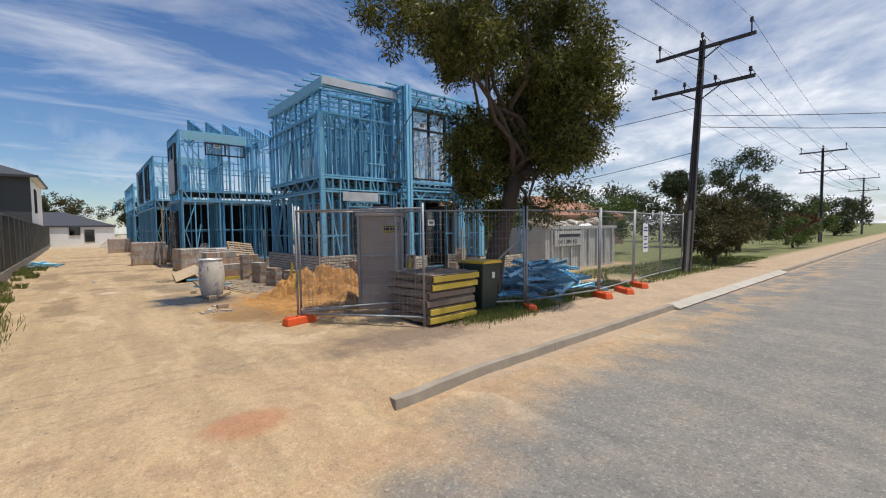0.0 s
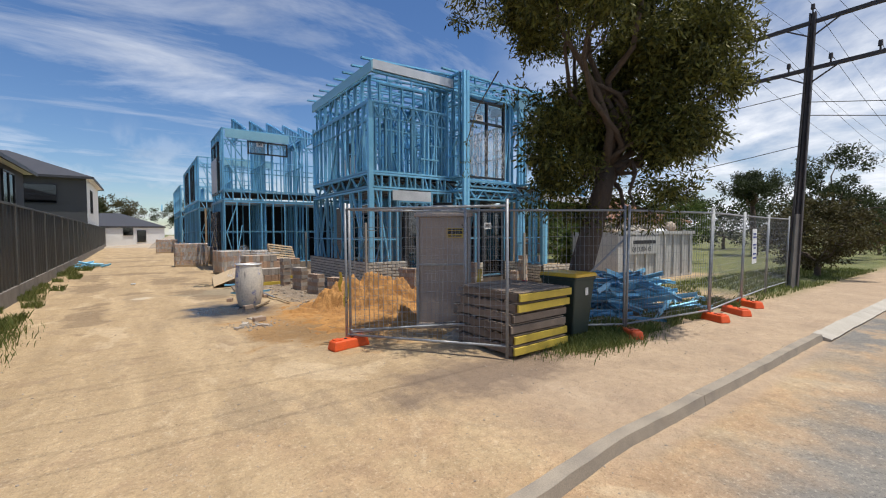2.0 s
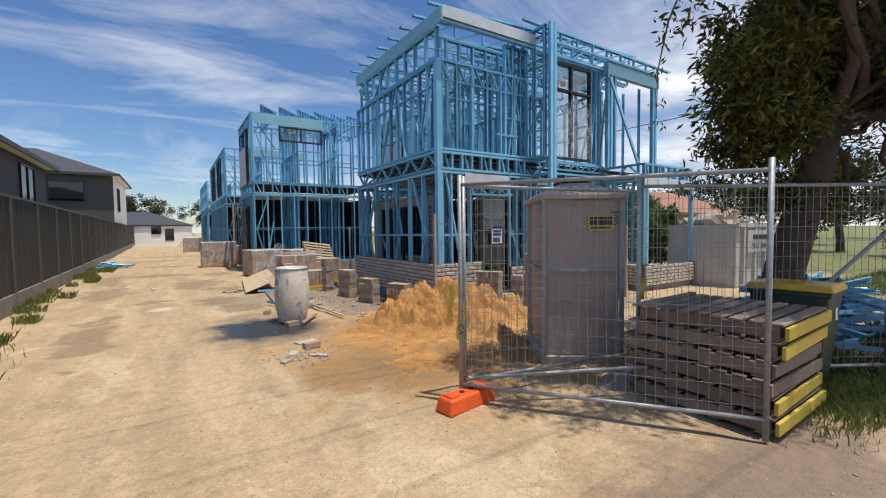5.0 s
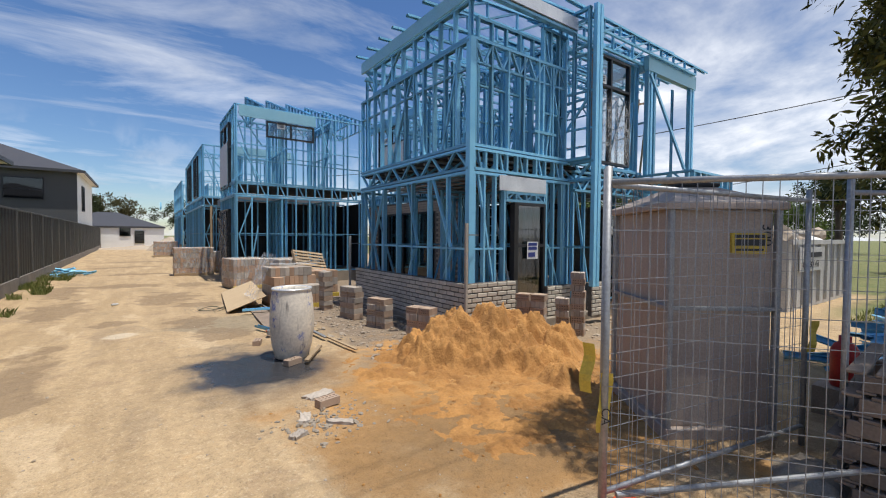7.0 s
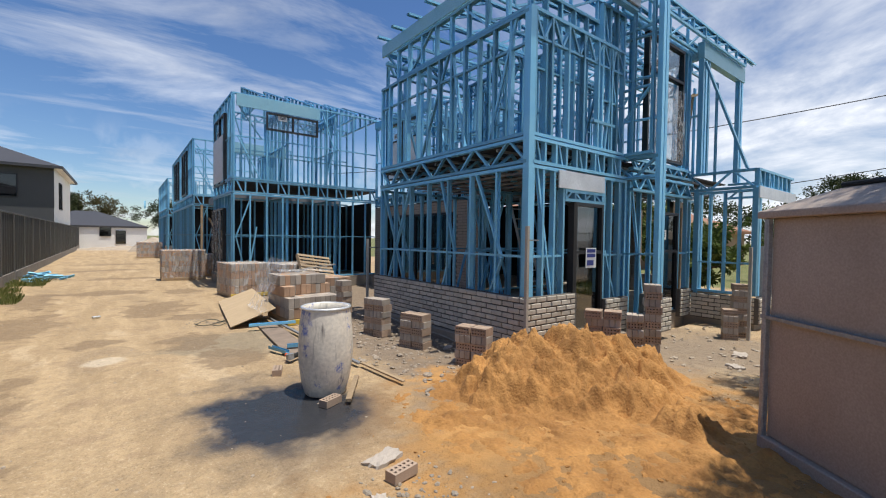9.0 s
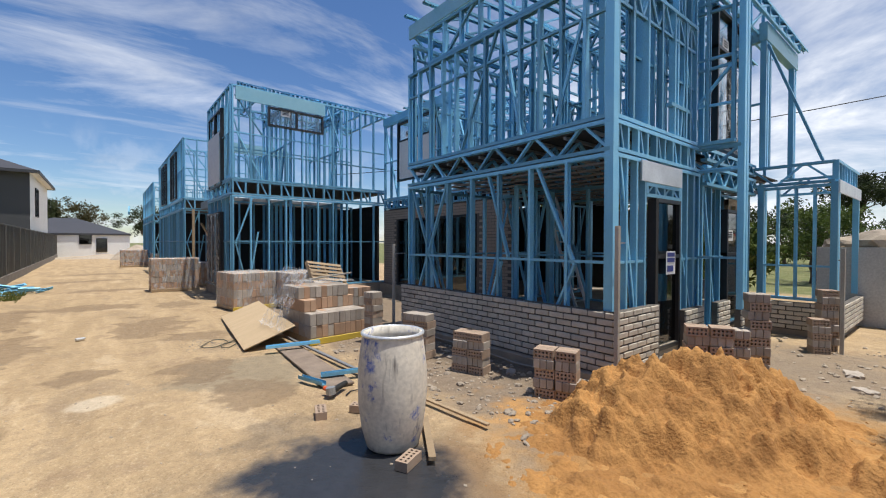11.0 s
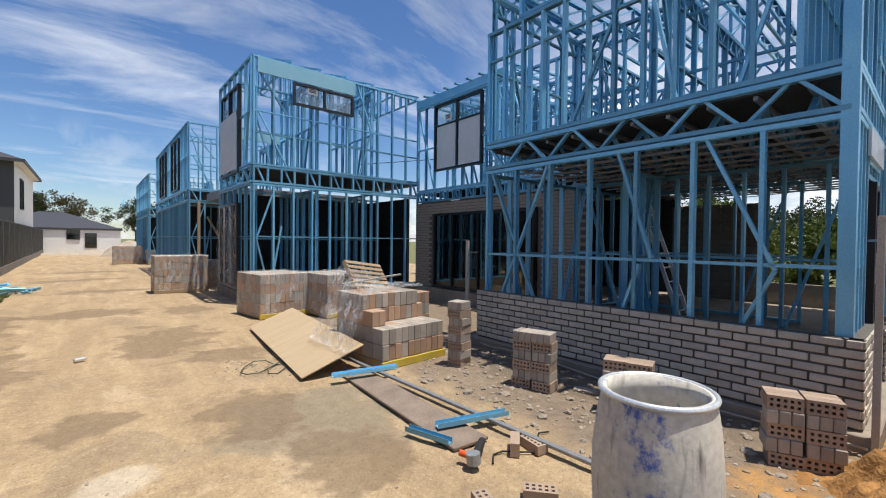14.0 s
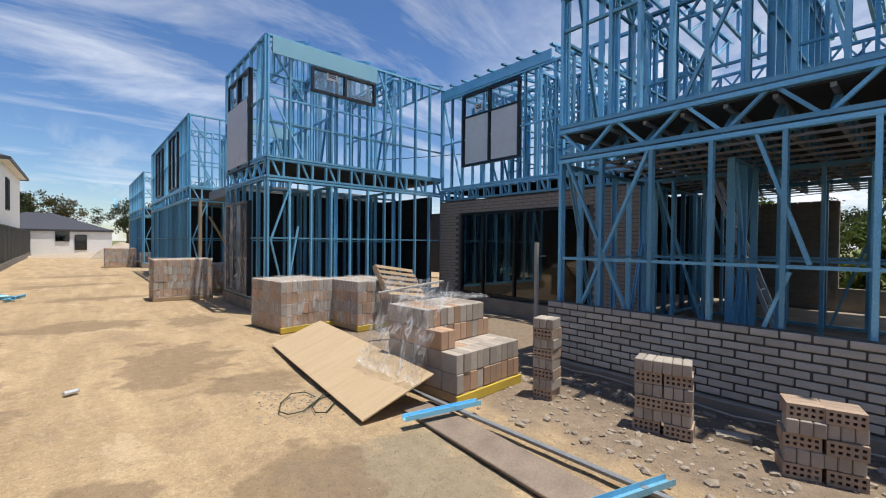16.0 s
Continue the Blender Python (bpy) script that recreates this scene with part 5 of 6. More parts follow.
# ---- portable toilet ----
def toilet():
    t = thing("portable_toilet", "weathered grey brown portable site toilet cabin", "toilet", (4.47, 8.06, 0), 0)
    M = Matrix.Translation((4.47, 8.06, 0.0)) @ Matrix(((0.816, 0.578, 0, 0), (-0.578, 0.816, 0, 0), (0, 0, 1, 0), (0, 0, 0, 1)))
    w, d = 0.92, 1.15
    bm = bmesh.new()
    box(bm, 0.02, 0.02, 0.1, w - 0.02, d - 0.02, 2.0)
    bevel(bm, 0.02, 2)
    part("body", bm, TOILET, t, at=M)
    for x, y in ((0, 0), (w, 0), (0, d), (w, d)):
        bm = bmesh.new()
        box(bm, x - 0.025, y - 0.025, 0.06, x + 0.025, y + 0.025, 2.0)
        bevel(bm, 0.008, 1)
        part("corner_trim", bm, GALV, t, at=M)
    bm = bmesh.new()
    box(bm, -0.03, -0.03, 1.13, w + 0.03, d + 0.03, 1.16)
    part("waist_band", bm, GALV, t, "galvanised band", at=M)
    bm = bmesh.new()
    box(bm, -0.03, -0.03, -0.03, w + 0.03, d + 0.03, 0.1)
    bevel(bm, 0.01, 1)
    part("skid_base", bm, TOILET, t, "grey moulded base skid", at=M)
    bm = bmesh.new()
    lo = [bm.verts.new(p) for p in ((-0.06, -0.06, 2.0), (w + 0.06, -0.06, 2.0), (w + 0.06, d + 0.06, 2.0), (-0.06, d + 0.06, 2.0))]
    mid = [bm.verts.new((v.co.x, v.co.y, 2.06)) for v in lo]
    hi = [bm.verts.new(p) for p in ((w * 0.33, d * 0.33, 2.24), (w * 0.67, d * 0.33, 2.24), (w * 0.67, d * 0.67, 2.24), (w * 0.33, d * 0.67, 2.24))]
    for a, c in ((lo, mid), (mid, hi)):
        for i in range(4):
            bm.faces.new((a[i], a[(i + 1) % 4], c[(i + 1) % 4], c[i]))
    bm.faces.new(lo[::-1])
    bm.faces.new(hi)
    bevel(bm, 0.012, 2)
    part("roof", bm, TOILET, t, "pitched moulded roof", at=M)
    bm = bmesh.new()
    box(bm, w * 0.3, d * 0.3, 2.235, w * 0.7, d * 0.7, 2.275)
    bevel(bm, 0.012, 1)
    part("roof_vent", bm, RUBBER, t, "dark roof vent cap", at=M)
    bm = bmesh.new()
    box(bm, 0.52, -0.012, 1.62, 0.82, 0.02, 1.8)
    sign = part("sign", bm, YELLOW, t, "yellow safety sign", at=M)
    bm = bmesh.new()
    for a, c, e, g in ((0.54, 0.8, 1.757, 1.785), (0.54, 0.8, 1.69, 1.745), (0.55, 0.79, 1.645, 1.665)):
        box(bm, a, -0.016, e, c, -0.0125, g)
    part("print", bm, INK, sign, at=M)
    cu = bpy.data.curves.new("number", "FONT")
    cu.body, cu.size, cu.extrude = "300", 0.13, 0.001
    tmp = bpy.data.objects.new("number_tmp", cu)
    me = bpy.data.meshes.new_from_object(tmp)
    me.materials.append(INK)
    put("number", me, t, M @ pose(w - 0.13, 0.005, 1.88, 90, 90, 0), "black stencilled number")
    bm = bmesh.new()
    for x in (0.2, 0.75):
        tube(bm, (x, 0.1, 2.07), (x, 0.1, 2.13), 0.008)
        tube(bm, (x, 0.1, 2.13), (x + 0.06, 0.1, 2.13), 0.008)
        tube(bm, (x + 0.06, 0.1, 2.13), (x + 0.06, 0.1, 2.07), 0.008)
    part("lifting_lug", bm, GALV, t, at=M)


toilet()


# ---- temporary fence ----
def fence_panel(a, c, label="galvanised wire mesh temporary fence panel", z=0.12, lean=0.0):
    a, c = Vector((*a, z)), Vector((*c, z))
    t = thing("temporary_fence_panel", label, "fence panel", a, group="temporary fence panels")
    up = Vector((0, 0, 1.98))
    d = (c - a).normalized()
    up = up + Vector((-d.y, d.x, 0)) * lean
    for p in (a, c):
        bm = bmesh.new()
        tube(bm, p - Vector((0, 0, z * 0.9)), p + up + Vector((0, 0, 0.06)), 0.021, n=10)
        part("post", bm, GALV, t, at=Matrix(), smooth=True)
    for k in (0.03, 0.985):
        bm = bmesh.new()
        tube(bm, a + up * k, c + up * k, 0.018, n=10)
        part("rail", bm, GALV, t, at=Matrix(), smooth=True)
    bm = bmesh.new()
    ln = (c - a).length
    n = int(ln / 0.075)
    for i in range(1, n):
        p = a + d * (ln * i / n)
        bar(bm, p + up * 0.03, p + up * 0.985, 0.0036, 0.0036, d)
    for i in range(1, 13):
        bar(bm, a + up * (i / 13), c + up * (i / 13), 0.0036, 0.0036)
    tagged(part("mesh_infill", bm, GALV, t, "welded wire mesh", at=Matrix()), kind="stuff")
    return t


def fence_foot(x, y, rz):
    t = thing("ballast_block", "orange plastic fence foot block", "fence foot", (x, y, ground_z(x, y)), rz, group="orange fence feet")
    bm = bmesh.new()
    v = box(bm, -0.31, -0.115, 0, 0.31, 0.115, 0.14)
    for q in v:
        if q.co.z > 0.1:
            q.co.x *= 0.9
            q.co.y *= 0.8
    bevel(bm, 0.03, 3)
    for s in (-1, 1):
        box(bm, s * 0.2 - 0.05, -0.06, 0.13, s * 0.2 + 0.05, 0.06, 0.155)
    part("block", bm, ORANGE, t, at=WORLD_OF[t])
    for s in (-0.06, 0.06):
        bm = bmesh.new()
        tube(bm, (s, 0, 0.12), (s, 0, 0.147), 0.026, n=12)
        part("socket", bm, RUBBER, t, at=WORLD_OF[t])


P = [(2.96, 7.68), (4.44, 5.76), (6.96, 5.6), (9.4, 5.32), (11.75, 5.6), (14.1, 5.85), (16.3, 6.0)]
fence_panel(P[0], P[1], "galvanised mesh gate panel beside the toilet")
fence_panel((3.05, 7.75), (5.28, 7.34))
fence_panel((4.7, 6.98), P[2], z=0.12)
for a, c in zip(P[2:], P[3:]):
    fence_panel((a[0] + 0.06, a[1]), c, lean=-0.05)
for (x, y), r in ((P[0], 10), (P[2], 60), (P[3], 70), ((10.6, 5.35), 60), ((11.75, 5.5), 60)):
    fence_foot(x, y - 0.08, r)
bm = bmesh.new()
tube(bm, (5.9, 6.6, 0.1), (7.0, 5.62, 1.6), 0.02, n=10)
solid("fence_brace", bm, GALV, "galvanised diagonal fence brace tube", "fence brace")
bm = bmesh.new()
tube(bm, (3.0, 7.62, 0.25), (5.2, 6.4, 0.32), 0.018, n=10)
solid("fence_brace", bm, GALV, "galvanised tube lying low behind the gate panel", "fence brace")


def tape(x, y, z, rz, h, label, letters=""):
    t = thing("caution_tape", label, "tape", (x, y, z), rz)
    bm = bmesh.new()
    bmesh.ops.create_grid(bm, x_segments=2, y_segments=8, size=0.5)
    for q in bm.verts:
        u, w = q.co.x, q.co.y
        q.co = Vector((u * 0.07 + 0.012 * math.sin(w * 5), 0.012 * math.sin(w * 9 + u), w * h))
    bmesh.ops.solidify(bm, geom=bm.faces[:], thickness=0.002)
    part("strip", bm, YELLOW, t)
    if letters:
        cu = bpy.data.curves.new("letters", "FONT")
        cu.body, cu.size, cu.extrude, cu.align_x, cu.align_y = letters, 0.075, 0.001, "CENTER", "CENTER"
        tmp = bpy.data.objects.new("letters_tmp", cu)
        me = bpy.data.meshes.new_from_object(tmp)
        me.materials.append(INK)
        put("lettering", me, t, WORLD_OF[t] @ pose(0, -0.02, -h * 0.2, 90, 90, 0))
    return t


tape(2.96, 7.68, 0.78, -38, 0.36, "torn yellow caution tape tied to a fence post", "CA")
tape(2.9, 7.76, 0.98, -70, 0.3, "yellow caution tape knot on a fence post")
tape(5.25, 7.28, 0.95, -30, 0.26, "yellow caution tape on a fence post")
bm = bmesh.new()
box(bm, -0.24, -0.004, -0.42, 0.24, 0.004, 0.42)
sg = thing("fence_sign", "white printed sign tied to the fence", "sign", (12.6, 5.62, 1.35), 8)
part("board", bm, PAPER, sg)
bm = bmesh.new()
for k, w in ((0.28, 0.15), (0.2, 0.18), (0.02, 0.17), (-0.06, 0.12), (-0.2, 0.16), (-0.3, 0.18)):
    box(bm, -w, -0.009, k, w, -0.005, k + 0.04)
part("print", bm, BLUEINK, sg)


# ---- pallets, bin ----
def pallet_parts(parent, M, wood, face, tag=""):
    def piece(name, m, *b):
        bm = bmesh.new()
        box(bm, *b)
        bevel(bm, 0.004, 1)
        part(name, bm, m, parent, tag if m is not wood else "", at=M)
    for i in range(9):
        y = 0.02 + i * 0.142
        piece("deck_board", wood, 0.0, y - 0.005, 0.122, 1.165, y + 0.095, 0.142)
    for i, x in enumerate((0.0, 0.56, 1.12)):
        piece("stringer", wood, x, 0.045, 0.02, x + 0.045, 1.165, 0.12)
    piece("face_board", face, -0.003, -0.02, 0.018, 1.168, 0.01, 0.12)
    for i in range(4):
        y = 0.05 + i * 0.35
        piece("bottom_board", wood, 0, y, 0.0, 1.165, y + 0.095, 0.018)


for i, (dx, dy, rz) in enumerate(((0, 0, 0), (0.03, 0.02, 1), (-0.02, 0.05, -1), (0.02, 0.04, 0.5), (0.06, -0.01, 1.5), (0.08, -0.02, 1))):
    pl = thing("timber_pallet", "weathered timber pallet with a yellow painted side, stacked", "pallet", (4.53 + dx, 5.72 + dy, 0.02 + 0.146 * i), rz + 2, group="stack of pallets")
    pallet_parts(pl, WORLD_OF[pl], OLDWOOD, YELLOW if i in (0, 1, 4, 5) else OLDWOOD, "yellow painted")


def wheelie_bin():
    t = thing("wheelie_bin", "dark green wheelie bin with a yellow lid", "bin", (6.2, 6.15, 0.0), 4)
    bm = bmesh.new()
    v = box(bm, -0.28, -0.33, 0.06, 0.28, 0.33, 1.0)
    for q in v:
        if q.co.z < 0.5:
            q.co.x *= 0.8
            q.co.y *= 0.76
    bevel(bm, 0.03, 3)
    part("body", bm, BINGREEN, t)
    bm = bmesh.new()
    box(bm, -0.295, -0.345, 0.95, 0.295, 0.345, 1.0)
    bevel(bm, 0.01, 1)
    part("rim", bm, BINGREEN, t)
    bm = bmesh.new()
    v = box(bm, -0.305, -0.37, 1.0, 0.305, 0.36, 1.06)
    for q in v:
        if q.co.z > 1.03:
            q.co.x *= 0.93
            q.co.y *= 0.93
    bevel(bm, 0.02, 2)
    part("lid", bm, BINYELLOW, t, "yellow plastic lid")
    for s in (-0.25, 0.25):
        bm = bmesh.new()
        tube(bm, (s - 0.025, 0.27, 0.1), (s + 0.025, 0.27, 0.1), 0.1, n=16)
        part("wheel", bm, RUBBER, t)
    bm = bmesh.new()
    tube(bm, (-0.2, 0.37, 0.97), (0.2, 0.37, 0.97), 0.016)
    part("handle", bm, BINGREEN, t)
    bm = bmesh.new()
    box(bm, 0.02, -0.322, 0.7, 0.1, -0.315, 0.82)
    part("label_mark", bm, PAPER, t, "small pale mark")


wheelie_bin()


# ---- drum ----
def drum():
    t = thing("plastic_drum", "white plastic drum caked with mortar and blue stains", "drum", (2.52, 12.46, 0.0))
    prof = [(0.0, 0.0), (0.215, 0.0), (0.225, 0.015), (0.262, 0.15), (0.288, 0.32), (0.296, 0.46), (0.29, 0.60), (0.275, 0.74), (0.256, 0.84), (0.25, 0.87), (0.232, 0.87), (0.235, 0.80), (0.262, 0.6), (0.27, 0.45), (0.255, 0.25), (0.0, 0.22)]
    bm = bmesh.new()
    lathe(bm, [(r * 1.04, z * 1.14) for r, z in prof], 48)
    for q in bm.verts:
        n = 0.006 * noise.noise(q.co * 7)
        q.co += Vector((q.co.x, q.co.y, 0)).normalized() * n
    part("shell", bm, DRUMMAT, t, smooth=True)
    bm = bmesh.new()
    ring = [(0.268 + 0.014 * math.cos(a), 0.985 + 0.016 * math.sin(a)) for a in [i * math.pi / 4 for i in range(9)]]
    lathe(bm, ring, 48)
    part("rim", bm, ZINC, t, "dull metal rim band", smooth=True)


def drum_mat():
    m = DRUM.copy()
    m.name = "stained_drum"
    nt = m.node_tree
    N, L = nt.nodes.new, nt.links.new
    hsv = next(n for n in nt.nodes if n.type == "HUE_SAT")
    co, n, mp = N("ShaderNodeTexCoord"), N("ShaderNodeTexNoise"), N("ShaderNodeMapping")
    mp.inputs["Scale"].default_value = (1.0, 1.0, 0.8)
    L(co.outputs["Object"], mp.inputs[0])
    L(mp.outputs[0], n.inputs["Vector"])
    n.inputs["Scale"].default_value, n.inputs["Detail"].default_value, n.inputs["Roughness"].default_value = 5.5, 7, 0.7
    rg = N("ShaderNodeMapRange")
    rg.inputs[1].default_value, rg.inputs[2].default_value = 0.57, 0.66
    L(n.outputs["Fac"], rg.inputs[0])
    mx = N("ShaderNodeMix")
    mx.data_type = "RGBA"
    mx.inputs["B"].default_value = (0.10, 0.15, 0.42, 1)
    L(rg.outputs[0], mx.inputs["Factor"])
    L(hsv.outputs[0], mx.inputs["A"])
    n2, r2, m2 = N("ShaderNodeTexNoise"), N("ShaderNodeMapRange"), N("ShaderNodeMix")
    mp2 = N("ShaderNodeMapping")
    mp2.inputs["Scale"].default_value = (14, 14, 2.2)
    L(co.outputs["Object"], mp2.inputs[0])
    L(mp2.outputs[0], n2.inputs["Vector"])
    n2.inputs["Scale"].default_value, n2.inputs["Detail"].default_value = 1.5, 6
    r2.inputs[1].default_value, r2.inputs[2].default_value = 0.6, 0.8
    m2.data_type = "RGBA"
    m2.inputs["B"].default_value = (0.17, 0.155, 0.14, 1)
    L(n2.outputs["Fac"], r2.inputs[0])
    L(r2.outputs[0], m2.inputs["Factor"])
    L(mx.outputs["Result"], m2.inputs["A"])
    L(m2.outputs["Result"], nt.nodes["Principled BSDF"].inputs["Base Color"])
    return m


DRUMMAT = drum_mat()
drum()


# ---- bricks in stacks and on pallets ----
def cored_brick_mesh():
    """A brick 230 x 110 x 76 with two rows of five cores, lying flat."""
    bm = bmesh.new()
    xs = [0.0]
    for i in range(5):
        xs += [0.02 + i * 0.0425, 0.042 + i * 0.0425]
    xs.append(0.23)
    ys = (0, 0.022, 0.044, 0.066, 0.088, 0.11)
    lo, hi = [[[bm.verts.new((x, y, z)) for y in ys] for x in xs] for z in (0, 0.076)]
    full = lambda i, j: 0 <= i < 11 and 0 <= j < 5 and not (i % 2 == 1 and j % 2 == 1)
    for i in range(11):
        for j in range(5):
            if not full(i, j):
                continue
            for g in (lo, hi):
                bm.faces.new((g[i][j], g[i + 1][j], g[i + 1][j + 1], g[i][j + 1]))
            for (a, c), (di, dj) in ((((i, j), (i + 1, j)), (0, -1)), (((i, j + 1), (i + 1, j + 1)), (0, 1)), (((i, j), (i, j + 1)), (-1, 0)), (((i + 1, j), (i + 1, j + 1)), (1, 0))):
                if not full(i + di, j + dj):
                    bm.faces.new((lo[a[0]][a[1]], lo[c[0]][c[1]], hi[c[0]][c[1]], hi[a[0]][a[1]]))
    return mesh_of("cored_brick", bm, BRICK_HOLED)


def plain_brick_mesh(name, w, d, h, m):
    bm = bmesh.new()
    box(bm, 0, 0, 0, w, d, h)
    bevel(bm, min(0.007, d * 0.3), 1)
    return mesh_of(name, bm, m)


CORED = cored_brick_mesh()


def brick_stack(x, y, rz, layers, cols, label, z=None):
    """Layers of bricks on edge, cored face out, with solid-faced layers between."""
    t = thing("brick_stack", label, "brick stack", (x, y, ground_z(x, y) if z is None else z), rz, group="brick stacks beside the wall")
    rng = random.Random(int(x * 100 + y * 10))
    for k in range(layers):
        for c in range(cols):
            j = pose(c * 0.24 + rng.uniform(-0.012, 0.012), rng.uniform(-0.012, 0.016), k * 0.112, 0, 0, rng.uniform(-3, 3))
            for dep in (0, 1, 2):
                if k % 2 == 0:
                    put("brick", CORED, t, WORLD_OF[t] @ j @ pose(0, 0.078 + dep * 0.08, 0, 90, 0, 0))
                else:
                    put("brick", SOLID_BRICK, t, WORLD_OF[t] @ j @ pose(dep * 0.079, 0, 0, 0, 0, 0))


SOLID_BRICK = plain_brick_mesh("solid_brick", 0.075, 0.232, 0.11, BRICK_GREY)
for sx, sy, sr, nl, nc, lab in (
        (4.12, 15.95, -80, 8, 1, "narrow tall stack of cored tan bricks on rubble"),
        (4.2, 14.85, -74, 6, 2, "stack of cored tan bricks on rubble"),
        (4.3, 13.75, -70, 5, 2, "leaning stack of cored tan bricks on rubble"),
        (4.4, 12.4, -68, 5, 2, "square stack of cored tan bricks beside the sand"),
        (5.95, 11.35, -60, 7, 2, "stack of cored tan bricks before the porch"),
        (6.95, 11.0, -60, 10, 1, "tall stack of cored tan bricks before the porch"),
        (6.72, 11.15, -60, 6, 1, "stepped stack of cored tan bricks before the porch"),
        (9.75, 10.75, -60, 9, 1, "tall stack of cored tan bricks near the porch corner"),
        (9.45, 10.8, -60, 5, 1, "low stack of cored tan bricks near the porch corner"),
        (6.55, 9.3, -50, 9, 1, "tall brick stack behind the toilet")):
    brick_stack(sx, sy, sr, nl, nc, lab)


def brick_pallet(x, y, rz, nx, ny, nz, label, wrap=True, cut=None, yellow=True):
    """A pack of bricks on a pallet; cut(i, j, k) leaves bricks out."""
    z0 = ground_z(x, y)
    t = thing("brick_pallet", label, "brick pallet", (x, y, z0), rz, group="pallets of new bricks")
    M = WORLD_OF[t]
    pal = part_box("pallet", TIMBER, t, M, 0, 0, 0.02, nx * 0.112 + 0.01, ny * 0.236 + 0.02, 0.12, "timber pallet")
    part_box("face_board", YELLOW if yellow else TIMBER, pal, M, -0.02, -0.03, 0.01, nx * 0.112 + 0.03, -0.004, 0.115, "yellow painted board" if yellow else "")
    rng = random.Random(int(x * 31 + y * 7))
    for k in range(nz):
        for i in range(nx):
            for j in range(ny):
                inner = 0 < i < nx - 1 and 0 < j < ny - 1 and k < nz - 1
                if cut and cut(i, j, k):
                    continue
                if inner and not cut:
                    continue
                me = PACK_TAN if (k + (rng.random() < 0.12)) % 2 == 0 else PACK_GREY
                put("brick", me, t, M @ pose(i * 0.112 + rng.uniform(-0.003, 0.003), j * 0.236 + rng.uniform(-0.006, 0.006), 0.124 + k * 0.212, 0, 0, rng.uniform(-0.6, 0.6)))
    if wrap:
        bm = bmesh.new()
        box(bm, -0.015, -0.02, 0.1, nx * 0.112 + 0.015, ny * 0.236 + 0.01, 0.14 + nz * 0.213)
        bmesh.ops.subdivide_edges(bm, edges=bm.edges[:], cuts=14, use_grid_fill=True)
        for q in bm.verts:
            q.co += Vector([0.016 * noise.noise(q.co * 6 + Vector((c * 9, x, y))) for c in range(3)])
        bmesh.ops.delete(bm, geom=[f for f in bm.faces if f.calc_center_median().z < 0.12], context="FACES")
        part("stretch_film", bm, WRAP, t, "clear torn stretch film", smooth=True, at=M)
    return t


def part_box(name, m, parent, M, *b):
    bm = bmesh.new()
    box(bm, *b[:6])
    bevel(bm, 0.005, 1)
    return part(name, bm, m, parent, b[6] if len(b) > 6 else "", at=M)


PACK_TAN = plain_brick_mesh("pack_tan", 0.11, 0.232, 0.208, BRICK_TAN)
PACK_GREY = plain_brick_mesh("pack_grey", 0.11, 0.232, 0.208, BRICK_GREY)
brick_pallet(3.28, 16.3, 4, 10, 5, 4, "half used pallet of tan bricks, stepped, film torn", False, lambda i, j, k: (k > 1 and j < 2 and not (i < 2 and j == 1 and k == 2)) or (k == 3 and i == 9) or (0 < i < 9 and 0 < j < 4 and k < 1))
brick_pallet(3.1, 20.9, 8, 10, 5, 4, "film wrapped pallet of tan bricks")
brick_pallet(4.3, 20.2, 6, 9, 5, 4, "pallet of greyed bricks in torn film")
brick_pallet(1.85, 27.2, 0, 13, 4, 5, "large film wrapped pallet of tan bricks in the lane", yellow=False)
brick_pallet(3.5, 28.6, 0, 11, 4, 4, "film wrapped pallet of tan bricks beside the frame", yellow=False)
brick_pallet(1.5, 46, 0, 14, 5, 5, "film wrapped pallet of bricks far along the lane", yellow=False)
brick_pallet(3.2, 45, 0, 10, 5, 4, "film wrapped brick pallet beside the far frame", yellow=False)
brick_pallet(4.6, 17.9, 5, 7, 3, 3, "low remains of a brick pallet by the wall", False)
# torn film lying over the pack
bm = bmesh.new()
bmesh.ops.create_grid(bm, x_segments=30, y_segments=22, size=0.5)
for q in bm.verts:
    u, w = q.co.x, q.co.y
    q.co = Vector((3.02 + u * 0.5 + 0.05 * noise.noise((u * 5, w * 5, 3)), 17.0 + w * 1.2 + 0.1 * noise.noise((u * 4, w * 4, 8)), max(0.3, 0.72 + u * 1.2) + 0.05 * noise.noise((u * 8, w * 8, 1))))
solid("plastic_film", bm, WRAP, "crumpled clear plastic film hanging off the bricks", "plastic film", smooth=True)
bm = bmesh.new()
bmesh.ops.create_grid(bm, x_segments=26, y_segments=16, size=0.5)
for q in bm.verts:
    u, w = q.co.x, q.co.y
    q.co = Vector((3.9 + u * 1.1, 17.25 + w * 0.7, 1.03 + 0.035 * noise.noise((u * 7, w * 7, 3))))
solid("plastic_film", bm, WRAP, "crumpled clear plastic film on top of the bricks", "plastic film", smooth=True)

# plywood sheet propped on the pack
bm = bmesh.new()
box(bm, 0, 0, 0, 0.86, 3.55, 0.018)
bevel(bm, 0.003)
tagged(put("plywood_sheet", mesh_of("plywood_sheet", bm, PLY), None, pose(2.27, 16.5, 0.045, 0, -21, -6)), "plywood sheet propped against the brick pallet", "plywood sheet")
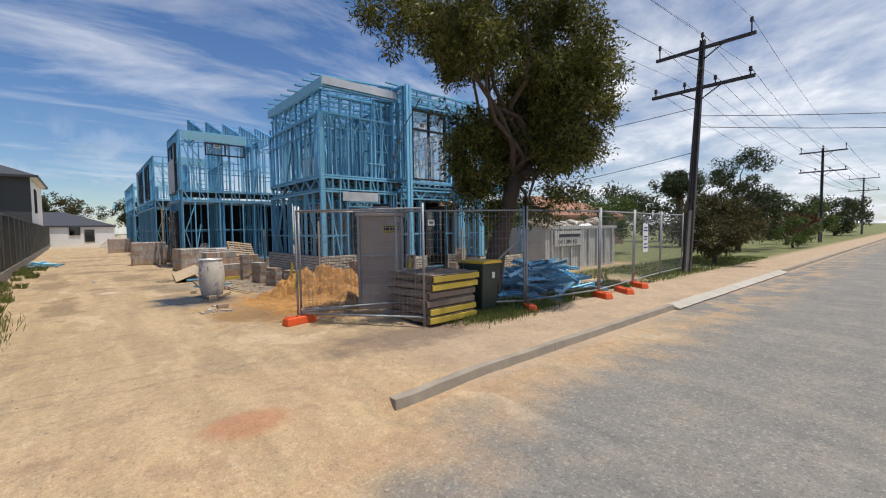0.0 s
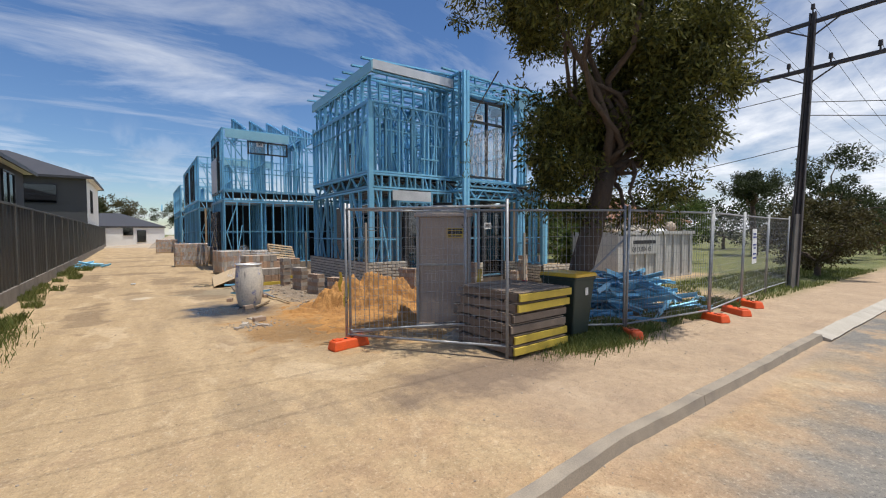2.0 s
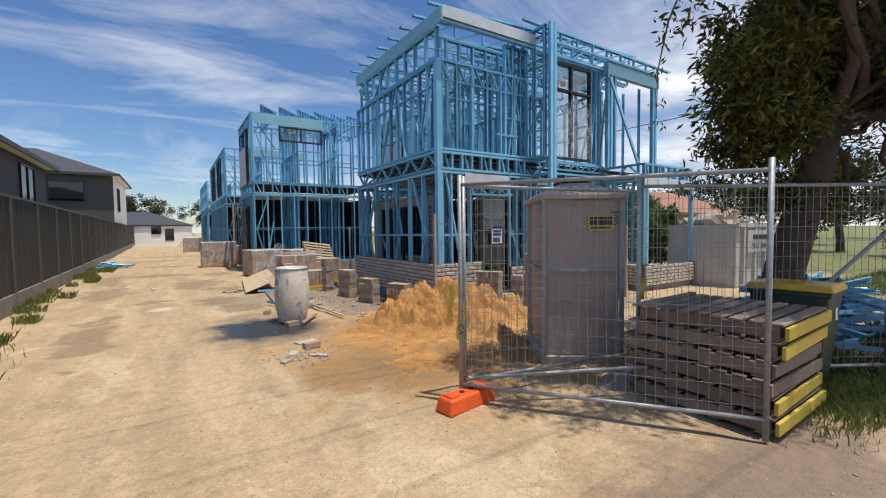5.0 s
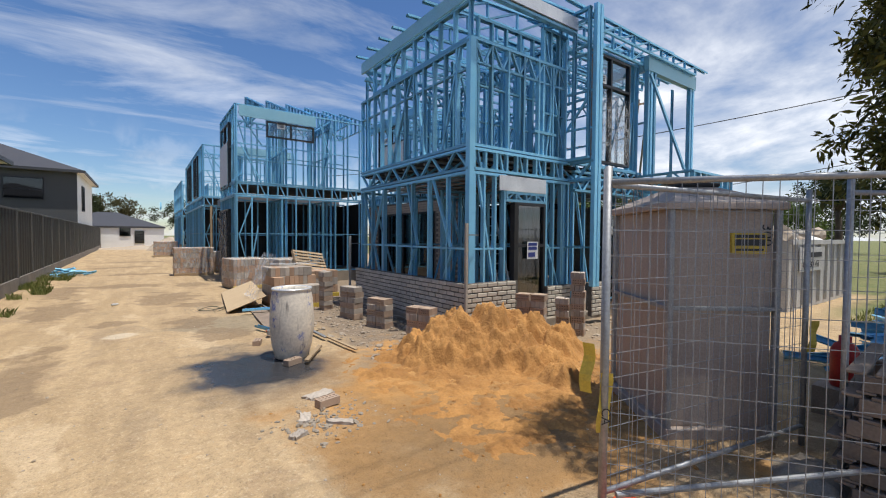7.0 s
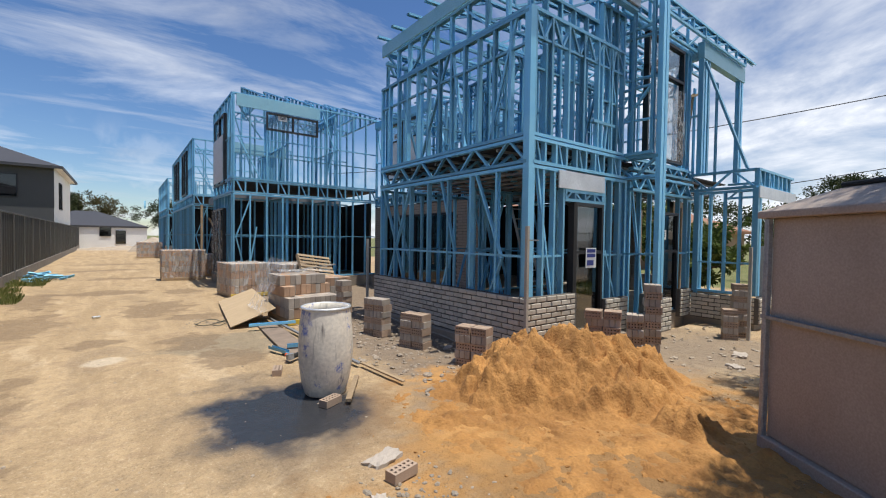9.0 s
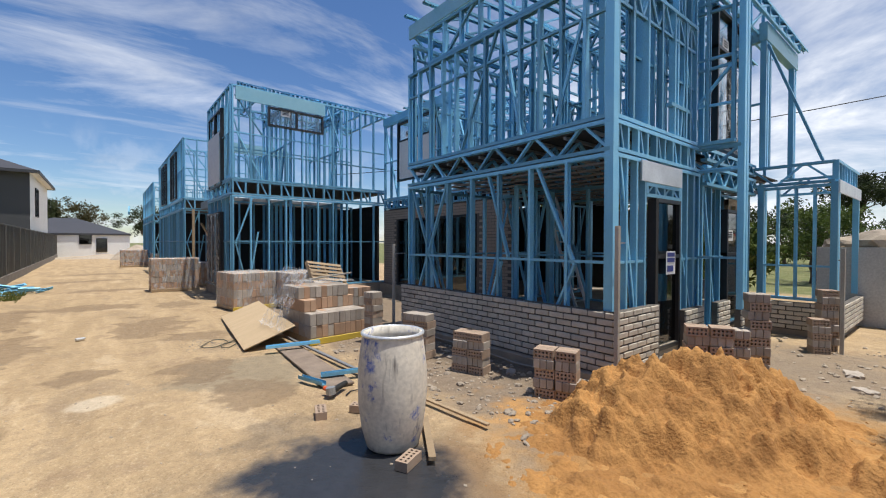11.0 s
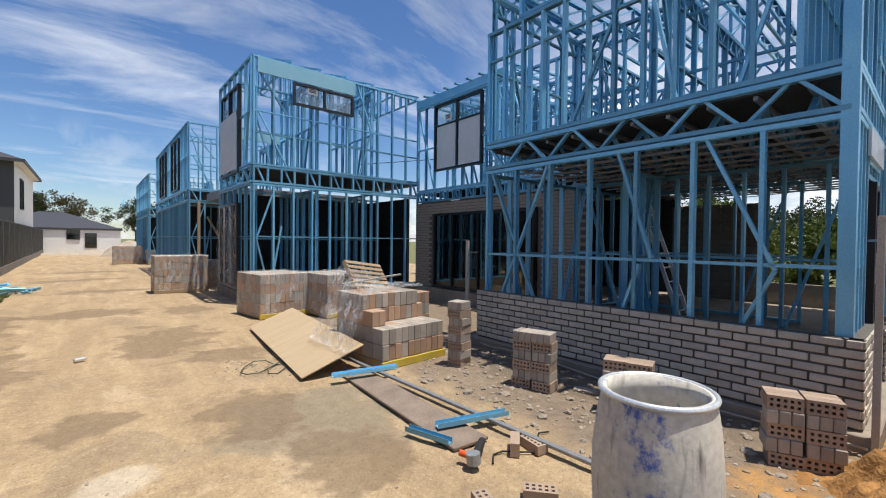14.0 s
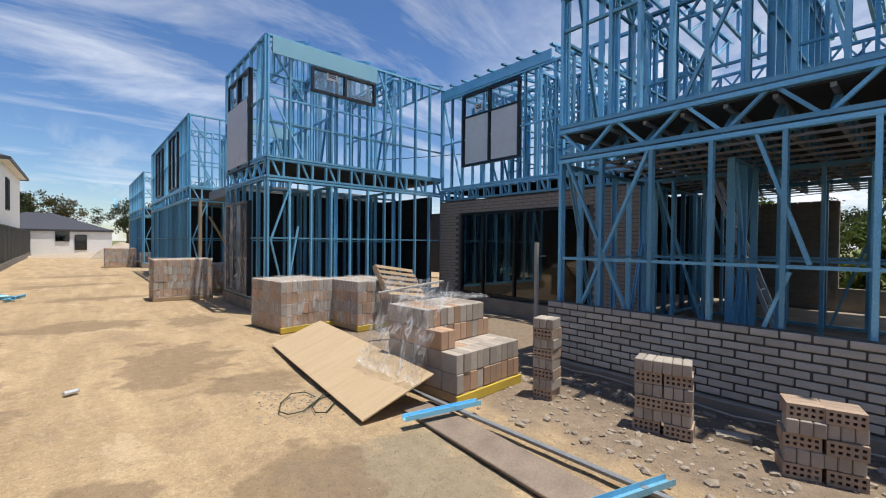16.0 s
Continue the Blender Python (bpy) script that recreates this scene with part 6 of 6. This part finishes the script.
# broken pallet leaning on the packs
lean_pallet = thing("timber_pallet", "broken raw timber pallet leaning on the bricks", "pallet", (4.2, 19.6, 0.6), 0)
LP = pose(4.75, 19.9, 0.66, 50, 8, 12)
for i in range(6):
    part_box("deck_board", TIMBER, lean_pallet, LP, 0, i * 0.13, 0.1, 1.1, i * 0.13 + 0.085, 0.118)
for x in (0, 0.5, 1.05):
    part_box("stringer", TIMBER, lean_pallet, LP, x, 0, 0, x + 0.05, 0.75, 0.098)
bm = bmesh.new()
bar(bm, (4.2, 19.3, 0.85), (5.4, 19.0, 1.02), 0.09, 0.03)
solid("timber_plank", bm, PALECON, "pale plank lying across the brick packs", "plank")

# steel offcuts, planks, tools on the ground
for a, c, w, lab in (((2.52, 16.19, 0.1), (3.33, 16.02, 0.11), 0.075, "short blue steel channel offcut on the ground"), ((2.68, 14.42, 0.07), (3.38, 14.21, 0.08), 0.075, "short blue steel channel offcut on the ground"), ((2.47, 14.58, 0.05), (2.6, 14.14, 0.05), 0.06, "small steel strip offcut on the ground")):
    bm = bmesh.new()
    bar(bm, a, c, w, 0.006)
    for s in (-1, 1):
        off = (Vector(c) - Vector(a)).normalized().cross(Vector((0, 0, 1))) * s * w / 2
        bar(bm, Vector(a) + off + Vector((0, 0, 0.02)), Vector(c) + off + Vector((0, 0, 0.02)), 0.004, 0.045)
    solid("steel_offcut", bm, STEEL, lab, "steel offcut", group="steel offcuts")
bm = bmesh.new()
bar(bm, (3.06, 16.85, 0.09), (3.23, 13.05, 0.06), 0.05, 0.03)
bevel(bm, 0.004)
solid("steel_bar", bm, GALV, "long galvanised box bar lying on the ground", "steel bar")
bm = bmesh.new()
box(bm, -0.19, -1.25, 0, 0.19, 1.25, 0.03)
bevel(bm, 0.006)
solid("formwork_board", bm, OLDWOOD, "muddy timber board half sunk in the dirt", "board", (2.85, 15.3, 0.015), -4)
bm = bmesh.new()
bar(bm, (2.56, 11.93, 0.05), (2.98, 12.6, 0.05), 0.06, 0.03)
solid("timber_stick", bm, TIMBER, "short raw timber batten beside the drum", "batten")
bm = bmesh.new()
bar(bm, (3.36, 12.1, 0.05), (3.27, 13.05, 0.06), 0.045, 0.02)
solid("timber_stick", bm, TIMBER, "thin raw timber batten on the sand", "batten")
for x, y, r, rz in ((2.33, 11.95, 0, 25), (2.25, 13.25, 0, 70), (2.9, 13.75, 90, 40), (2.75, 13.2, 0, 130), (2.2, 10.35, 0, 12), (3.2, 13.6, 0, 80)):
    tagged(put("brick", CORED, None, pose(x, y, ground_z(x, y) + (0.005 if r == 0 else 0.01), r, 0, rz)), "single cored tan brick lying on the dirt", "brick", "loose bricks")
gr = thing("angle_grinder", "dark angle grinder lying in the mud", "power tool", (2.55, 13.8, 0.03), 30)
bm = bmesh.new()
tube(bm, (0, 0, 0.05), (0.3, 0.02, 0.05), 0.038, 0.03, 12)
part("body", bm, RUBBER, gr)
bm = bmesh.new()
tube(bm, (-0.02, 0, 0.02), (-0.02, 0.01, 0.1), 0.055, n=14)
part("head", bm, GALV, gr)
bm = bmesh.new()
tube(bm, (0.02, 0.05, 0.05), (0.03, 0.13, 0.06), 0.025, n=10)
part("cap", bm, ORANGE, gr, "orange cap")


def scatter(name, label, category, n, place, smin, smax, m, seed):
    rng = random.Random(seed)
    bm = bmesh.new()
    for _ in range(n):
        x, y = place(rng)
        s = rng.uniform(smin, smax) * rng.uniform(0.5, 1)
        v = bmesh.ops.create_icosphere(bm, subdivisions=1, radius=s)["verts"]
        sc = Vector((rng.uniform(0.8, 1.5), rng.uniform(0.7, 1.2), rng.uniform(0.4, 0.8)))
        for q in v:
            q.co = Vector((q.co.x * sc.x, q.co.y * sc.y, q.co.z * sc.z)) * rng.uniform(0.8, 1.15)
        bmesh.ops.transform(bm, matrix=pose(x, y, ground_z(x, y) + s * 0.15, rng.uniform(0, 40), 0, rng.uniform(0, 360)), verts=v)
    solid(name, bm, m, label, category, kind="stuff")


scatter("rubble", "broken mortar lumps and stones along the brick wall", "rubble", 520, lambda r: (r.uniform(3.4, 5.3), r.uniform(11.6, 17.5)), 0.008, 0.06, RUBBLE, 2)
scatter("rubble", "mortar crumbs and stones before the porch", "rubble", 160, lambda r: (r.uniform(6.8, 10.5), r.uniform(9.0, 11.6)), 0.012, 0.06, RUBBLE, 4)
scatter("gravel", "loose pebbles along the kerb and lane mouth", "gravel", 1100, lambda r: (r.uniform(-1.5, 9), r.uniform(1.6, 9.0)), 0.004, 0.016, RUBBLE, 6)
scatter("gravel", "loose pebbles on the dirt lane", "gravel", 700, lambda r: (r.uniform(-1.8, 3.4), r.uniform(9, 24)), 0.004, 0.018, RUBBLE, 7)
scatter("sand_clods", "small clods of orange sand round the heap", "sand", 260, lambda r: (r.gauss(4.4, 1.1), r.gauss(9.6, 0.9)), 0.008, 0.03, SAND, 8)


def heap_of_steel(name, label, cx, cy, rx, ry, h, n, seed, z0=0.0, w=0.09):
    t = thing(name, label, "scrap pile", (cx, cy, 0))
    rng = random.Random(seed)
    for i in range(n):
        a = rng.uniform(0, math.pi)
        ln = rng.uniform(0.5, 1.9) * rx / 1.5
        px, py = rng.gauss(0, 0.4) * rx, rng.gauss(0, 0.4) * ry
        k = max(0, 1 - (px / rx) ** 2 - (py / ry) ** 2)
        z = z0 + 0.05 + h * k * rng.uniform(0.15, 1)
        d = Vector((math.cos(a), math.sin(a) * 0.7, rng.uniform(-0.22, 0.22))) * ln / 2
        c = Vector((cx + px, cy + py, z))
        p, q = c - d, c + d
        p.z, q.z = max(p.z, 0.05), max(q.z, 0.05)
        member(t, "steel_channel", p, q, (rng.uniform(-1, 1), rng.uniform(-1, 1), 1), rng.choice((C_STUD, C_STUD, C_WEB)))


heap_of_steel("steel_scrap_pile", "tangled pile of blue steel framing offcuts behind the fence", 8.9, 6.8, 1.7, 0.95, 0.75, 150, 4)
heap_of_steel("steel_bundle", "small bundle of blue steel offcuts beside the fence", -1.75, 29.5, 0.7, 1.3, 0.22, 26, 9)


# ---- skip bin ----
def skip():
    t = thing("skip_bin", "weathered pale grey steel skip full of rubbish", "skip", (15.8, 10.4, 0))
    x0, x1, y0, y1 = 13.2, 18.4, 9.6, 11.4
    bm = bmesh.new()
    for f in ((x0, y0, 0.12, x1, y0 + 0.06, 1.7), (x0, y1 - 0.06, 0.12, x1, y1, 1.7), (x0, y0 + 0.06, 0.12, x0 + 0.06, y1 - 0.06, 1.7), (x1 - 0.06, y0 + 0.06, 0.12, x1, y1 - 0.06, 1.7), (x0, y0, 0.0, x1, y1, 0.12)):
        box(bm, *f)
    part("body", bm, SKIPGREY, t, at=Matrix())
    for i in range(8):
        x = x0 + 0.3 + i * 0.65
        bm = bmesh.new()
        box(bm, x, y0 - 0.07, 0.1, x + 0.08, y0, 1.62)
        part("rib", bm, SKIPGREY, t, at=Matrix())
    bm = bmesh.new()
    box(bm, x0 - 0.04, y0 - 0.08, 1.62, x1 + 0.04, y0 - 0.0, 1.74)
    part("rim", bm, SKIPGREY, t, at=Matrix())
    bm = bmesh.new()
    box(bm, x0 + 0.45, y0 - 0.09, 0.95, x0 + 2.5, y0 - 0.072, 1.55)
    pl = part("name_plate", bm, SKIPGREY, t, "pale plate with dark lettering", at=Matrix())
    bm = bmesh.new()
    box(bm, x0 + 0.75, y0 - 0.1, 1.3, x0 + 2.2, y0 - 0.092, 1.42)
    part("print", bm, INK, pl, at=Matrix())
    cu = bpy.data.curves.new("phone", "FONT")
    cu.body, cu.size, cu.extrude = "0413 804 451", 0.24, 0.002
    tmp = bpy.data.objects.new("phone_tmp", cu)
    me = bpy.data.meshes.new_from_object(tmp)
    me.materials.append(INK)
    put("lettering", me, pl, pose(x0 + 0.68, y0 - 0.095, 1.04, 90, 0, 0))
    rng = random.Random(5)
    for i in range(26):
        bm = bmesh.new()
        v = bmesh.ops.create_icosphere(bm, subdivisions=2, radius=rng.uniform(0.18, 0.42))["verts"]
        for q in v:
            q.co *= 1 + 0.5 * noise.noise(q.co * 5 + Vector((i, 0, 0)))
            q.co.z *= 0.6
        part("rubbish", bm, rng.choice((PAPER, RUBBLE, TIMBER, PAPER, PALECON, DARKRED if i % 9 == 0 else RUBBLE)), t, "", at=pose(rng.uniform(x0 + 0.3, x1 - 0.3), rng.uniform(y0 + 0.25, y1 - 0.3), 1.68 + rng.uniform(-0.05, 0.22), 0, 0, rng.uniform(0, 360)))
    bm = bmesh.new()
    box(bm, x0 + 0.1, y0 + 0.1, 1.2, x1 - 0.1, y1 - 0.1, 1.6)
    part("fill", bm, RUBBLE, t, "rubbish fill", at=Matrix())


skip()


# ---- power poles and wires ----
def power_pole(x, y, h, lean, label, arms):
    t = thing("power_pole", label, "power pole", (x, y, 0))
    top = Vector((x + lean, y, h))
    at = lambda z: Vector((x, y, -0.2)).lerp(top, (z + 0.2) / (h + 0.2))
    s = h / 8.9
    for k in (-1, 1):
        bm = bmesh.new()
        a, c = at(-0.2) + Vector((0, 0.13 * k * s, 0)), top + Vector((0, 0.07 * k * s, 0))
        bar(bm, a, c, 0.15 * s, 0.03, (0, 1, 0))
        part("steel_channel", bm, POLE, t, at=Matrix())
    bm = bmesh.new()
    tube(bm, at(-0.2), at(h * 0.26), 0.15 * s, 0.12 * s, 4)
    part("concrete_core", bm, POLECON, t, "grey concrete core", at=Matrix())
    bm = bmesh.new()
    tube(bm, at(h * 0.26), top, 0.08 * s, 0.05 * s, 4)
    part("upper_core", bm, POLE, t, at=Matrix())
    ends = []
    for z, ln, pins in arms:
        c = at(z)
        bm = bmesh.new()
        d = Vector((0.0, 1, 0))
        bar(bm, c - d * ln / 2, c + d * ln / 2, 0.09 * s, 0.12 * s)
        arm = part("cross_arm", bm, POLE, t, at=Matrix())
        for f in pins:
            p = c + d * ln * f
            bm = bmesh.new()
            hh = 0.42 * s if z > h * 0.9 else 0.18 * s
            tube(bm, p, p + Vector((0, 0, hh)), 0.025 * s)
            tube(bm, p + Vector((0, 0, hh)), p + Vector((0, 0, hh + 0.16 * s)), 0.06 * s, 0.05 * s, 10)
            part("insulator", bm, POLE, arm, at=Matrix())
            ends.append(p + Vector((0, 0, hh + 0.14 * s)))
        for k in (-1, 1):
            bm = bmesh.new()
            bar(bm, c + d * ln * 0.22 * k, at(z - 0.5 * s), 0.04 * s, 0.04 * s)
            part("arm_brace", bm, POLE, arm, at=Matrix())
    return ends


def wire(a, c, sag, r=0.008, n=14):
    a, c = Vector(a), Vector(c)
    bm = bmesh.new()
    pts = [a.lerp(c, i / n) - Vector((0, 0, sag * 4 * (i / n) * (1 - i / n))) for i in range(n + 1)]
    limb(bm, pts, r, r, 4)
    solid("overhead_wire", bm, RUBBER, "thin black overhead power wire", "wire", group="overhead wires")


ARMS = ((8.25, 3.3, (-0.46, 0.0, 0.46)), (6.75, 3.4, (-0.46, -0.15, 0.15, 0.46)))
e1 = power_pole(16.5, 5.9, 8.55, 1.3, "dark steel and concrete power pole with two cross arms", ARMS)
ARM2 = ((7.9, 3.2, (-0.46, 0.0, 0.46)), (6.2, 3.2, (-0.46, -0.15, 0.15, 0.46)))
e2 = power_pole(49, 6.8, 8.2, 0.3, "power pole farther down the street", ARM2)
e3 = power_pole(84, 7.2, 8.0, 0.4, "distant power pole down the street", ARM2)
for a, c, d in zip(e1, e2, e3):
    wire(a, c, 0.5)
    wire(c, d, 0.4, 0.016)
    wire(a, (-24, a.y + 0.3, a.z + 0.6), 0.6, 0.005)
for z, tgt in ((6.0, (8.0, 26, 4.6)), (4.4, (14, 24, 3.0)), (5.7, (38, -16, 6.5)), (5.3, (40, -14, 6.2))):
    wire((17.3, 5.9, z), tgt, 0.5, 0.012)


# ---- timber set-out stakes at the brick corners ----
for x, y, h in ((5.26, 11.86, 1.98), (5.24, 16.75, 1.75), (9.75, 10.5, 1.7)):
    st = thing("profile_stake", "upright raw timber bricklayer stake beside the wall", "stake", (x, y, 0))
    bm = bmesh.new()
    box(bm, x - 0.025, y - 0.025, -0.1, x + 0.025, y + 0.025, h)
    bevel(bm, 0.003)
    part("stake", bm, PALECON, st, at=Matrix())
    bm = bmesh.new()
    bar(bm, (x, y, h - 0.2), (x + 0.35, y + 0.1, h - 0.2), 0.02, 0.02)
    part("bracket", bm, GALV, st, at=Matrix())

# fire-red bollard of plastic beside the tree
hy = thing("red_canister", "red plastic canister standing by the tree", "canister", (6.4, 7.3, 0.35))
bm = bmesh.new()
lathe(bm, [(0, 0.3), (0.1, 0.3), (0.11, 0.32), (0.11, 0.66), (0.08, 0.72), (0.05, 0.74), (0.05, 0.8), (0, 0.8)], 20)
part("body", bm, DARKRED, hy, smooth=True, at=pose(6.4, 7.3, 0))
part_box("crate", RUBBLE, hy, pose(6.4, 7.3, 0), -0.2, -0.2, 0, 0.2, 0.2, 0.3, "crate under it")


# ---- small litter ----
def cable(name, label, m, pts, r, n=6):
    bm = bmesh.new()
    limb(bm, pts, r, r, n)
    solid(name, bm, m, label, "cable", smooth=True)


cable("conduit", "pale grey conduit lying along the wall footing", PALECON, [(5.2 + 0.03 * math.sin(k * 1.3), 11.9 + 0.3 * k, 0.06 + 0.012 * math.sin(k * 2.1) + ground_z(5.2, 11.9 + 0.3 * k)) for k in range(16)], 0.011)
cable("garden_hose", "thin green cord tangled on the dirt", BINGREEN, [(1.95 + 0.3 * math.cos(k * 0.7) + 0.03 * k, 17.5 + 0.25 * math.sin(k * 0.9) - 0.02 * k, ground_z(1.95, 17.5) + 0.02 + 0.01 * (k % 3)) for k in range(18)], 0.007)
cable("power_lead", "black power lead trailing from the grinder", RUBBER, [(2.7 + 0.1 * k, 13.75 + 0.1 * math.sin(k * 1.1), ground_z(2.7, 13.7) + 0.02) for k in range(9)], 0.008)
can = thing("drink_can", "crushed silver drink can on the lane", "can", (0.2, 19.3, ground_z(0.2, 19.3) + 0.04), 25)
bm = bmesh.new()
tube(bm, (-0.07, 0, 0), (0.07, 0.01, 0), 0.035, 0.028, 14)
for q in bm.verts:
    q.co.z *= 0.75
bevel(bm, 0.005, 1)
part("shell", bm, ZINC, can)
bm = bmesh.new()
tube(bm, (0.069, 0.01, 0), (0.075, 0.01, 0), 0.022, n=12)
part("lid", bm, GALV, can)
for x, y, w, d, r in ((2.32, 10.73, 0.3, 0.16, 20), (2.0, 10.2, 0.2, 0.1, 70), (2.25, 9.95, 0.24, 0.07, 140), (1.85, 9.9, 0.15, 0.09, 30), (8.4, 10.2, 0.3, 0.18, 15), (7.6, 10.0, 0.22, 0.14, 60), (4.9, 13.2, 0.2, 0.12, 35), (4.75, 14.2, 0.26, 0.13, 110)):
    bm = bmesh.new()
    bmesh.ops.create_grid(bm, x_segments=7, y_segments=5, size=0.5)
    bmesh.ops.solidify(bm, geom=bm.faces[:], thickness=0.4)
    for q in bm.verts:
        k = 1 + 0.35 * noise.noise((q.co.x * 4 + x, q.co.y * 4 + y, q.co.z * 3))
        q.co = Vector((q.co.x * w * k, q.co.y * d * k, q.co.z * 0.1 + 0.015 * noise.noise((q.co.x * 6, q.co.y * 6, x))))
    solid("broken_brick", bm, BRICK_GREY, "broken piece of mortar and brick on the dirt", "brick piece", (x, y, ground_z(x, y) + 0.03), r, "broken brick pieces")
scatter("mortar_crumbs", "dark mortar crumbs scattered before the sand", "debris", 170, lambda r: (r.gauss(2.1, 0.22), r.gauss(10.05, 0.2)), 0.008, 0.035, CONCRETE, 12)
scatter("brick_dust", "grey brick chips beside the plywood sheet", "debris", 220, lambda r: (r.gauss(1.95, 0.2), r.gauss(17.5, 0.3)), 0.005, 0.022, CONCRETE, 13)
scatter("stone_chips", "fine stones and chips along the wall foot", "debris", 420, lambda r: (r.uniform(3.6, 5.2), r.uniform(12.0, 17.0)), 0.006, 0.025, RUBBLE, 14)

# ---- weeds ----
def weeds(name, label, n, place, hmin, hmax, seed, m=GRASS, wide=0.005):
    rng = np.random.default_rng(seed)
    vs, fs = [], []
    for i in range(n):
        x, y = place(rng)
        z = ground_z(x, y)
        h = rng.uniform(hmin, hmax)
        a, ln = rng.uniform(0, 2 * math.pi), rng.uniform(0.1, 0.7) * h
        dx, dy = math.cos(a), math.sin(a)
        b = len(vs)
        vs += [(x - dy * wide, y + dx * wide, z - 0.02), (x + dy * wide, y - dx * wide, z - 0.02), (x + dx * ln * 0.4 + dy * wide * 0.8, y + dy * ln * 0.4 - dx * wide * 0.8, z + h * 0.6), (x + dx * ln, y + dy * ln, z + h)]
        fs += [(b, b + 1, b + 2), (b, b + 2, b + 3)]
    me = bpy.data.meshes.new(name)
    me.from_pydata(vs, [], fs)
    me.materials.append(m)
    tagged(put(name, me), label, "weeds", kind="stuff")


def clumped(x0, x1, y0, y1, thr=0.05, f=0.9):
    def pick(rng):
        for _ in range(30):
            x, y = rng.uniform(x0, x1), rng.uniform(y0, y1)
            if noise.noise((x * f, y * f, 7)) > thr:
                break
        return x, y
    return pick


weeds("weeds", "green weeds along the foot of the grey fence", 6500, clumped(-2.3, -1.45, 8, 30, 0.18, 1.6), 0.03, 0.2, 1)
weeds("weeds", "tall grass tufts at the lane edge", 7000, lambda r: (r.normal(-1.75, 0.25), r.normal(10.0, 1.2)), 0.03, 0.16, 2)
weeds("weeds", "creeping weeds beside the bin and pallets", 7000, lambda r: (r.normal(6.3, 0.5), r.normal(5.6, 0.2)), 0.02, 0.13, 3)
weeds("weeds", "weeds under the steel scrap and fence", 6000, clumped(6.6, 12, 5.4, 6.3, 0.0, 1.2), 0.03, 0.22, 4)
weeds("grass", "grass on the verge by the power pole", 9000, clumped(12.5, 26, 5.5, 8.5, -0.3, 0.5), 0.04, 0.14, 5, wide=0.01)

# ---- laid brick base, brick by brick ----
BRICK_FULL = plain_brick_mesh("laid_full", 0.223, 0.03, 0.067, BRICK_LAID)
BRICK_HALF = plain_brick_mesh("laid_half", 0.104, 0.03, 0.067, BRICK_LAID)


def brick_run(parent, ox, oy, ang, length, z0, courses):
    M = pose(ox, oy, z0, 0, 0, ang)
    bm = bmesh.new()
    box(bm, 0.004, 0.017, -0.02, length - 0.004, 0.11, courses * 0.086 - 0.012)
    part("mortar_core", bm, MORTAR, parent, "grey mortar", at=M)
    for k in range(courses):
        s = 0.0
        if k % 2:
            put("brick", BRICK_HALF, parent, M @ pose(0, 0, k * 0.086))
            s = 0.12
        while s + 0.23 <= length + 0.01:
            put("brick", BRICK_FULL, parent, M @ pose(s + random.uniform(-0.004, 0.004), random.uniform(-0.004, 0.003), k * 0.086 + random.uniform(-0.002, 0.002), 0, 0, random.uniform(-0.5, 0.5)))
            s += 0.24
        if length - s > 0.1:
            put("brick", BRICK_HALF, parent, M @ pose(s, 0, k * 0.086))


bw = tagged(put("brick_wall", None, None, pose(5.38, 14, 0)), "low wall of grey tan bricks on a concrete footing", "brick wall", kind="structure")
brick_run(bw, 5.34, 16.62, -90, 4.68, 0.16, 9)
brick_run(bw, 5.35, 11.94, 0, 1.25, 0.16, 9)
bw2 = tagged(put("brick_pier", None, None, pose(7.9, 11.9, 0)), "low brick pier and wall round the porch", "brick wall", kind="structure")
brick_run(bw2, 7.45, 11.94, 0, 0.74, 0.16, 7)
brick_run(bw2, 8.19, 11.42, 0, 0.6, 0.16, 7)
brick_run(bw2, 8.8, 11.94, 0, 0.6, 0.16, 7)
brick_run(bw2, 10.36, 11.94, 0, 0.46, 0.16, 7)
brick_run(bw2, 10.76, 10.62, 0, 2.5, 0.16, 6)
brick_run(bw2, 10.72, 11.9, -90, 1.26, 0.16, 6)
bm = bmesh.new()
box(bm, 5.26, 11.84, -0.3, 5.46, 16.7, 0.135)
box(bm, 5.46, 11.84, -0.3, 8.9, 12.05, 0.135)
bevel(bm, 0.01)
solid("footing", bm, CONCRETE, "rough concrete footing under the brick wall", "footing", kind="structure")
